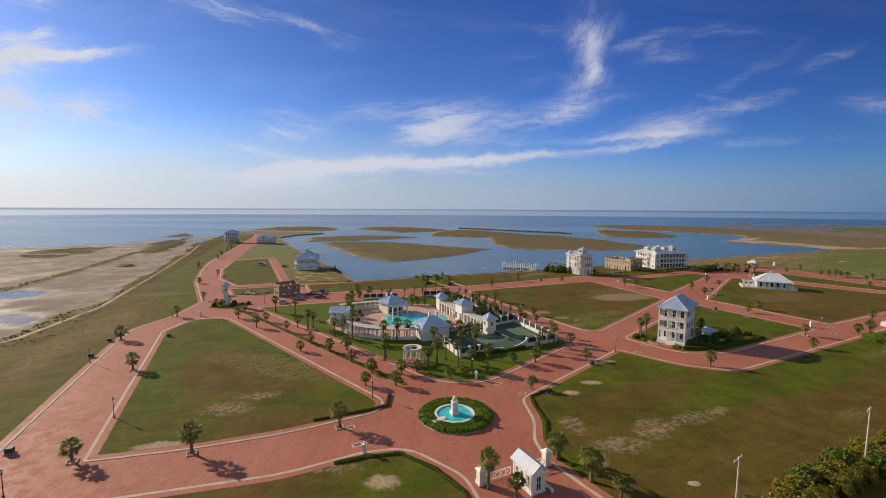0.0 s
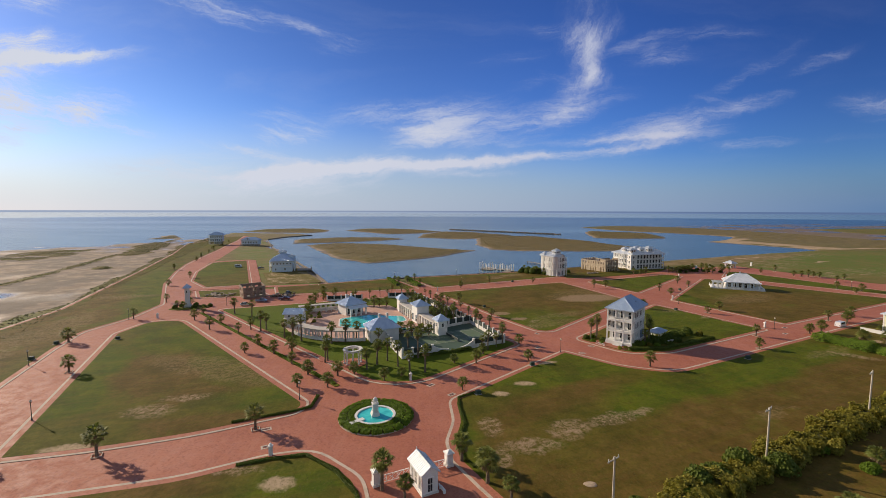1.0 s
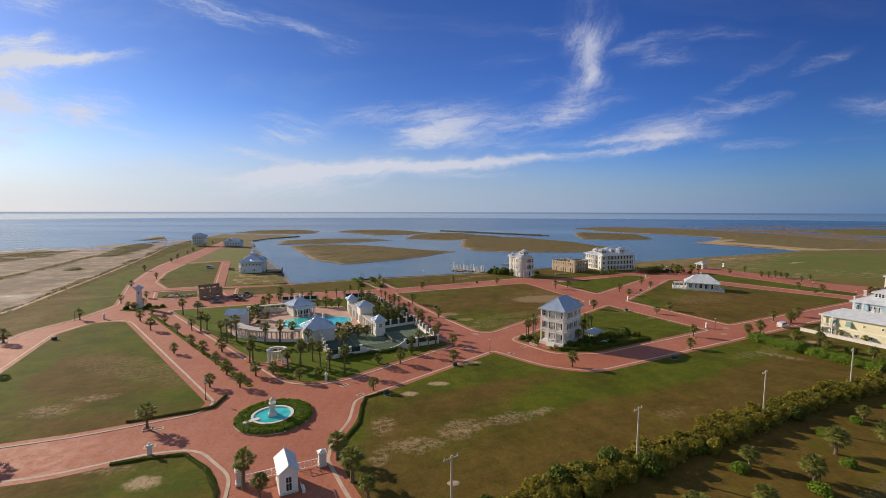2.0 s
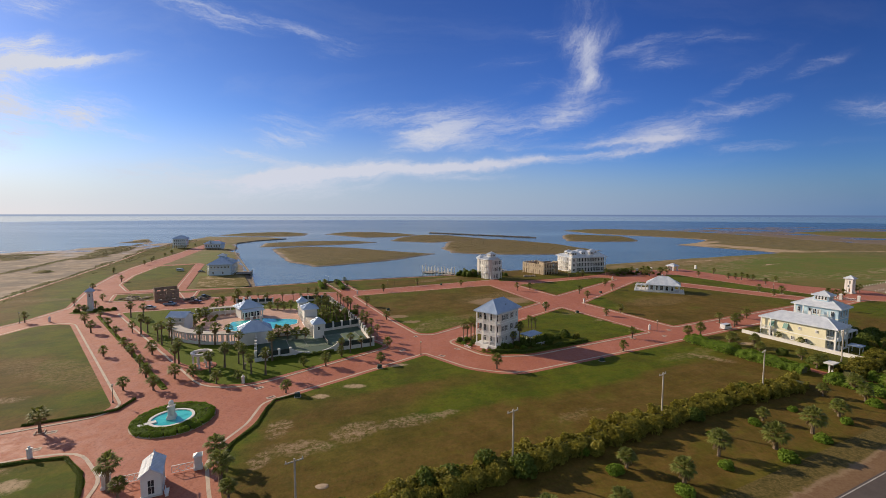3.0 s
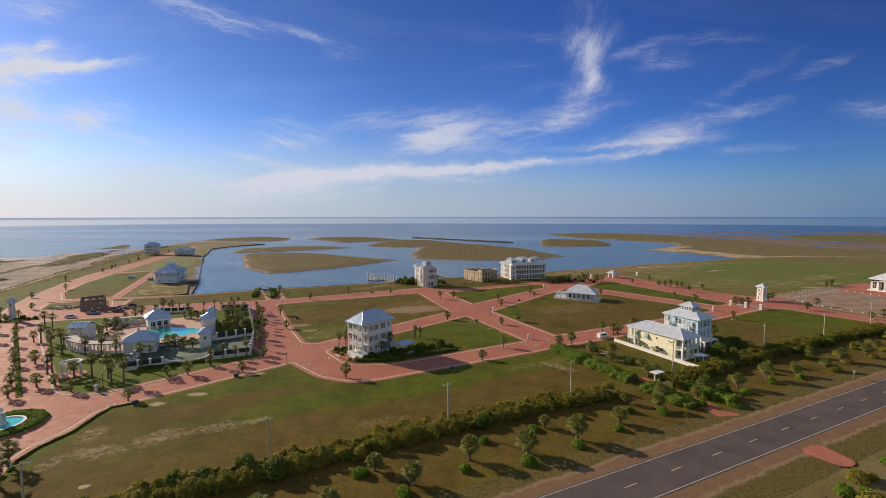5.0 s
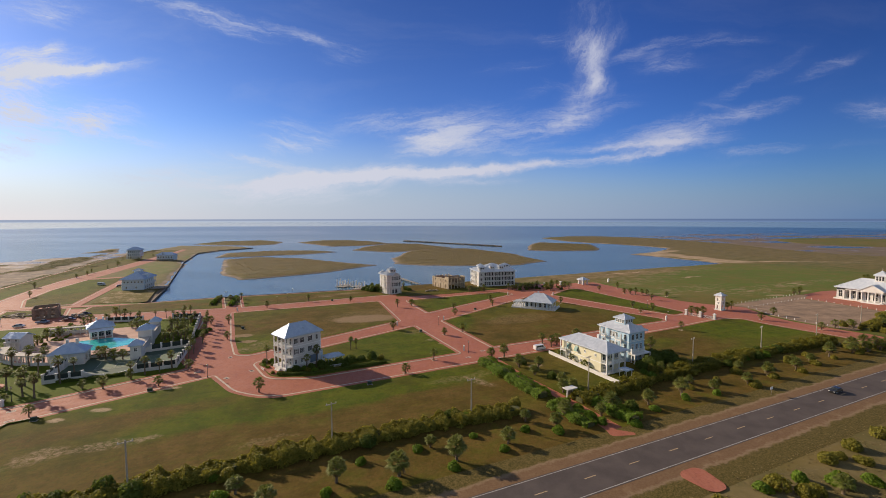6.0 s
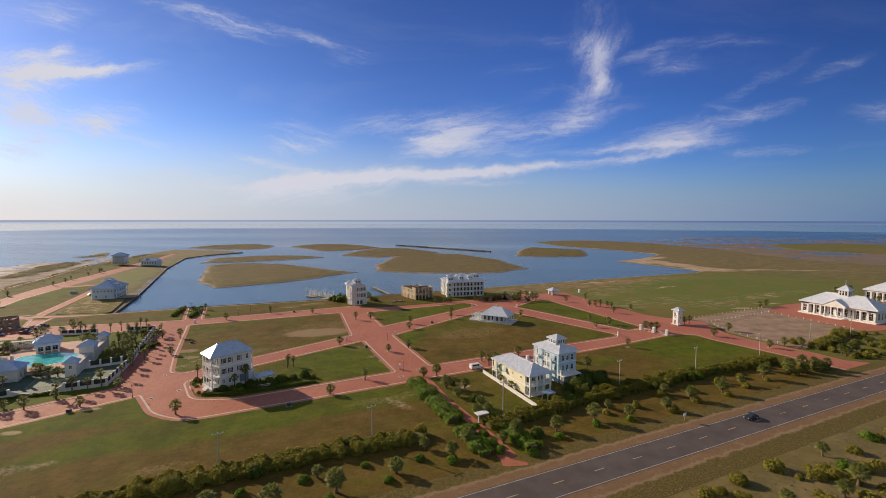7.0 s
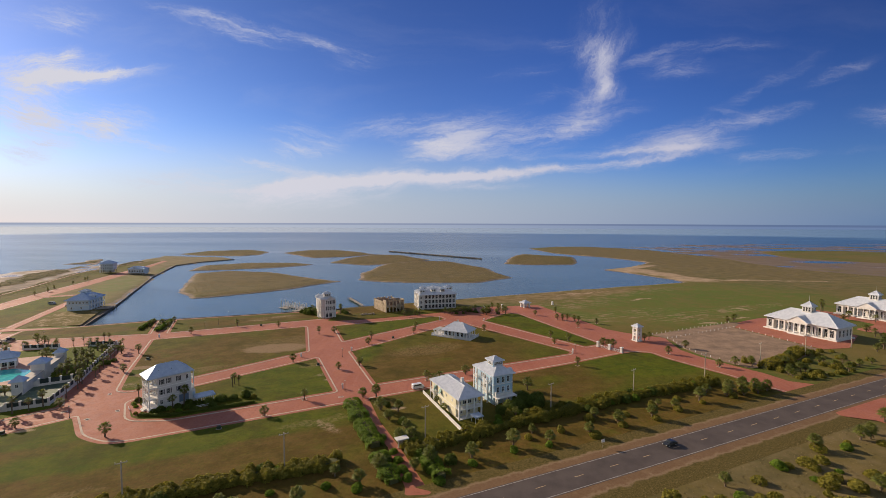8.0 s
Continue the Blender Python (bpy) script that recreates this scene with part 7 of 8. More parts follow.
def docks():
    d = thing("dock", 58, 324, 0, -33, "floating dock with grey decks and white mooring piles", "dock")
    for x0, x1, y0, y1 in ((-13, 14, -1.4, 1.4), (-12, -3, 2.6, 6.6), (0, 9, 2.4, 6.8), (-10, -1, -6.6, -2.6), (9, 14, -9, -1)):
        n = int((x1 - x0) / 0.9)
        for i in range(n):
            part_box(d, "plank", "grey_wood", x0 + (x1 - x0) * i / n, x0 + (x1 - x0) * (i + 0.9) / n, y0, y1, -0.7, -0.5)
    for i in range(10):
        for y in (-1.8, 1.8):
            bm = bmesh.new()
            tube(bm, (-13 + 2.9 * i, y, -2.6), (-13 + 2.9 * i, y, 3.0 if i % 3 else 4.2), 0.32)
            part("pile", bm, "white_paint", d)
    p = thing("pier", 100.4, 350, 0, 118.8, "long narrow grey wooden pier over the canal", "pier")
    for i in range(44):
        part_box(p, "plank", "grey_wood", -20 + 0.92 * i, -20 + 0.92 * i + 0.84, -1.3, 1.3, -0.2, -0.02)
    for i in range(8):
        for y in (-1.4, 1.4):
            bm = bmesh.new()
            tube(bm, (-19.6 + 5.6 * i, y, -2.8), (-19.6 + 5.6 * i, y, 0.4), 0.18)
            part("pile", bm, "wood", p)
    rng = random.Random(3)
    bm = bmesh.new()
    for i in range(420):
        u = (i + rng.random()) / 420
        r = rng.uniform(0.9, 2.1)
        bmesh.ops.create_icosphere(bm, subdivisions=1, radius=r, matrix=pose(36 + 194 * u + rng.uniform(-3, 3), 972 - 186 * u + rng.uniform(-3, 3), -0.9 + rng.uniform(-0.3, 0.5), rng.uniform(0, 90), rng.uniform(0, 90), 0) @ Matrix.Diagonal((1.4, 1, 0.7, 1)))
    tagged(part("breakwater", bm, "mud"), "dark rock breakwater line in the bay", "breakwater", kind="stuff")


docks()

# ---- where the palms stand ----
STREET = [(-80.9, 169.0), (-68.1, 155.9), (-43.5, 129.8), (-19.0, 104.3), (-53.0, 155.9), (-29.6, 131.4), (-10.8, 111.8), (-112.4, 201.6), (-140.1, 247.4), (-177.3, 313.4), (-143.4, 274.4), (-109.4, 214.9), (-190.0, 365.3), (-106.2, 170.7), (42.2, 123.7), (16.1, 202.0), (24.9, 202.0), (37.4, 175.7), (27.6, 240.9), (45.6, 260.1), (72.0, 260.2), (75.6, 119.0), (103.1, 243.0), (111.1, 246.7), (106.9, 191.5), (135.8, 234.4), (136.3, 223.2), (158.9, 258.6)]
STREET_EAST = [(158.9, 246.9), (130.9, 182.8), (139.2, 188.2), (127.1, 148.8), (118.1, 134.9), (240.9, 301.7), (257.2, 310.3), (253.5, 288.6), (256.5, 286.1), (259.0, 283.6), (264.5, 286.1), (266.6, 283.7), (261.2, 265.3), (276.4, 276.6), (201.2, 254.8), (238.4, 240.0), (238.0, 228.2), (247.4, 234.8), (171.6, 170.3), (291.6, 211.5), (305.5, 222.0), (240.2, 191.4), (305.4, 192.2)]
STREET_NEAR = [(-63.8, 71.3), (-44.7, 74.0), (-106.1, 140.2), (-83.5, 113.8), (-20.5, 83.5)]
MEDIAN = [(-83.6, 180.3), (-67.8, 163.8), (-55.1, 150.7), (-42.8, 137.7), (-34.4, 129.3), (-25.9, 120.4), (-18.9, 112.6), (-11.5, 104.3)]
SMALL = [(20.4, 121.3), (26.7, 121.3), (29.4, 129.3), (21.9, 102.6), (42.2, 139.6), (-100.2, 189.8), (-97.7, 189.8), (-97.5, 195.6), (-6.6, 113.0), (2.0, 108.3), (6.2, 111.4)]
TALL = [(-16.7, 121.7), (-16.4, 123.1), (-3.8, 116.3), (-1.5, 119.8), (1.0, 123.0), (8.1, 115.0), (12.3, 114.2), (9.8, 125.4), (-15.1, 140.9), (-19.3, 139.1), (-30.1, 142.2), (-12.0, 143.4), (4.5, 118.5), (-3.0, 131.7), (-35.1, 148.7), (-36.9, 145.4), (-32.7, 140.9), (-47.4, 155.9), (-48.8, 154.4), (-59.0, 170.7), (-69.9, 179.1)]
TALL_COURT = [(6.1, 135.0), (31.3, 133.3), (34.3, 136.1), (36.7, 139.0), (29.3, 129.5), (29.6, 162.1), (34.4, 155.9), (37.6, 147.3), (31.4, 161.3), (20.9, 174.3), (15.1, 177.2), (15.8, 182.1), (11.4, 187.4), (-3.7, 218.7), (2.5, 211.6), (-8.9, 221.6)]
DECK = [(2.2, 150.8), (6.1, 148.7), (9.5, 148.0), (12.3, 148.7), (-18.1, 195.2), (-13.7, 192.9), (-11.3, 194.0), (-8.2, 194.1), (-36.1, 166.3), (-37.7, 172.5), (-39.1, 180.1), (-39.2, 186.3), (-43.9, 198.7), (-42.5, 201.2), (-40.8, 208.9), (-36.9, 215.8), (-26.8, 211.6), (-43.4, 218.6)]
HOUSE = [(70.2, 146.6), (69, 148.6), (71.5, 149.6), (67.5, 144.4), (83.5, 139.2), (86, 141.8), (94, 160.5), (95.8, 162.0), (93.4, 163.2)]
CANAL = [(147.7, 293.5), (155.0, 297.9), (158.2, 298.0), (176.2, 302.7), (179.1, 302.7), (181.9, 302.7), (188.7, 305.1), (191.5, 307.5), (195.2, 309.9), (198.5, 312.3), (96.5, 316.4), (76.7, 311.3), (211.8, 322.5), (216.6, 325.2)]


# ---- planting ----
def leaf_cloud(points, normals, size, rng, droop=0.0):
    """Small leaf quads at points, each its own island; returns vertices and faces."""
    n = len(points)
    a = normals + rng.normal(0, 0.55, (n, 3))
    a /= np.linalg.norm(a, axis=1, keepdims=True)
    b = np.cross(a, rng.normal(0, 1, (n, 3)))
    b /= np.linalg.norm(b, axis=1, keepdims=True) + 1e-9
    c = np.cross(a, b)
    s = (size * rng.uniform(0.55, 1.25, n))[:, None]
    v = np.stack([points - b * s, points + c * s * 0.55, points + b * s, points - c * s * 0.55], 1)
    v[:, 2, 2] -= droop * s[:, 0]
    f = np.arange(4 * n).reshape(n, 4)
    return v.reshape(-1, 3), f


def raw_mesh(name, verts, faces, mat):
    me = bpy.data.meshes.new(name)
    me.from_pydata(np.asarray(verts).tolist(), [], [list(map(int, q)) for q in faces])
    me.materials.append(MATS[mat])
    return me


def frond(base, out, up, length, rng, blades=10):
    """One fan leaf: a stalk that bows over and a fan of narrow drooping blades."""
    verts, faces = [], []
    side = np.cross(out, (0, 0, 1.0))
    side /= np.linalg.norm(side) + 1e-9
    d = np.asarray(out) * math.cos(up) + np.array((0, 0, 1.0)) * math.sin(up)
    tip = np.asarray(base) + d * length * 0.48
    w = 0.035
    k = len(verts)
    verts += [base - side * w, base + side * w, tip + side * w * 0.7, tip - side * w * 0.7]
    faces.append((k, k + 1, k + 2, k + 3))
    for i in range(blades):
        t = (i / (blades - 1) - 0.5) * 2.7
        dirv = d * math.cos(t) + side * math.sin(t)
        L = length * 0.60 * (0.75 + 0.25 * math.cos(t)) * rng.uniform(0.85, 1.1)
        mid = tip + dirv * L * 0.55 + np.array((0, 0, 0.02))
        end = tip + dirv * L + np.array((0, 0, -0.28 * L))
        nrm = np.cross(dirv, np.cross(side, d))
        ww = np.cross(dirv, (0, 0, 1.0))
        ww = ww / (np.linalg.norm(ww) + 1e-9) * L * 0.11
        k = len(verts)
        verts += [tip, mid - ww, end, mid + ww]
        faces.append((k, k + 1, k + 2, k + 3))
    return verts, faces


def palm(trunk_h, crown, fronds, seed, girth=0.2, skirt=5):
    """Trunk and crown meshes of one kind of palm."""
    rng = np.random.RandomState(seed)
    bm = bmesh.new()
    lean = rng.uniform(-0.04, 0.04, 2) * trunk_h
    n, seg = 8, max(4, int(trunk_h / 0.7))
    rows = []
    for j in range(seg + 1):
        u = j / seg
        r = girth * (1.35 - 0.5 * u if u < 0.15 else 1.1 - 0.25 * u) * (1 + 0.10 * (j % 2)) + (0.10 if u > 0.9 else 0)
        rows.append([bm.verts.new((lean[0] * u * u + r * math.cos(6.2832 * i / n), lean[1] * u * u + r * math.sin(6.2832 * i / n), trunk_h * u)) for i in range(n)])
    for a, b in zip(rows, rows[1:]):
        for i in range(n):
            bm.faces.new((a[i - 1], a[i], b[i], b[i - 1]))
    bm.faces.new(rows[-1])
    trunk = mesh_of("trunk", bm, "palm_bark")
    base = np.array((lean[0], lean[1], trunk_h + 0.05))

    def crown_mesh(name, count, lo, hi, mat, scale=1.0, drop=0.0):
        V, F = [], []
        for i in range(count):
            az = 6.2832 * i * 0.618 + rng.uniform(-0.3, 0.3)
            up = lo + (hi - lo) * ((i + 0.5) / count) + rng.uniform(-0.12, 0.12)
            v, f = frond(base - np.array((0, 0, drop)), np.array((math.cos(az), math.sin(az), 0)), up, crown * scale * rng.uniform(0.85, 1.1), rng)
            o = len(V)
            V += v
            F += [tuple(q + o for q in face) for face in f]
        return raw_mesh(name, V, F, mat)

    green = crown_mesh("crown", fronds, -0.35, 1.35, "palm_leaf")
    dry = crown_mesh("dry_fronds", skirt, -1.1, -0.6, "dry_frond", 0.75, 0.15) if skirt else None
    return trunk, green, dry


KINDS = {
    "street": [palm(2.4, 1.9, 26, 1, 0.2), palm(2.8, 1.8, 24, 2, 0.19), palm(2.1, 1.9, 25, 3, 0.2)],
    "tall": [palm(5.6, 1.8, 24, 4, 0.22, 9), palm(6.3, 1.7, 22, 5, 0.2, 8), palm(4.8, 1.8, 24, 6, 0.22, 9)],
    "small": [palm(1.4, 1.5, 24, 7, 0.15, 3), palm(1.9, 1.5, 26, 8, 0.14, 3)],
    "verge": [palm(1.7, 1.5, 30, 9, 0.18, 6), palm(2.1, 1.6, 34, 10, 0.18, 6)],
    "gate": [palm(4.2, 2.0, 28, 11, 0.26, 8), palm(3.4, 2.1, 28, 12, 0.26, 8)],
}
WORDS = {
    "street": ("short fan palm with a round green crown beside the red street", "street palms"),
    "tall": ("tall slim fan palm with a dry leaf skirt on the lawn", "garden palms"),
    "small": ("young low fan palm with a small green crown", "young palms"),
    "verge": ("stocky fan palm with brown leaf bases on the roadside verge", "verge palms"),
    "gate": ("sturdy fan palm with a wide crown beside the entrance gate", "gate palms"),
}
count = 0


def plant(kind, places, z=0.12, size=1.0):
    global count
    for x, y in places:
        trunk, green, dry = KINDS[kind][count % len(KINDS[kind])]
        rng = random.Random(count * 7 + 1)
        count += 1
        ob = thing("palm_tree", x, y, z, rng.uniform(0, 360), WORDS[kind][0], "palm tree", WORDS[kind][1])
        s = size * rng.uniform(0.86, 1.14)
        ob.scale = (s, s, s * rng.uniform(0.92, 1.1))
        part("trunk", trunk, "palm_bark", ob)
        part("crown", green, "palm_leaf", ob)
        if dry:
            part("dry_fronds", dry, "dry_frond", ob, "hanging dry brown leaves")


plant("street", STREET + STREET_EAST)
plant("street", STREET_NEAR, size=1.12)
plant("street", MEDIAN, size=0.95)
plant("small", SMALL, size=1.15)
plant("tall", TALL)
plant("tall", TALL_COURT, size=0.8)
plant("small", DECK, size=1.5)
plant("tall", HOUSE[:4], size=0.92)
plant("tall", HOUSE[4:6], size=0.95)
plant("tall", HOUSE[6:], size=0.7)
plant("street", CANAL, size=1.15)
plant("gate", [(20.3, 72.6), (7.4, 64.6), (24.2, 66.4)])
plant("gate", [(11.2, 61.6), (27.4, 62.4)], size=0.7)
plant("street", [(-4, 262), (-9, 257), (0, 268), (-12, 266), (4, 256)], size=1.0)
plant("street", [(174, 165), (177, 168), (205, 172), (212, 161), (188, 178)], size=1.25)
plant("street", [(-197, 385), (-215, 432), (-232, 470), (-246, 520), (-222, 455), (-265, 575), (-232, 565), (-205, 400)], size=1.0)
plant("street", [(366, 285), (372, 288), (375, 291), (314.6, 195.5), (290.2, 236.5), (293.5, 238), (262.6, 223), (264.8, 221), (266.5, 219), (452, 296), (459, 300), (466, 288), (476, 279), (486, 268), (430, 250), (436, 262), (424, 238), (410, 224), (402, 219)], size=1.2)
plant("tall", [(446, 317), (452, 313), (449, 323), (457, 321)], size=1.25)


def lumpy(shape, n, rng, bumps=14):
    """Points and normals on an uneven rounded body of half sizes (a, b, c)."""
    d = rng.normal(0, 1, (n, 3))
    d[:, 2] = np.abs(d[:, 2]) * 1.0 - 0.25
    d /= np.linalg.norm(d, axis=1, keepdims=True)
    k = rng.normal(0, 1, (bumps, 3))
    k /= np.linalg.norm(k, axis=1, keepdims=True)
    amp = rng.uniform(0.06, 0.22, bumps)
    r = 0.82 + (np.exp(-(1 - d @ k.T) * 9) * amp).sum(1)
    r *= rng.uniform(0.72, 1.04, n)
    p = d * r[:, None] * np.asarray(shape)
    p[:, 2] = np.maximum(p[:, 2], -0.1 * shape[2]) + shape[2] * 0.25
    return p, d


def bush_mesh(shape, n, leaf, mat, seed):
    rng = np.random.RandomState(seed)
    p, d = lumpy(shape, n, rng)
    v, f = leaf_cloud(p, d, leaf, rng, 0.2)
    return raw_mesh("foliage", v, f, mat)


BUSHES = {
    "green": [bush_mesh((1.3, 1.3, 1.25), 900, 0.20, "bush_leaf", s) for s in (1, 2, 3)],
    "olive": [bush_mesh((1.6, 1.5, 1.4), 900, 0.22, "olive_leaf", s) for s in (4, 5, 6)],
    "dark": [bush_mesh((1.8, 1.7, 1.7), 1000, 0.24, "hedge_leaf", s) for s in (7, 8, 9)],
}
BUSH_WORDS = {"green": "rounded bright green shrub on the grass", "olive": "loose olive-brown shrub with dry leaves", "dark": "dense dark green shrub"}
bushes = 0


def bush(kind, x, y, size=1.0, z=0.1, tall=1.0):
    global bushes
    rng = random.Random(bushes + 50)
    me = BUSHES[kind][bushes % 3]
    bushes += 1
    ob = new("shrub", me)
    ob.matrix_basis = pose(x, y, z, 0, 0, rng.uniform(0, 360)) @ Matrix.Diagonal((size * rng.uniform(0.85, 1.15), size * rng.uniform(0.85, 1.15), size * tall * rng.uniform(0.85, 1.15), 1))
    tagged(ob, BUSH_WORDS[kind], "shrub", BUSH_WORDS[kind].split()[1] + " shrubs")


def hedge(name, pts, width, height, mat, leaf, per_m, label, seed, ragged=0.25, z=0.1):
    """A run of dense leaves along a line, over a darker core."""
    rng = np.random.RandomState(seed)
    V, F = [], []
    core = bmesh.new()
    for (x0, y0), (x1, y1) in zip(pts, pts[1:]):
        L = math.hypot(x1 - x0, y1 - y0)
        ux, uy = (x1 - x0) / L, (y1 - y0) / L
        n = int(L * per_m)
        s = rng.uniform(0, L, n)
        t = rng.uniform(0, math.pi, n)
        lump = 1 + ragged * value_noise(s + x0 * 3, np.full(n, y0), 2.2, seed + 1) + ragged * 0.6 * value_noise(s + x0, t * 2 + y0, 0.9, seed + 2)
        depth = rng.uniform(0.80, 1.03, n)
        ct, st = np.cos(t), np.sin(t)
        ct, st = np.sign(ct) * np.abs(ct) ** 0.6, st ** 0.6
        off, hgt = ct * width / 2 * lump * depth, st * height * lump * depth
        p = np.stack([x0 + ux * s - uy * off, y0 + uy * s + ux * off, z + hgt], 1)
        nm = np.stack([-uy * ct, ux * ct, st + 0.2], 1)
        v, f = leaf_cloud(p, nm, leaf, rng, 0.2)
        F.append(f + sum(len(q) for q in V))
        V.append(v)
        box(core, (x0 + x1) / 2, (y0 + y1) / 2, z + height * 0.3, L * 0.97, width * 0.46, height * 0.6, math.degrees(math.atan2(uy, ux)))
    ob = part(name, raw_mesh(name, np.concatenate(V), np.concatenate(F), mat), mat)
    tagged(ob, label, "hedge")
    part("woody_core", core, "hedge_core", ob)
    return ob


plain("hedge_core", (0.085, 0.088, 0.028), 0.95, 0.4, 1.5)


def along(u, v):
    p = HWY @ Vector((u, v, 0))
    return p.x, p.y


# hedgerow beside the highway
hedge("hedge", [along(u, v) for u, v in ((-176, 30.5), (-150, 31.8), (-112, 33), (-75, 33), (-48, 30.5))], 5.4, 2.5, "olive_leaf", 0.27, 520, "long untrimmed olive-green hedgerow beside the highway", 11, 0.38)
hedge("hedge", [along(u, v) for u, v in ((-30, 28.5), (6, 31.5), (57, 33), (90, 31), (106, 30))], 5.4, 2.5, "olive_leaf", 0.27, 520, "long untrimmed olive-green hedgerow beside the highway", 12, 0.38)
hedge("hedge", [(145.5, 146), (153.2, 129), (160, 115)], 5.8, 2.4, "bush_leaf", 0.22, 420, "bright green dense hedge beside the brick path", 13, 0.25)
hedge("hedge", [(161.5, 110), (168, 97.5)], 5.0, 2.0, "bush_leaf", 0.22, 420, "bright green dense hedge beside the brick path", 14, 0.3)
hedge("hedge", [(174, 111), (180, 100)], 5.0, 2.2, "bush_leaf", 0.22, 420, "bright green dense hedge beside the brick path", 15, 0.3)
# clipped edging hedges
hedge("hedge", [(-12.4, 99), (-12.3, 93.2), (-16, 90.8), (-26.5, 86)], 0.7, 0.4, "hedge_leaf", 0.13, 420, "low clipped hedge along the kerb", 16, 0.2)
hedge("hedge", [(25.5, 101.6), (20.8, 98.2), (20.7, 93.6), (21.6, 86), (20.0, 79), (20.4, 74), (22.4, 70.6)], 0.6, 0.35, "hedge_leaf", 0.14, 360, "low clipped hedge along the kerb", 17, 0.2)
hedge("hedge", [(-18.5, 71.0), (-13.8, 72.8), (-7.5, 74.2), (-1, 69.5), (3.6, 63.5), (5.5, 57)], 0.8, 0.4, "hedge_leaf", 0.14, 420, "low clipped hedge along the kerb", 18, 0.2)
hedge("hedge", [(-84.6, 180.8), (-10.2, 106.1)], 0.8, 0.3, "bush_leaf", 0.14, 200, "low planting along the boulevard median", 19, 0.3)
hedge("hedge", [(2.9 + 6.15 * math.cos(2 * math.pi * i / 20), 88.9 + 6.15 * math.sin(2 * math.pi * i / 20)) for i in range(21)], 3.5, 0.8, "bush_leaf", 0.16, 760, "green clipped hedge ring round the fountain", 20, 0.12)
hedge("hedge", [(8.5, 125.5), (20, 130.8), (26, 133.6)], 1.3, 0.9, "hedge_leaf", 0.14, 420, "clipped hedge before the tennis court wall", 21, 0.25)
hedge("hedge", [(75.5, 133.2), (86.5, 133.6), (92, 136.5), (102, 141.6), (110, 145.6)], 1.4, 0.9, "hedge_leaf", 0.14, 420, "low garden hedge round the white house", 22, 0.25)
hedge("hedge", [(-17, 272), (-8.5, 248)], 2.4, 1.6, "bush_leaf", 0.2, 320, "green hedge beside the canal path", 23, 0.3)
hedge("hedge", [(-5.5, 273), (4, 245)], 2.4, 1.6, "bush_leaf", 0.2, 320, "green hedge beside the canal path", 24, 0.3)
hedge("hedge", [along(u, v) for u, v in ((144, 33), (168, 36), (192, 42))], 5.5, 2.6, "olive_leaf", 0.28, 260, "olive hedgerow beside the gravel square", 25, 0.35)

rng = random.Random(77)
# rounded crowns that stand up out of the hedgerow
for i in range(46):
    u = rng.uniform(-172, 106)
    if -47 < u < -31:
        continue
    bush("green" if i % 3 == 0 else ("dark" if i % 3 == 1 else "olive"), *along(u, 31.8 + rng.uniform(-2.6, 2.2)), rng.uniform(0.95, 1.5), 0.5)
rng = random.Random(21)
# roadside verge: palms and round shrubs in a loose row
for i, u in enumerate((-150, -138, -127, -112, -99, -87, -74, -60, -45, -13, 1, 13, 27, 41, 55, 69, 83, 97)):
    v = 16.5 + rng.uniform(-1.5, 2.5) + (2.5 if u > 60 else 0)
    plant("verge", [along(u, v + 1.2)], size=rng.uniform(1.2, 1.55))
    if u < 20:
        bush("green", *along(u + rng.uniform(-2.6, -1.0), v - 1.4 + rng.uniform(-0.8, 0.6)), rng.uniform(0.85, 1.25))
    else:
        bush("olive", *along(u + rng.uniform(-2, 2), v - 0.6), rng.uniform(0.8, 1.2))
for i, u in enumerate((-144, -120, -93, -80, -66, -53, -8, 8, 20, 34, 48, 62, 76, 90, 104)):
    bush("green" if u < -40 else "olive", *along(u, 22.5 + rng.uniform(-1.5, 2)), rng.uniform(0.8, 1.2))
    if i % 2:
        plant("verge", [along(u + 3, 24 + rng.uniform(-1, 2))], size=rng.uniform(0.9, 1.2))
for u, v in ((104, 17), (108, 20), (111, 16), (114, 19), (117, 16), (101, 21)):
    plant("verge", [along(u, v)], size=rng.uniform(1.2, 1.6))
    bush("olive", *along(u + 1.5, v + 1.5), rng.uniform(0.9, 1.3))
# the path to the highway
for x, y in ((148.5, 151.8), (153.4, 152.6), (157, 141), (163.5, 139.5), (161, 133.5), (168, 126), (170, 121), (166.5, 119), (172.5, 104), (176.5, 107.5), (163, 104)):
    plant("verge", [(x, y)], size=rng.uniform(1.1, 1.5))
for x, y, s in ((166, 131, 1.0), (169, 123, 1.2), (171, 117, 1.2), (164, 108, 1.1), (177, 104, 1.2), (182, 108, 1.1), (159, 144, 0.8), (172.5, 113, 1.0)):
    bush("dark", x, y, s)
for x, y, s in ((167.5, 108, 1.1), (169.5, 103.5, 1.2), (171, 99.5, 1.1), (165.5, 112.5, 1.0), (174.8, 108.5, 1.2), (177.4, 103.2, 1.3), (179.4, 98.8, 1.2), (170.6, 114.5, 1.0), (161.4, 120.5, 1.0), (168.2, 119.4, 1.0)):
    bush("green", x, y, s)
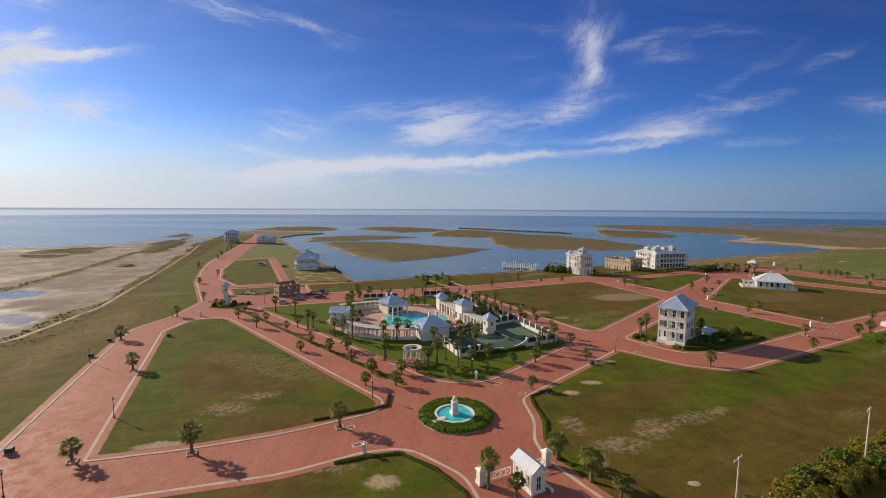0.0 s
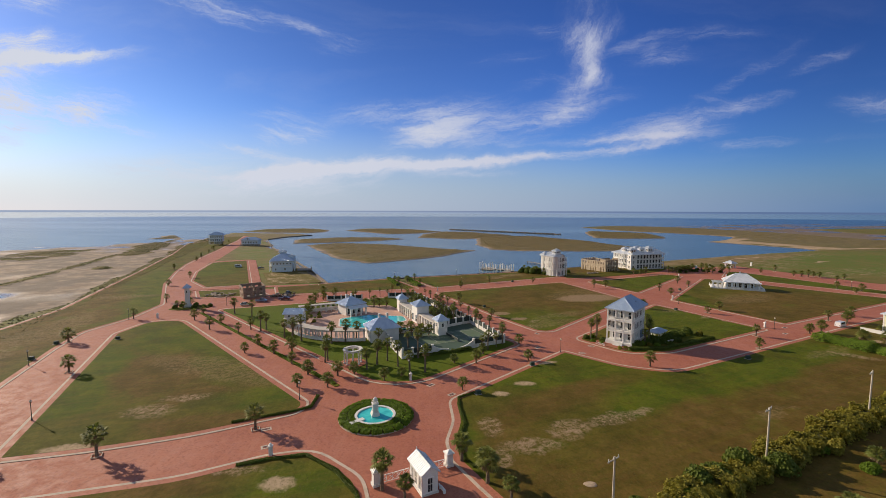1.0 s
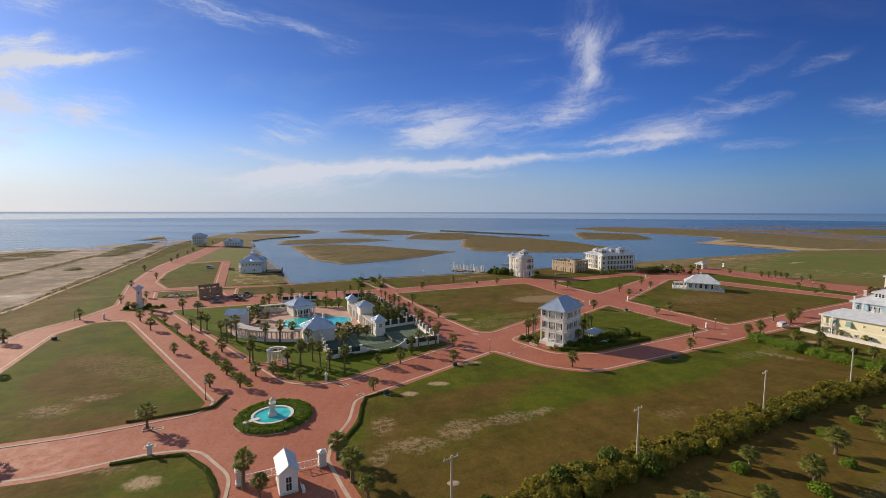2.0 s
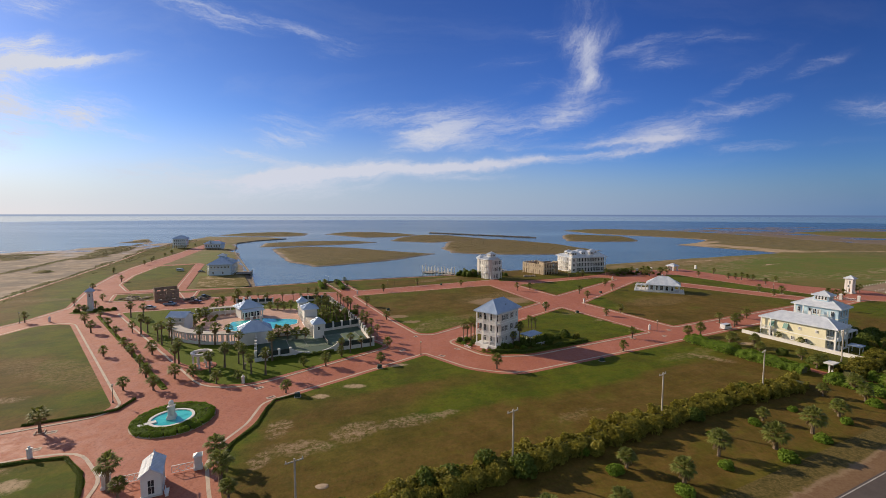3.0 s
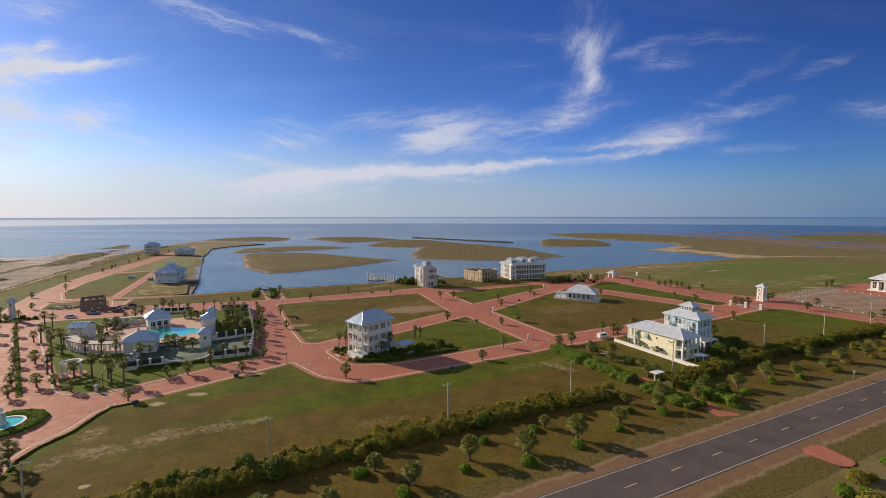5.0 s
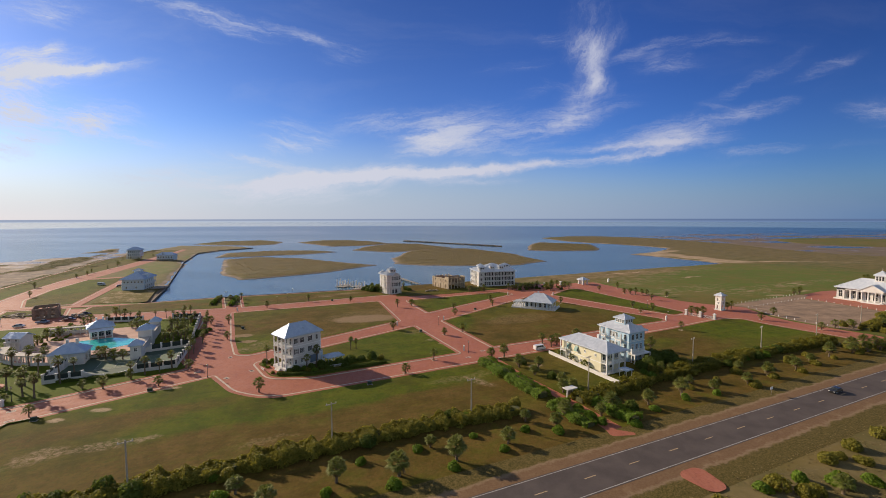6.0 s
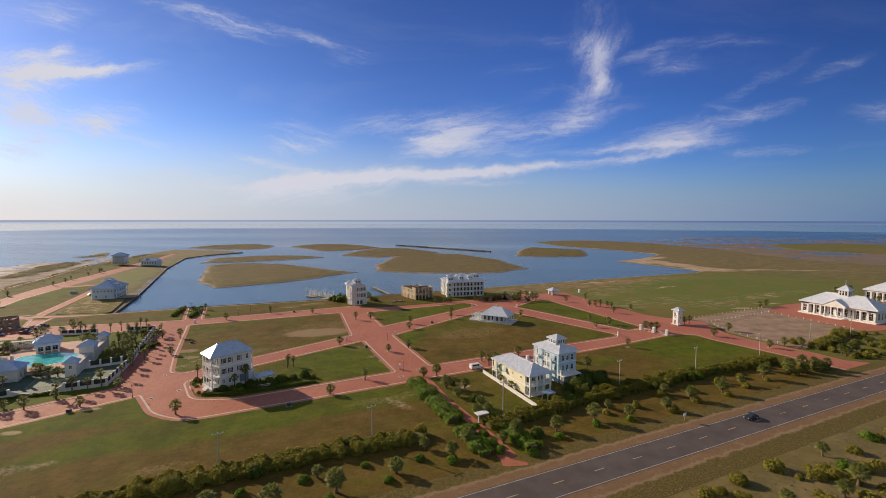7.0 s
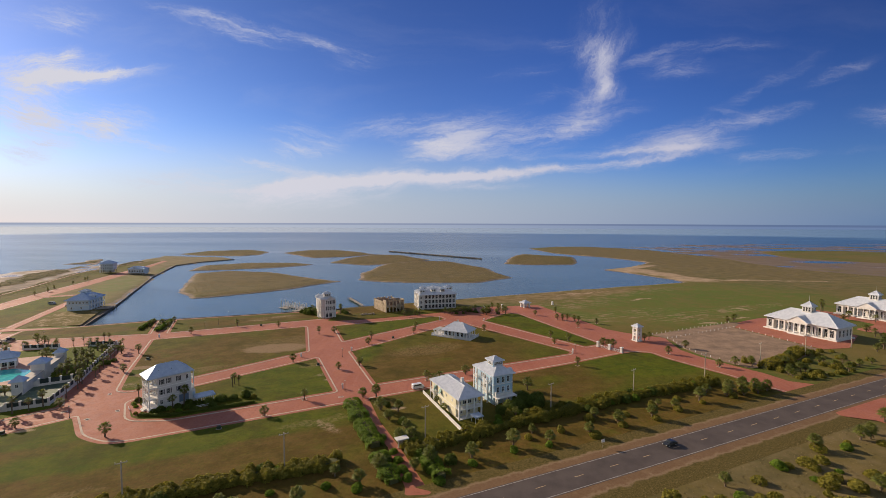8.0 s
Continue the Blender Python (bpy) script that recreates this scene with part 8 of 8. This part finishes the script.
# garden of the yellow and blue houses
for x, y, s, kd in ((172.8, 154.6, 0.5, "dark"), (175.4, 149.2, 0.55, "dark"), (178, 143.6, 0.55, "olive"), (180.8, 137.6, 0.55, "dark"), (184.0, 131.0, 0.5, "green"), (186.8, 128.3, 0.5, "green"), (190.5, 129.6, 0.5, "green"),
                    (203, 142, 1.7, "dark"), (206, 144, 1.9, "dark"), (209.5, 147, 1.9, "dark"), (213, 146, 1.7, "dark"), (214, 151, 1.7, "dark"), (199.5, 140.5, 1.3, "dark"), (208, 152, 1.8, "dark"), (202, 138.5, 1.1, "olive"), (205.5, 139.5, 1.0, "green"), (210, 140.5, 1.1, "olive"), (217, 146, 1.2, "olive"), (198, 135.5, 1.0, "green")):
    bush(kd, x, y, s)
plant("street", [(176.8, 146.4), (179.6, 140.4), (174, 152), (204, 136.5), (208, 138)], size=0.75)
# round the white house on the corner
for x, y, s, kd in ((78.4, 136.4, 0.7, "dark"), (80.6, 137.2, 0.9, "dark"), (82.6, 138.6, 0.8, "green"), (84.8, 139.8, 1.0, "dark"), (87.4, 142.6, 1.0, "dark"), (90.2, 143.4, 0.9, "dark"), (93.4, 144.4, 1.1, "dark"), (96.8, 146.6, 1.2, "dark"), (100.4, 148.4, 1.0, "dark"), (86.6, 137.6, 0.8, "green"), (90.4, 139.8, 0.8, "dark"), (96, 142.2, 0.8, "dark"), (68.6, 146.8, 0.9, "green"), (71.0, 142.4, 0.7, "dark"), (67.5, 142, 0.7, "green"), (69.5, 140, 0.6, "green"), (66.5, 145.5, 0.7, "dark"), (73.4, 134.6, 0.5, "olive"), (75.5, 135, 0.5, "olive"), (84.5, 137.5, 0.6, "olive"), (88, 140, 0.7, "dark"), (104, 151, 1.2, "dark"), (107.5, 149.5, 0.8, "olive"), (92, 139, 0.6, "dark")):
    bush(kd, x, y, s)
# beside the canal house and the big building
for x, y, s in ((74, 305, 1.3), (77.5, 303, 1.5), (81, 300.5, 1.7), (84.5, 296.5, 1.6), (79.5, 297, 1.5), (87, 293, 1.2), (72, 302, 1.1), (102, 304, 1.2), (105, 300, 1.0), (76, 299, 1.3), (83, 304, 1.7)):
    bush("dark", x, y, s, tall=1.3)
plant("tall", [(86, 292), (94.5, 288.5), (82, 296), (101, 300)], size=0.8)
for i in range(12):
    plant("street", [(184 + rng.uniform(0, 40), 300 + rng.uniform(0, 14))], size=rng.uniform(1.1, 1.5))
for i in range(26):
    bush("dark", 182 + rng.uniform(0, 34), 304 + rng.uniform(-3, 9) + i * 0.3, rng.uniform(0.5, 0.9))
# dense garden east of the pool, inside and outside the compound wall
for i in range(34):
    a, b = rng.uniform(0.06, 0.97), rng.uniform(0.12, 0.88)
    x, y = 14 + (27 - 14) * b - a * (18 + 6 * b), 163 + 3 * b + a * (42 + 6 * b)
    plant("tall", [(x, y)], size=rng.uniform(0.55, 0.85))
    if i % 2:
        bush("green" if i % 4 == 1 else "olive", x + 1.5, y - 1.0, rng.uniform(0.5, 0.9))
for i in range(9):
    a = (i + 0.4) / 9
    plant("tall", [(31.5 - 24.5 * a, 167 + 49 * a)], size=rng.uniform(0.6, 0.78))
for x in (-40, -35, -30, -25.5, -19, -14, -10):
    plant("tall", [(x, 209.5 + 0.18 * (x + 40) + rng.uniform(-1, 1))], size=rng.uniform(0.55, 0.75))
# shrubs in front of the club house
for i in range(10):
    bush("green", 386.5 + i * 1.75 - 0.6 * (i // 5), 262.5 - i * 3.4 + 14, rng.uniform(0.35, 0.5))
# tower island and lawns of the pool compound
for x, y in ((-101, 189), (-93, 190), (-90, 192.6), (-88, 194), (-95, 195), (-100, 193)):
    bush("dark", x, y, 0.7)
for i in range(46):
    bush("dark", rng.uniform(16, 24) + i * 0.0, 168 + rng.uniform(0, 22), rng.uniform(0.5, 1.0)) if i < 22 else bush("green" if i % 3 else "olive", rng.uniform(-44, -32), rng.uniform(164, 190), rng.uniform(0.35, 0.7))
# shrubs south of the highway and at its far end
verts, faces, total = [], [], 0
np_rng = np.random.RandomState(88)
for i in range(300):
    size = rng.uniform(0.6, 1.7)
    p, d = lumpy((1.5 * size, 1.4 * size, 1.25 * size), int(260 + 240 * size), np_rng)
    x, y = along(rng.uniform(-60, 230), -14.5 - 36 * rng.random() ** 0.7)
    v, f = leaf_cloud(p, d, 0.24 * size ** 0.4, np_rng, 0.2)
    verts.append(v + np.array((x, y, 0.0)))
    faces.append(f + total)
    total += len(v)
scrub = part("roadside_scrub", raw_mesh("roadside_scrub", np.concatenate(verts), np.concatenate(faces), "olive_leaf"), "olive_leaf")
tagged(scrub, "thicket of olive-brown shrubs south of the highway", "shrub", kind="stuff")
for i in range(40):
    bush("green" if i % 2 else "olive", *along(rng.uniform(-60, 200), -16 - 12 * rng.random()), rng.uniform(0.7, 1.5), 0.0)
for i in range(30):
    plant("verge", [along(rng.uniform(-50, 180), rng.uniform(-40, -15))], z=0.0, size=rng.uniform(1.0, 1.4))
for i in range(40):
    u = rng.uniform(142, 205)
    bush("olive", *along(u, rng.uniform(14, 44)), rng.uniform(0.8, 1.4))
for i in range(18):
    plant("verge", [along(rng.uniform(140, 205), rng.uniform(14, 40))], size=rng.uniform(1.0, 1.4))


def tufts(name, test, box_, n, size, mat, label, seed, lift=0.0):
    """Countless grassy tufts scattered where the test holds."""
    rng = np.random.RandomState(seed)
    x, y = rng.uniform(box_[0], box_[1], n), rng.uniform(box_[2], box_[3], n)
    z = ground_height(x, y) + lift
    keep = test(x, y, z)
    x, y, z = x[keep], y[keep], z[keep]
    m = len(x)
    k = 5
    px = np.repeat(np.stack([x, y, z], 1), k, 0)
    s = np.repeat(rng.uniform(0.6, 1.3, m) * size, k)
    a = rng.uniform(0, 6.283, m * k)
    out = np.stack([np.cos(a), np.sin(a), np.zeros(m * k)], 1)
    sd = np.stack([-np.sin(a), np.cos(a), np.zeros(m * k)], 1)
    up = np.array((0, 0, 1.0))
    b0 = px - sd * s[:, None] * 0.4
    b1 = px + sd * s[:, None] * 0.4
    tp = px + out * s[:, None] * 0.8 + up * s[:, None] * rng.uniform(0.25, 0.55, (m * k, 1))
    v = np.stack([b0, b1, tp], 1).reshape(-1, 3)
    ob = part(name, raw_mesh(name, v, np.arange(3 * m * k).reshape(-1, 3), mat), mat)
    tagged(ob, label, "grass", kind="stuff")


tufts("island_scrub", lambda x, y, z: (z > -0.35) & (np.max([inside_distance(p, x, y) for p in ISLANDS], 0) > 3), (-380, 420, 355, 1015), 110000, 0.7, "scrub_leaf", "dry olive scrub covering the low islands", 41)
tufts("dune_grass", lambda x, y, z: (z > -0.6) & (x < -150 - (y - 150) * 0.36 + 18) & (inside_distance(LAND, x, y) < 40), (-520, -130, 130, 700), 70000, 0.8, "dune_leaf", "dune grass along the beach and flats", 42)
tufts("marsh_grass", lambda x, y, z: (z > -0.5) & (inside_distance(LAND, x, y) > 2) & (y > 505 + (x - 480) * 0.12) & ((x > 525) | (y > 690)), (380, 1200, 480, 1230), 40000, 0.55, "scrub_leaf", "rough marsh grass beyond the canal", 43)
tufts("roadside_grass", lambda x, y, z: (np.abs(-(x - 208) * math.sin(radians(25.3)) + (y - 99) * math.cos(radians(25.3)) + 27) < 16.5), (120, 420, 40, 190), 30000, 0.28, "scrub_leaf", "dry rough grass south of the highway", 45)


def on_lawns(x, y, z):
    return np.max([inside_distance([c[:2] for c in LAWNS[n]], x, y) for n in ("lawn_1", "lawn_11", "lawn_12", "lawn_13", "lawn_4")], 0) > 2.2


tufts("lawn_tufts", on_lawns, (-100, 260, 40, 200), 90000, 0.11, "grass_blade", "coarse tufts and weeds in the mown lawns", 46, 0.15)
tufts("yard_tufts", lambda x, y, z: inside_distance([(-84, 252), (-55, 259), (-78, 302), (-107, 298)], x, y) > 0.5, (-108, -54, 250, 303), 900, 0.5, "scrub_leaf", "tufts of weeds in the sandy yard", 44)



# ---- street furniture ----
def lamp_post():
    l = thing("street_lamp", -68.4, 87.0, 0.12, 0, "dark street lamp post with a cream glass globe", "street lamp", "street lamps")
    bm = bmesh.new()
    tube(bm, (0, 0, 0), (0, 0, 0.5), 0.17, 0.12)
    tube(bm, (0, 0, 0.5), (0, 0, 3.8), 0.075, 0.055)
    tube(bm, (0, 0, 3.75), (0, 0, 3.9), 0.16, 0.16)
    part("pole", bm, "dark_metal", l)
    bm = bmesh.new()
    bmesh.ops.create_uvsphere(bm, u_segments=12, v_segments=8, radius=0.24, matrix=pose(0, 0, 4.12))
    part("globe", bm, "lamp_glass", l, "cream glass globe")
    bm = bmesh.new()
    tube(bm, (0, 0, 4.32), (0, 0, 4.5), 0.12, 0.02)
    part("finial", bm, "dark_metal", l)
    return l


lamp = lamp_post()
for x, y in ((53.6, 130.9), (8.1, 111.8), (-81.3, 195.6), (-10.7, 270.5), (31.2, 264.2), (-48.1, 227.2), (-99.1, 118.8), (-107.6, 170.0), (-16.1, 97.1), (-66.1, 61.8), (26.7, 285.6), (247.6, 241.1), (28.6, 253.6), (128, 200.5), (140.2, 157.6), (245, 212.8), (-13, 273)):
    copy_thing(lamp, pose(x, y, 0.12))


def utility_pole(x, y, turn, arm=True):
    p = thing("utility_pole", x, y, 0.1, turn, "weathered wooden utility pole with a pale crossarm", "utility pole", "utility poles")
    bm = bmesh.new()
    tube(bm, (0, 0, 0), (0, 0, 10.9), 0.19, 0.13)
    part("pole", bm, "pole_wood", p)
    if arm:
        bm = bmesh.new()
        box(bm, 0, 0.16, 10.4, 2.5, 0.12, 0.16)
        part("crossarm", bm, "concrete", p, "pale grey crossarm")
        for i, s in enumerate((-1.1, 0.0, 1.1)):
            bm = bmesh.new()
            tube(bm, (s, 0.16, 10.48), (s, 0.16, 10.8), 0.07, 0.05)
            part("insulator", bm, "light_lens", p)
    return p


for x, y in ((40, 55.5), (72.0, 70.2), (106.0, 87.0), (138.2, 101.8), (174.3, 120.0), (216.6, 140), (251.4, 155.9), (290.2, 177.1), (325.5, 194.6), (359.3, 211.3), (395, 226)):
    utility_pole(x, y, 35)


def marker(x, y):
    m = thing("marker_post", x, y, 0.12, 0, "short white masonry marker post with a cap", "post", "marker posts")
    part_box(m, "shaft", "white_stucco", -0.28, 0.28, -0.28, 0.28, 0, 1.7)
    part_box(m, "cap", "white_paint", -0.38, 0.38, -0.38, 0.38, 1.7, 1.85)
    bm = bmesh.new()
    bmesh.ops.create_uvsphere(bm, u_segments=10, v_segments=6, radius=0.24, matrix=pose(0, 0, 2.05))
    part("ball", bm, "white_paint", m)


for x, y in ((107.9, 199.7), (130.3, 210.2), (138.6, 160.1), (8.8, 108.5), (-13.8, 74.2), (243.5, 211.6), (14.6, 232), (173, 283), (-97.5, 172), (203, 281)):
    marker(x, y)


def grate(x, y, turn):
    g = thing("drain_grate", x, y, 0.045, turn, "storm drain grate in a pale concrete frame", "drain", "drain grates")
    bm = bmesh.new()
    for sx, sy, w, d in ((0, -0.5, 2.0, 0.3), (0, 0.5, 2.0, 0.3), (-0.85, 0, 0.3, 0.7), (0.85, 0, 0.3, 0.7)):
        box(bm, sx, sy, 0.012, w, d, 0.024)
    part("frame", bm, "kerb_concrete", g)
    for i in range(9):
        put("bar", "grate bar", lambda q: box(q, 0, 0, 0.006, 0.08, 0.7, 0.012), "dark_metal", g, pose(-0.64 + 0.16 * i, 0, 0))


for x, y, t in ((-15.7, 77.1, 26), (-18.4, 83.6, 26), (14.1, 105.7, 45), (19.2, 100.1, 45), (60.1, 130.4, -25), (65.2, 137.2, -45), (50.8, 151.5, -60), (47.5, 135.6, 45), (140, 152, 26), (146, 160, 26)):
    grate(x, y, t)


def utility_box(x, y):
    b = thing("utility_box", x, y, 0.12, 20, "dark green metal utility box on the grass", "utility box", "utility boxes")
    bm = bmesh.new()
    v = box(bm, 0, 0, 0.5, 1.2, 0.9, 1.0)
    bmesh.ops.bevel(bm, geom=bm.edges[:], offset=0.05, segments=1, affect="EDGES")
    part("cabinet", bm, "box_green", b)
    part_box(b, "pad", "concrete", -0.8, 0.8, -0.65, 0.65, 0, 0.08)


for x, y in ((-77.0, 73.7), (-108.4, 138.3), (-102.5, 123.4), (-92.4, 143.6), (107.7, 125.2), (42.4, 119.5), (25.5, 100.2), (120, 188), (148, 236), (60, 262), (36, 193)):
    utility_box(x, y)


def wheel_set(car, xs, half, r):
    for x in xs:
        for s in (-1, 1):
            bm = bmesh.new()
            tube(bm, (x, s * half - 0.11, r), (x, s * half + 0.11, r), r, n=14)
            w = part("wheel", bm, "rubber", car)
            bm = bmesh.new()
            tube(bm, (x, s * (half + 0.112) - 0.01, r), (x, s * (half + 0.112) + 0.01, r), r * 0.6, n=10)
            part("rim", bm, "light_lens", w)


def loft(bm, rows):
    """A closed body from cross-sections along x: x, half width low, half width high, low, high."""
    vs = [[bm.verts.new((x, y, z)) for y, z in ((-a, z0), (a, z0), (a, z0 + (z1 - z0) * 0.6), (b, z1), (-b, z1), (-a, z0 + (z1 - z0) * 0.6))] for x, a, b, z0, z1 in rows]
    for p, q in zip(vs, vs[1:]):
        for i in range(6):
            bm.faces.new((p[i - 1], p[i], q[i], q[i - 1]))
    bm.faces.new(vs[0])
    bm.faces.new(vs[-1][::-1])


def car(x, y, turn, paint, label, kind="car", z=0.05):
    c = thing("car", x, y, z, turn, label, "car", "parked vehicles")
    bm = bmesh.new()
    if kind == "van":
        loft(bm, [(-2.5, 0.9, 0.8, 0.35, 1.95), (-2.4, 0.95, 0.85, 0.3, 2.05), (1.3, 0.95, 0.85, 0.3, 2.05), (1.9, 0.95, 0.8, 0.3, 1.25), (2.4, 0.85, 0.7, 0.35, 1.0)])
    elif kind == "pickup":
        loft(bm, [(-2.8, 0.95, 0.9, 0.45, 1.1), (-0.6, 0.95, 0.9, 0.4, 1.15), (1.2, 0.95, 0.9, 0.4, 1.2), (2.6, 0.92, 0.8, 0.45, 1.05)])
    else:
        loft(bm, [(-2.3, 0.82, 0.7, 0.4, 0.9), (-2.1, 0.9, 0.82, 0.3, 1.02), (1.2, 0.92, 0.84, 0.28, 1.0), (2.2, 0.85, 0.7, 0.35, 0.78)])
    part("body", bm, paint, c)
    bm = bmesh.new()
    if kind == "van":
        loft(bm, [(-2.0, 0.965, 0.86, 1.3, 1.95), (1.1, 0.965, 0.86, 1.3, 1.95)])
    elif kind == "pickup":
        loft(bm, [(-0.7, 0.88, 0.7, 1.1, 1.2), (-0.4, 0.88, 0.72, 1.1, 1.78), (0.8, 0.88, 0.72, 1.1, 1.78), (1.5, 0.85, 0.7, 1.1, 1.2)])
    else:
        loft(bm, [(-1.9, 0.8, 0.66, 0.95, 1.02), (-1.2, 0.84, 0.66, 0.95, 1.48), (0.3, 0.84, 0.66, 0.95, 1.48), (1.2, 0.82, 0.66, 0.95, 1.02)])
    part("glasshouse", bm, "glass", c)
    if kind != "van":
        bm = bmesh.new()
        x0, x1, zz = (-0.4, 0.8, 1.79) if kind == "pickup" else (-1.15, 0.28, 1.49)
        slab(bm, x0, x1, -0.68, 0.68, zz - 0.02, zz + 0.03)
        part("roof", bm, paint, c)
    if kind == "pickup":
        part_box(c, "cargo_bed", "dark_frame", -2.65, -0.8, -0.75, 0.75, 1.1, 1.16)
    for s in (-0.62, 0.62):
        part_box(c, "headlight", "light_lens", 2.15 if kind == "car" else 2.38, 2.26 if kind == "car" else 2.5, s - 0.16, s + 0.16, 0.6, 0.76)
        part_box(c, "tail_light", "car_maroon", -2.36 if kind == "car" else (-2.84 if kind == "pickup" else -2.54), -2.2 if kind == "car" else (-2.7 if kind == "pickup" else -2.4), s - 0.12, s + 0.12, 0.7, 0.88)
    wheel_set(c, (-1.4, 1.4) if kind != "pickup" else (-1.8, 1.6), 0.8, 0.34)


car(247.4, 119.4, 205, "car_dark", "dark saloon car on the grey highway", z=0.23)
car(168.6, 161.6, 27, "car_white", "white van parked before the yellow house", "van", 0.06)
car(-72.8, 195.8, 20, "car_silver", "white saloon car parked on the lawn's edge", z=0.16)
car(-69.0, 204.0, 12, "car_blue", "blue-grey pickup truck parked by the timber frame", "pickup", 0.06)
car(-59.6, 208.8, 14, "car_maroon", "dark red pickup truck parked by the timber frame", "pickup", 0.06)
car(-62.5, 221.2, 80, "car_dark", "dark pickup truck beside the lumber", "pickup", 0.16)
car(-136, 325, 10, "car_silver", "silver van parked on the grass", "van", 0.16)
car(-116.5, 318, 60, "car_dark", "dark saloon car parked by the side street", z=0.2)
car(-109, 322, 60, "car_maroon", "dark red saloon car parked by the side street", z=0.2)


def mail_shelter():
    s = thing("mail_shelter", 167.6, 115.8, 0.15, 28, "small white shelter with a flat roof on posts beside the path", "shelter")
    for x in (-1.0, 1.0):
        column(s, x, 0, 0, 2.6, 0.32, "white_stucco")
    part_box(s, "roof", "white_stucco", -1.9, 1.9, -1.1, 1.1, 2.6, 2.85)
    part_box(s, "panel", "grey_wood", -0.8, 0.8, -0.08, 0.08, 0.7, 2.0)
    p = thing("sign_post", *along(25, 8.6), 0.1, 25, "white rectangular road sign on a thin post", "sign")
    bm = bmesh.new()
    tube(bm, (0, 0, 0), (0, 0, 2.4), 0.05)
    part("post", bm, "grey_wood", p)
    part_box(p, "panel", "white_paint", -0.6, 0.6, -0.08, -0.03, 1.7, 2.6)
    d = thing("sand_heap", 40.7, 65.9, 0.15, 0, "small flat heap of pale sand on the field", "sand heap")
    d.scale = (0.75, 0.75, 0.6)
    bm = bmesh.new()
    bmesh.ops.create_icosphere(bm, subdivisions=3, radius=1.0)
    for v in bm.verts:
        v.co.z = max(v.co.z, 0) * (0.25 + 0.1 * noise.noise(v.co * 2.0))
        v.co.x *= 1.5 + 0.4 * noise.noise(v.co * 1.3)
    part("mound", bm, "sand", d)
    # brick drives on the other side of the highway
    for pts, nm in (([along(-36, -6.4), along(-29, -6.4), along(-30.5, -14), along(-35, -14)], "driveway_1"), ([along(114, -5.7), along(156, -5.7), along(140, -15), along(136, -40), along(126, -40), along(123, -15)], "driveway_2")):
        bm = bmesh.new()
        sheet(bm, round_corners([(*p, 2.0) for p in pts]), 0.24, 0.1)
        tagged(part(nm, bm, "red_paving"), "red brick driveway beside the highway", "driveway", kind="structure")
    bm = bmesh.new()
    sheet(bm, round_corners([(145.8, 151.2, 0.5), (147.8, 152, 0.5), (156.9, 131.6, 3), (165.2, 116.4, 3), (173.4, 96.2, 1), (180, 94, 1), (171, 93, 1), (170.9, 96, 1), (163.6, 115.2, 3), (155.6, 130.4, 3)]), 0.2, 0.08)
    tagged(part("brick_path", bm, "red_paving"), "red brick footpath between hedges to the highway", "path", kind="structure")


mail_shelter()


# white square frames set in the paving round the street palms
def tree_frame(bm):
    for a in (-1, 1):
        box(bm, a * 0.75, 0, 0.06, 0.14, 1.64, 0.12)
        box(bm, 0, a * 0.75, 0.06, 1.36, 0.14, 0.12)


for i, (x, y) in enumerate(STREET_NEAR + STREET_EAST):
    ob = put("tree_frame", "tree frame", tree_frame, "kerb_concrete", None, pose(x, y, 0.12, 0, 0, 30))
    tagged(ob, "pale square concrete frame in the paving round a palm", "kerb", "palm frames")
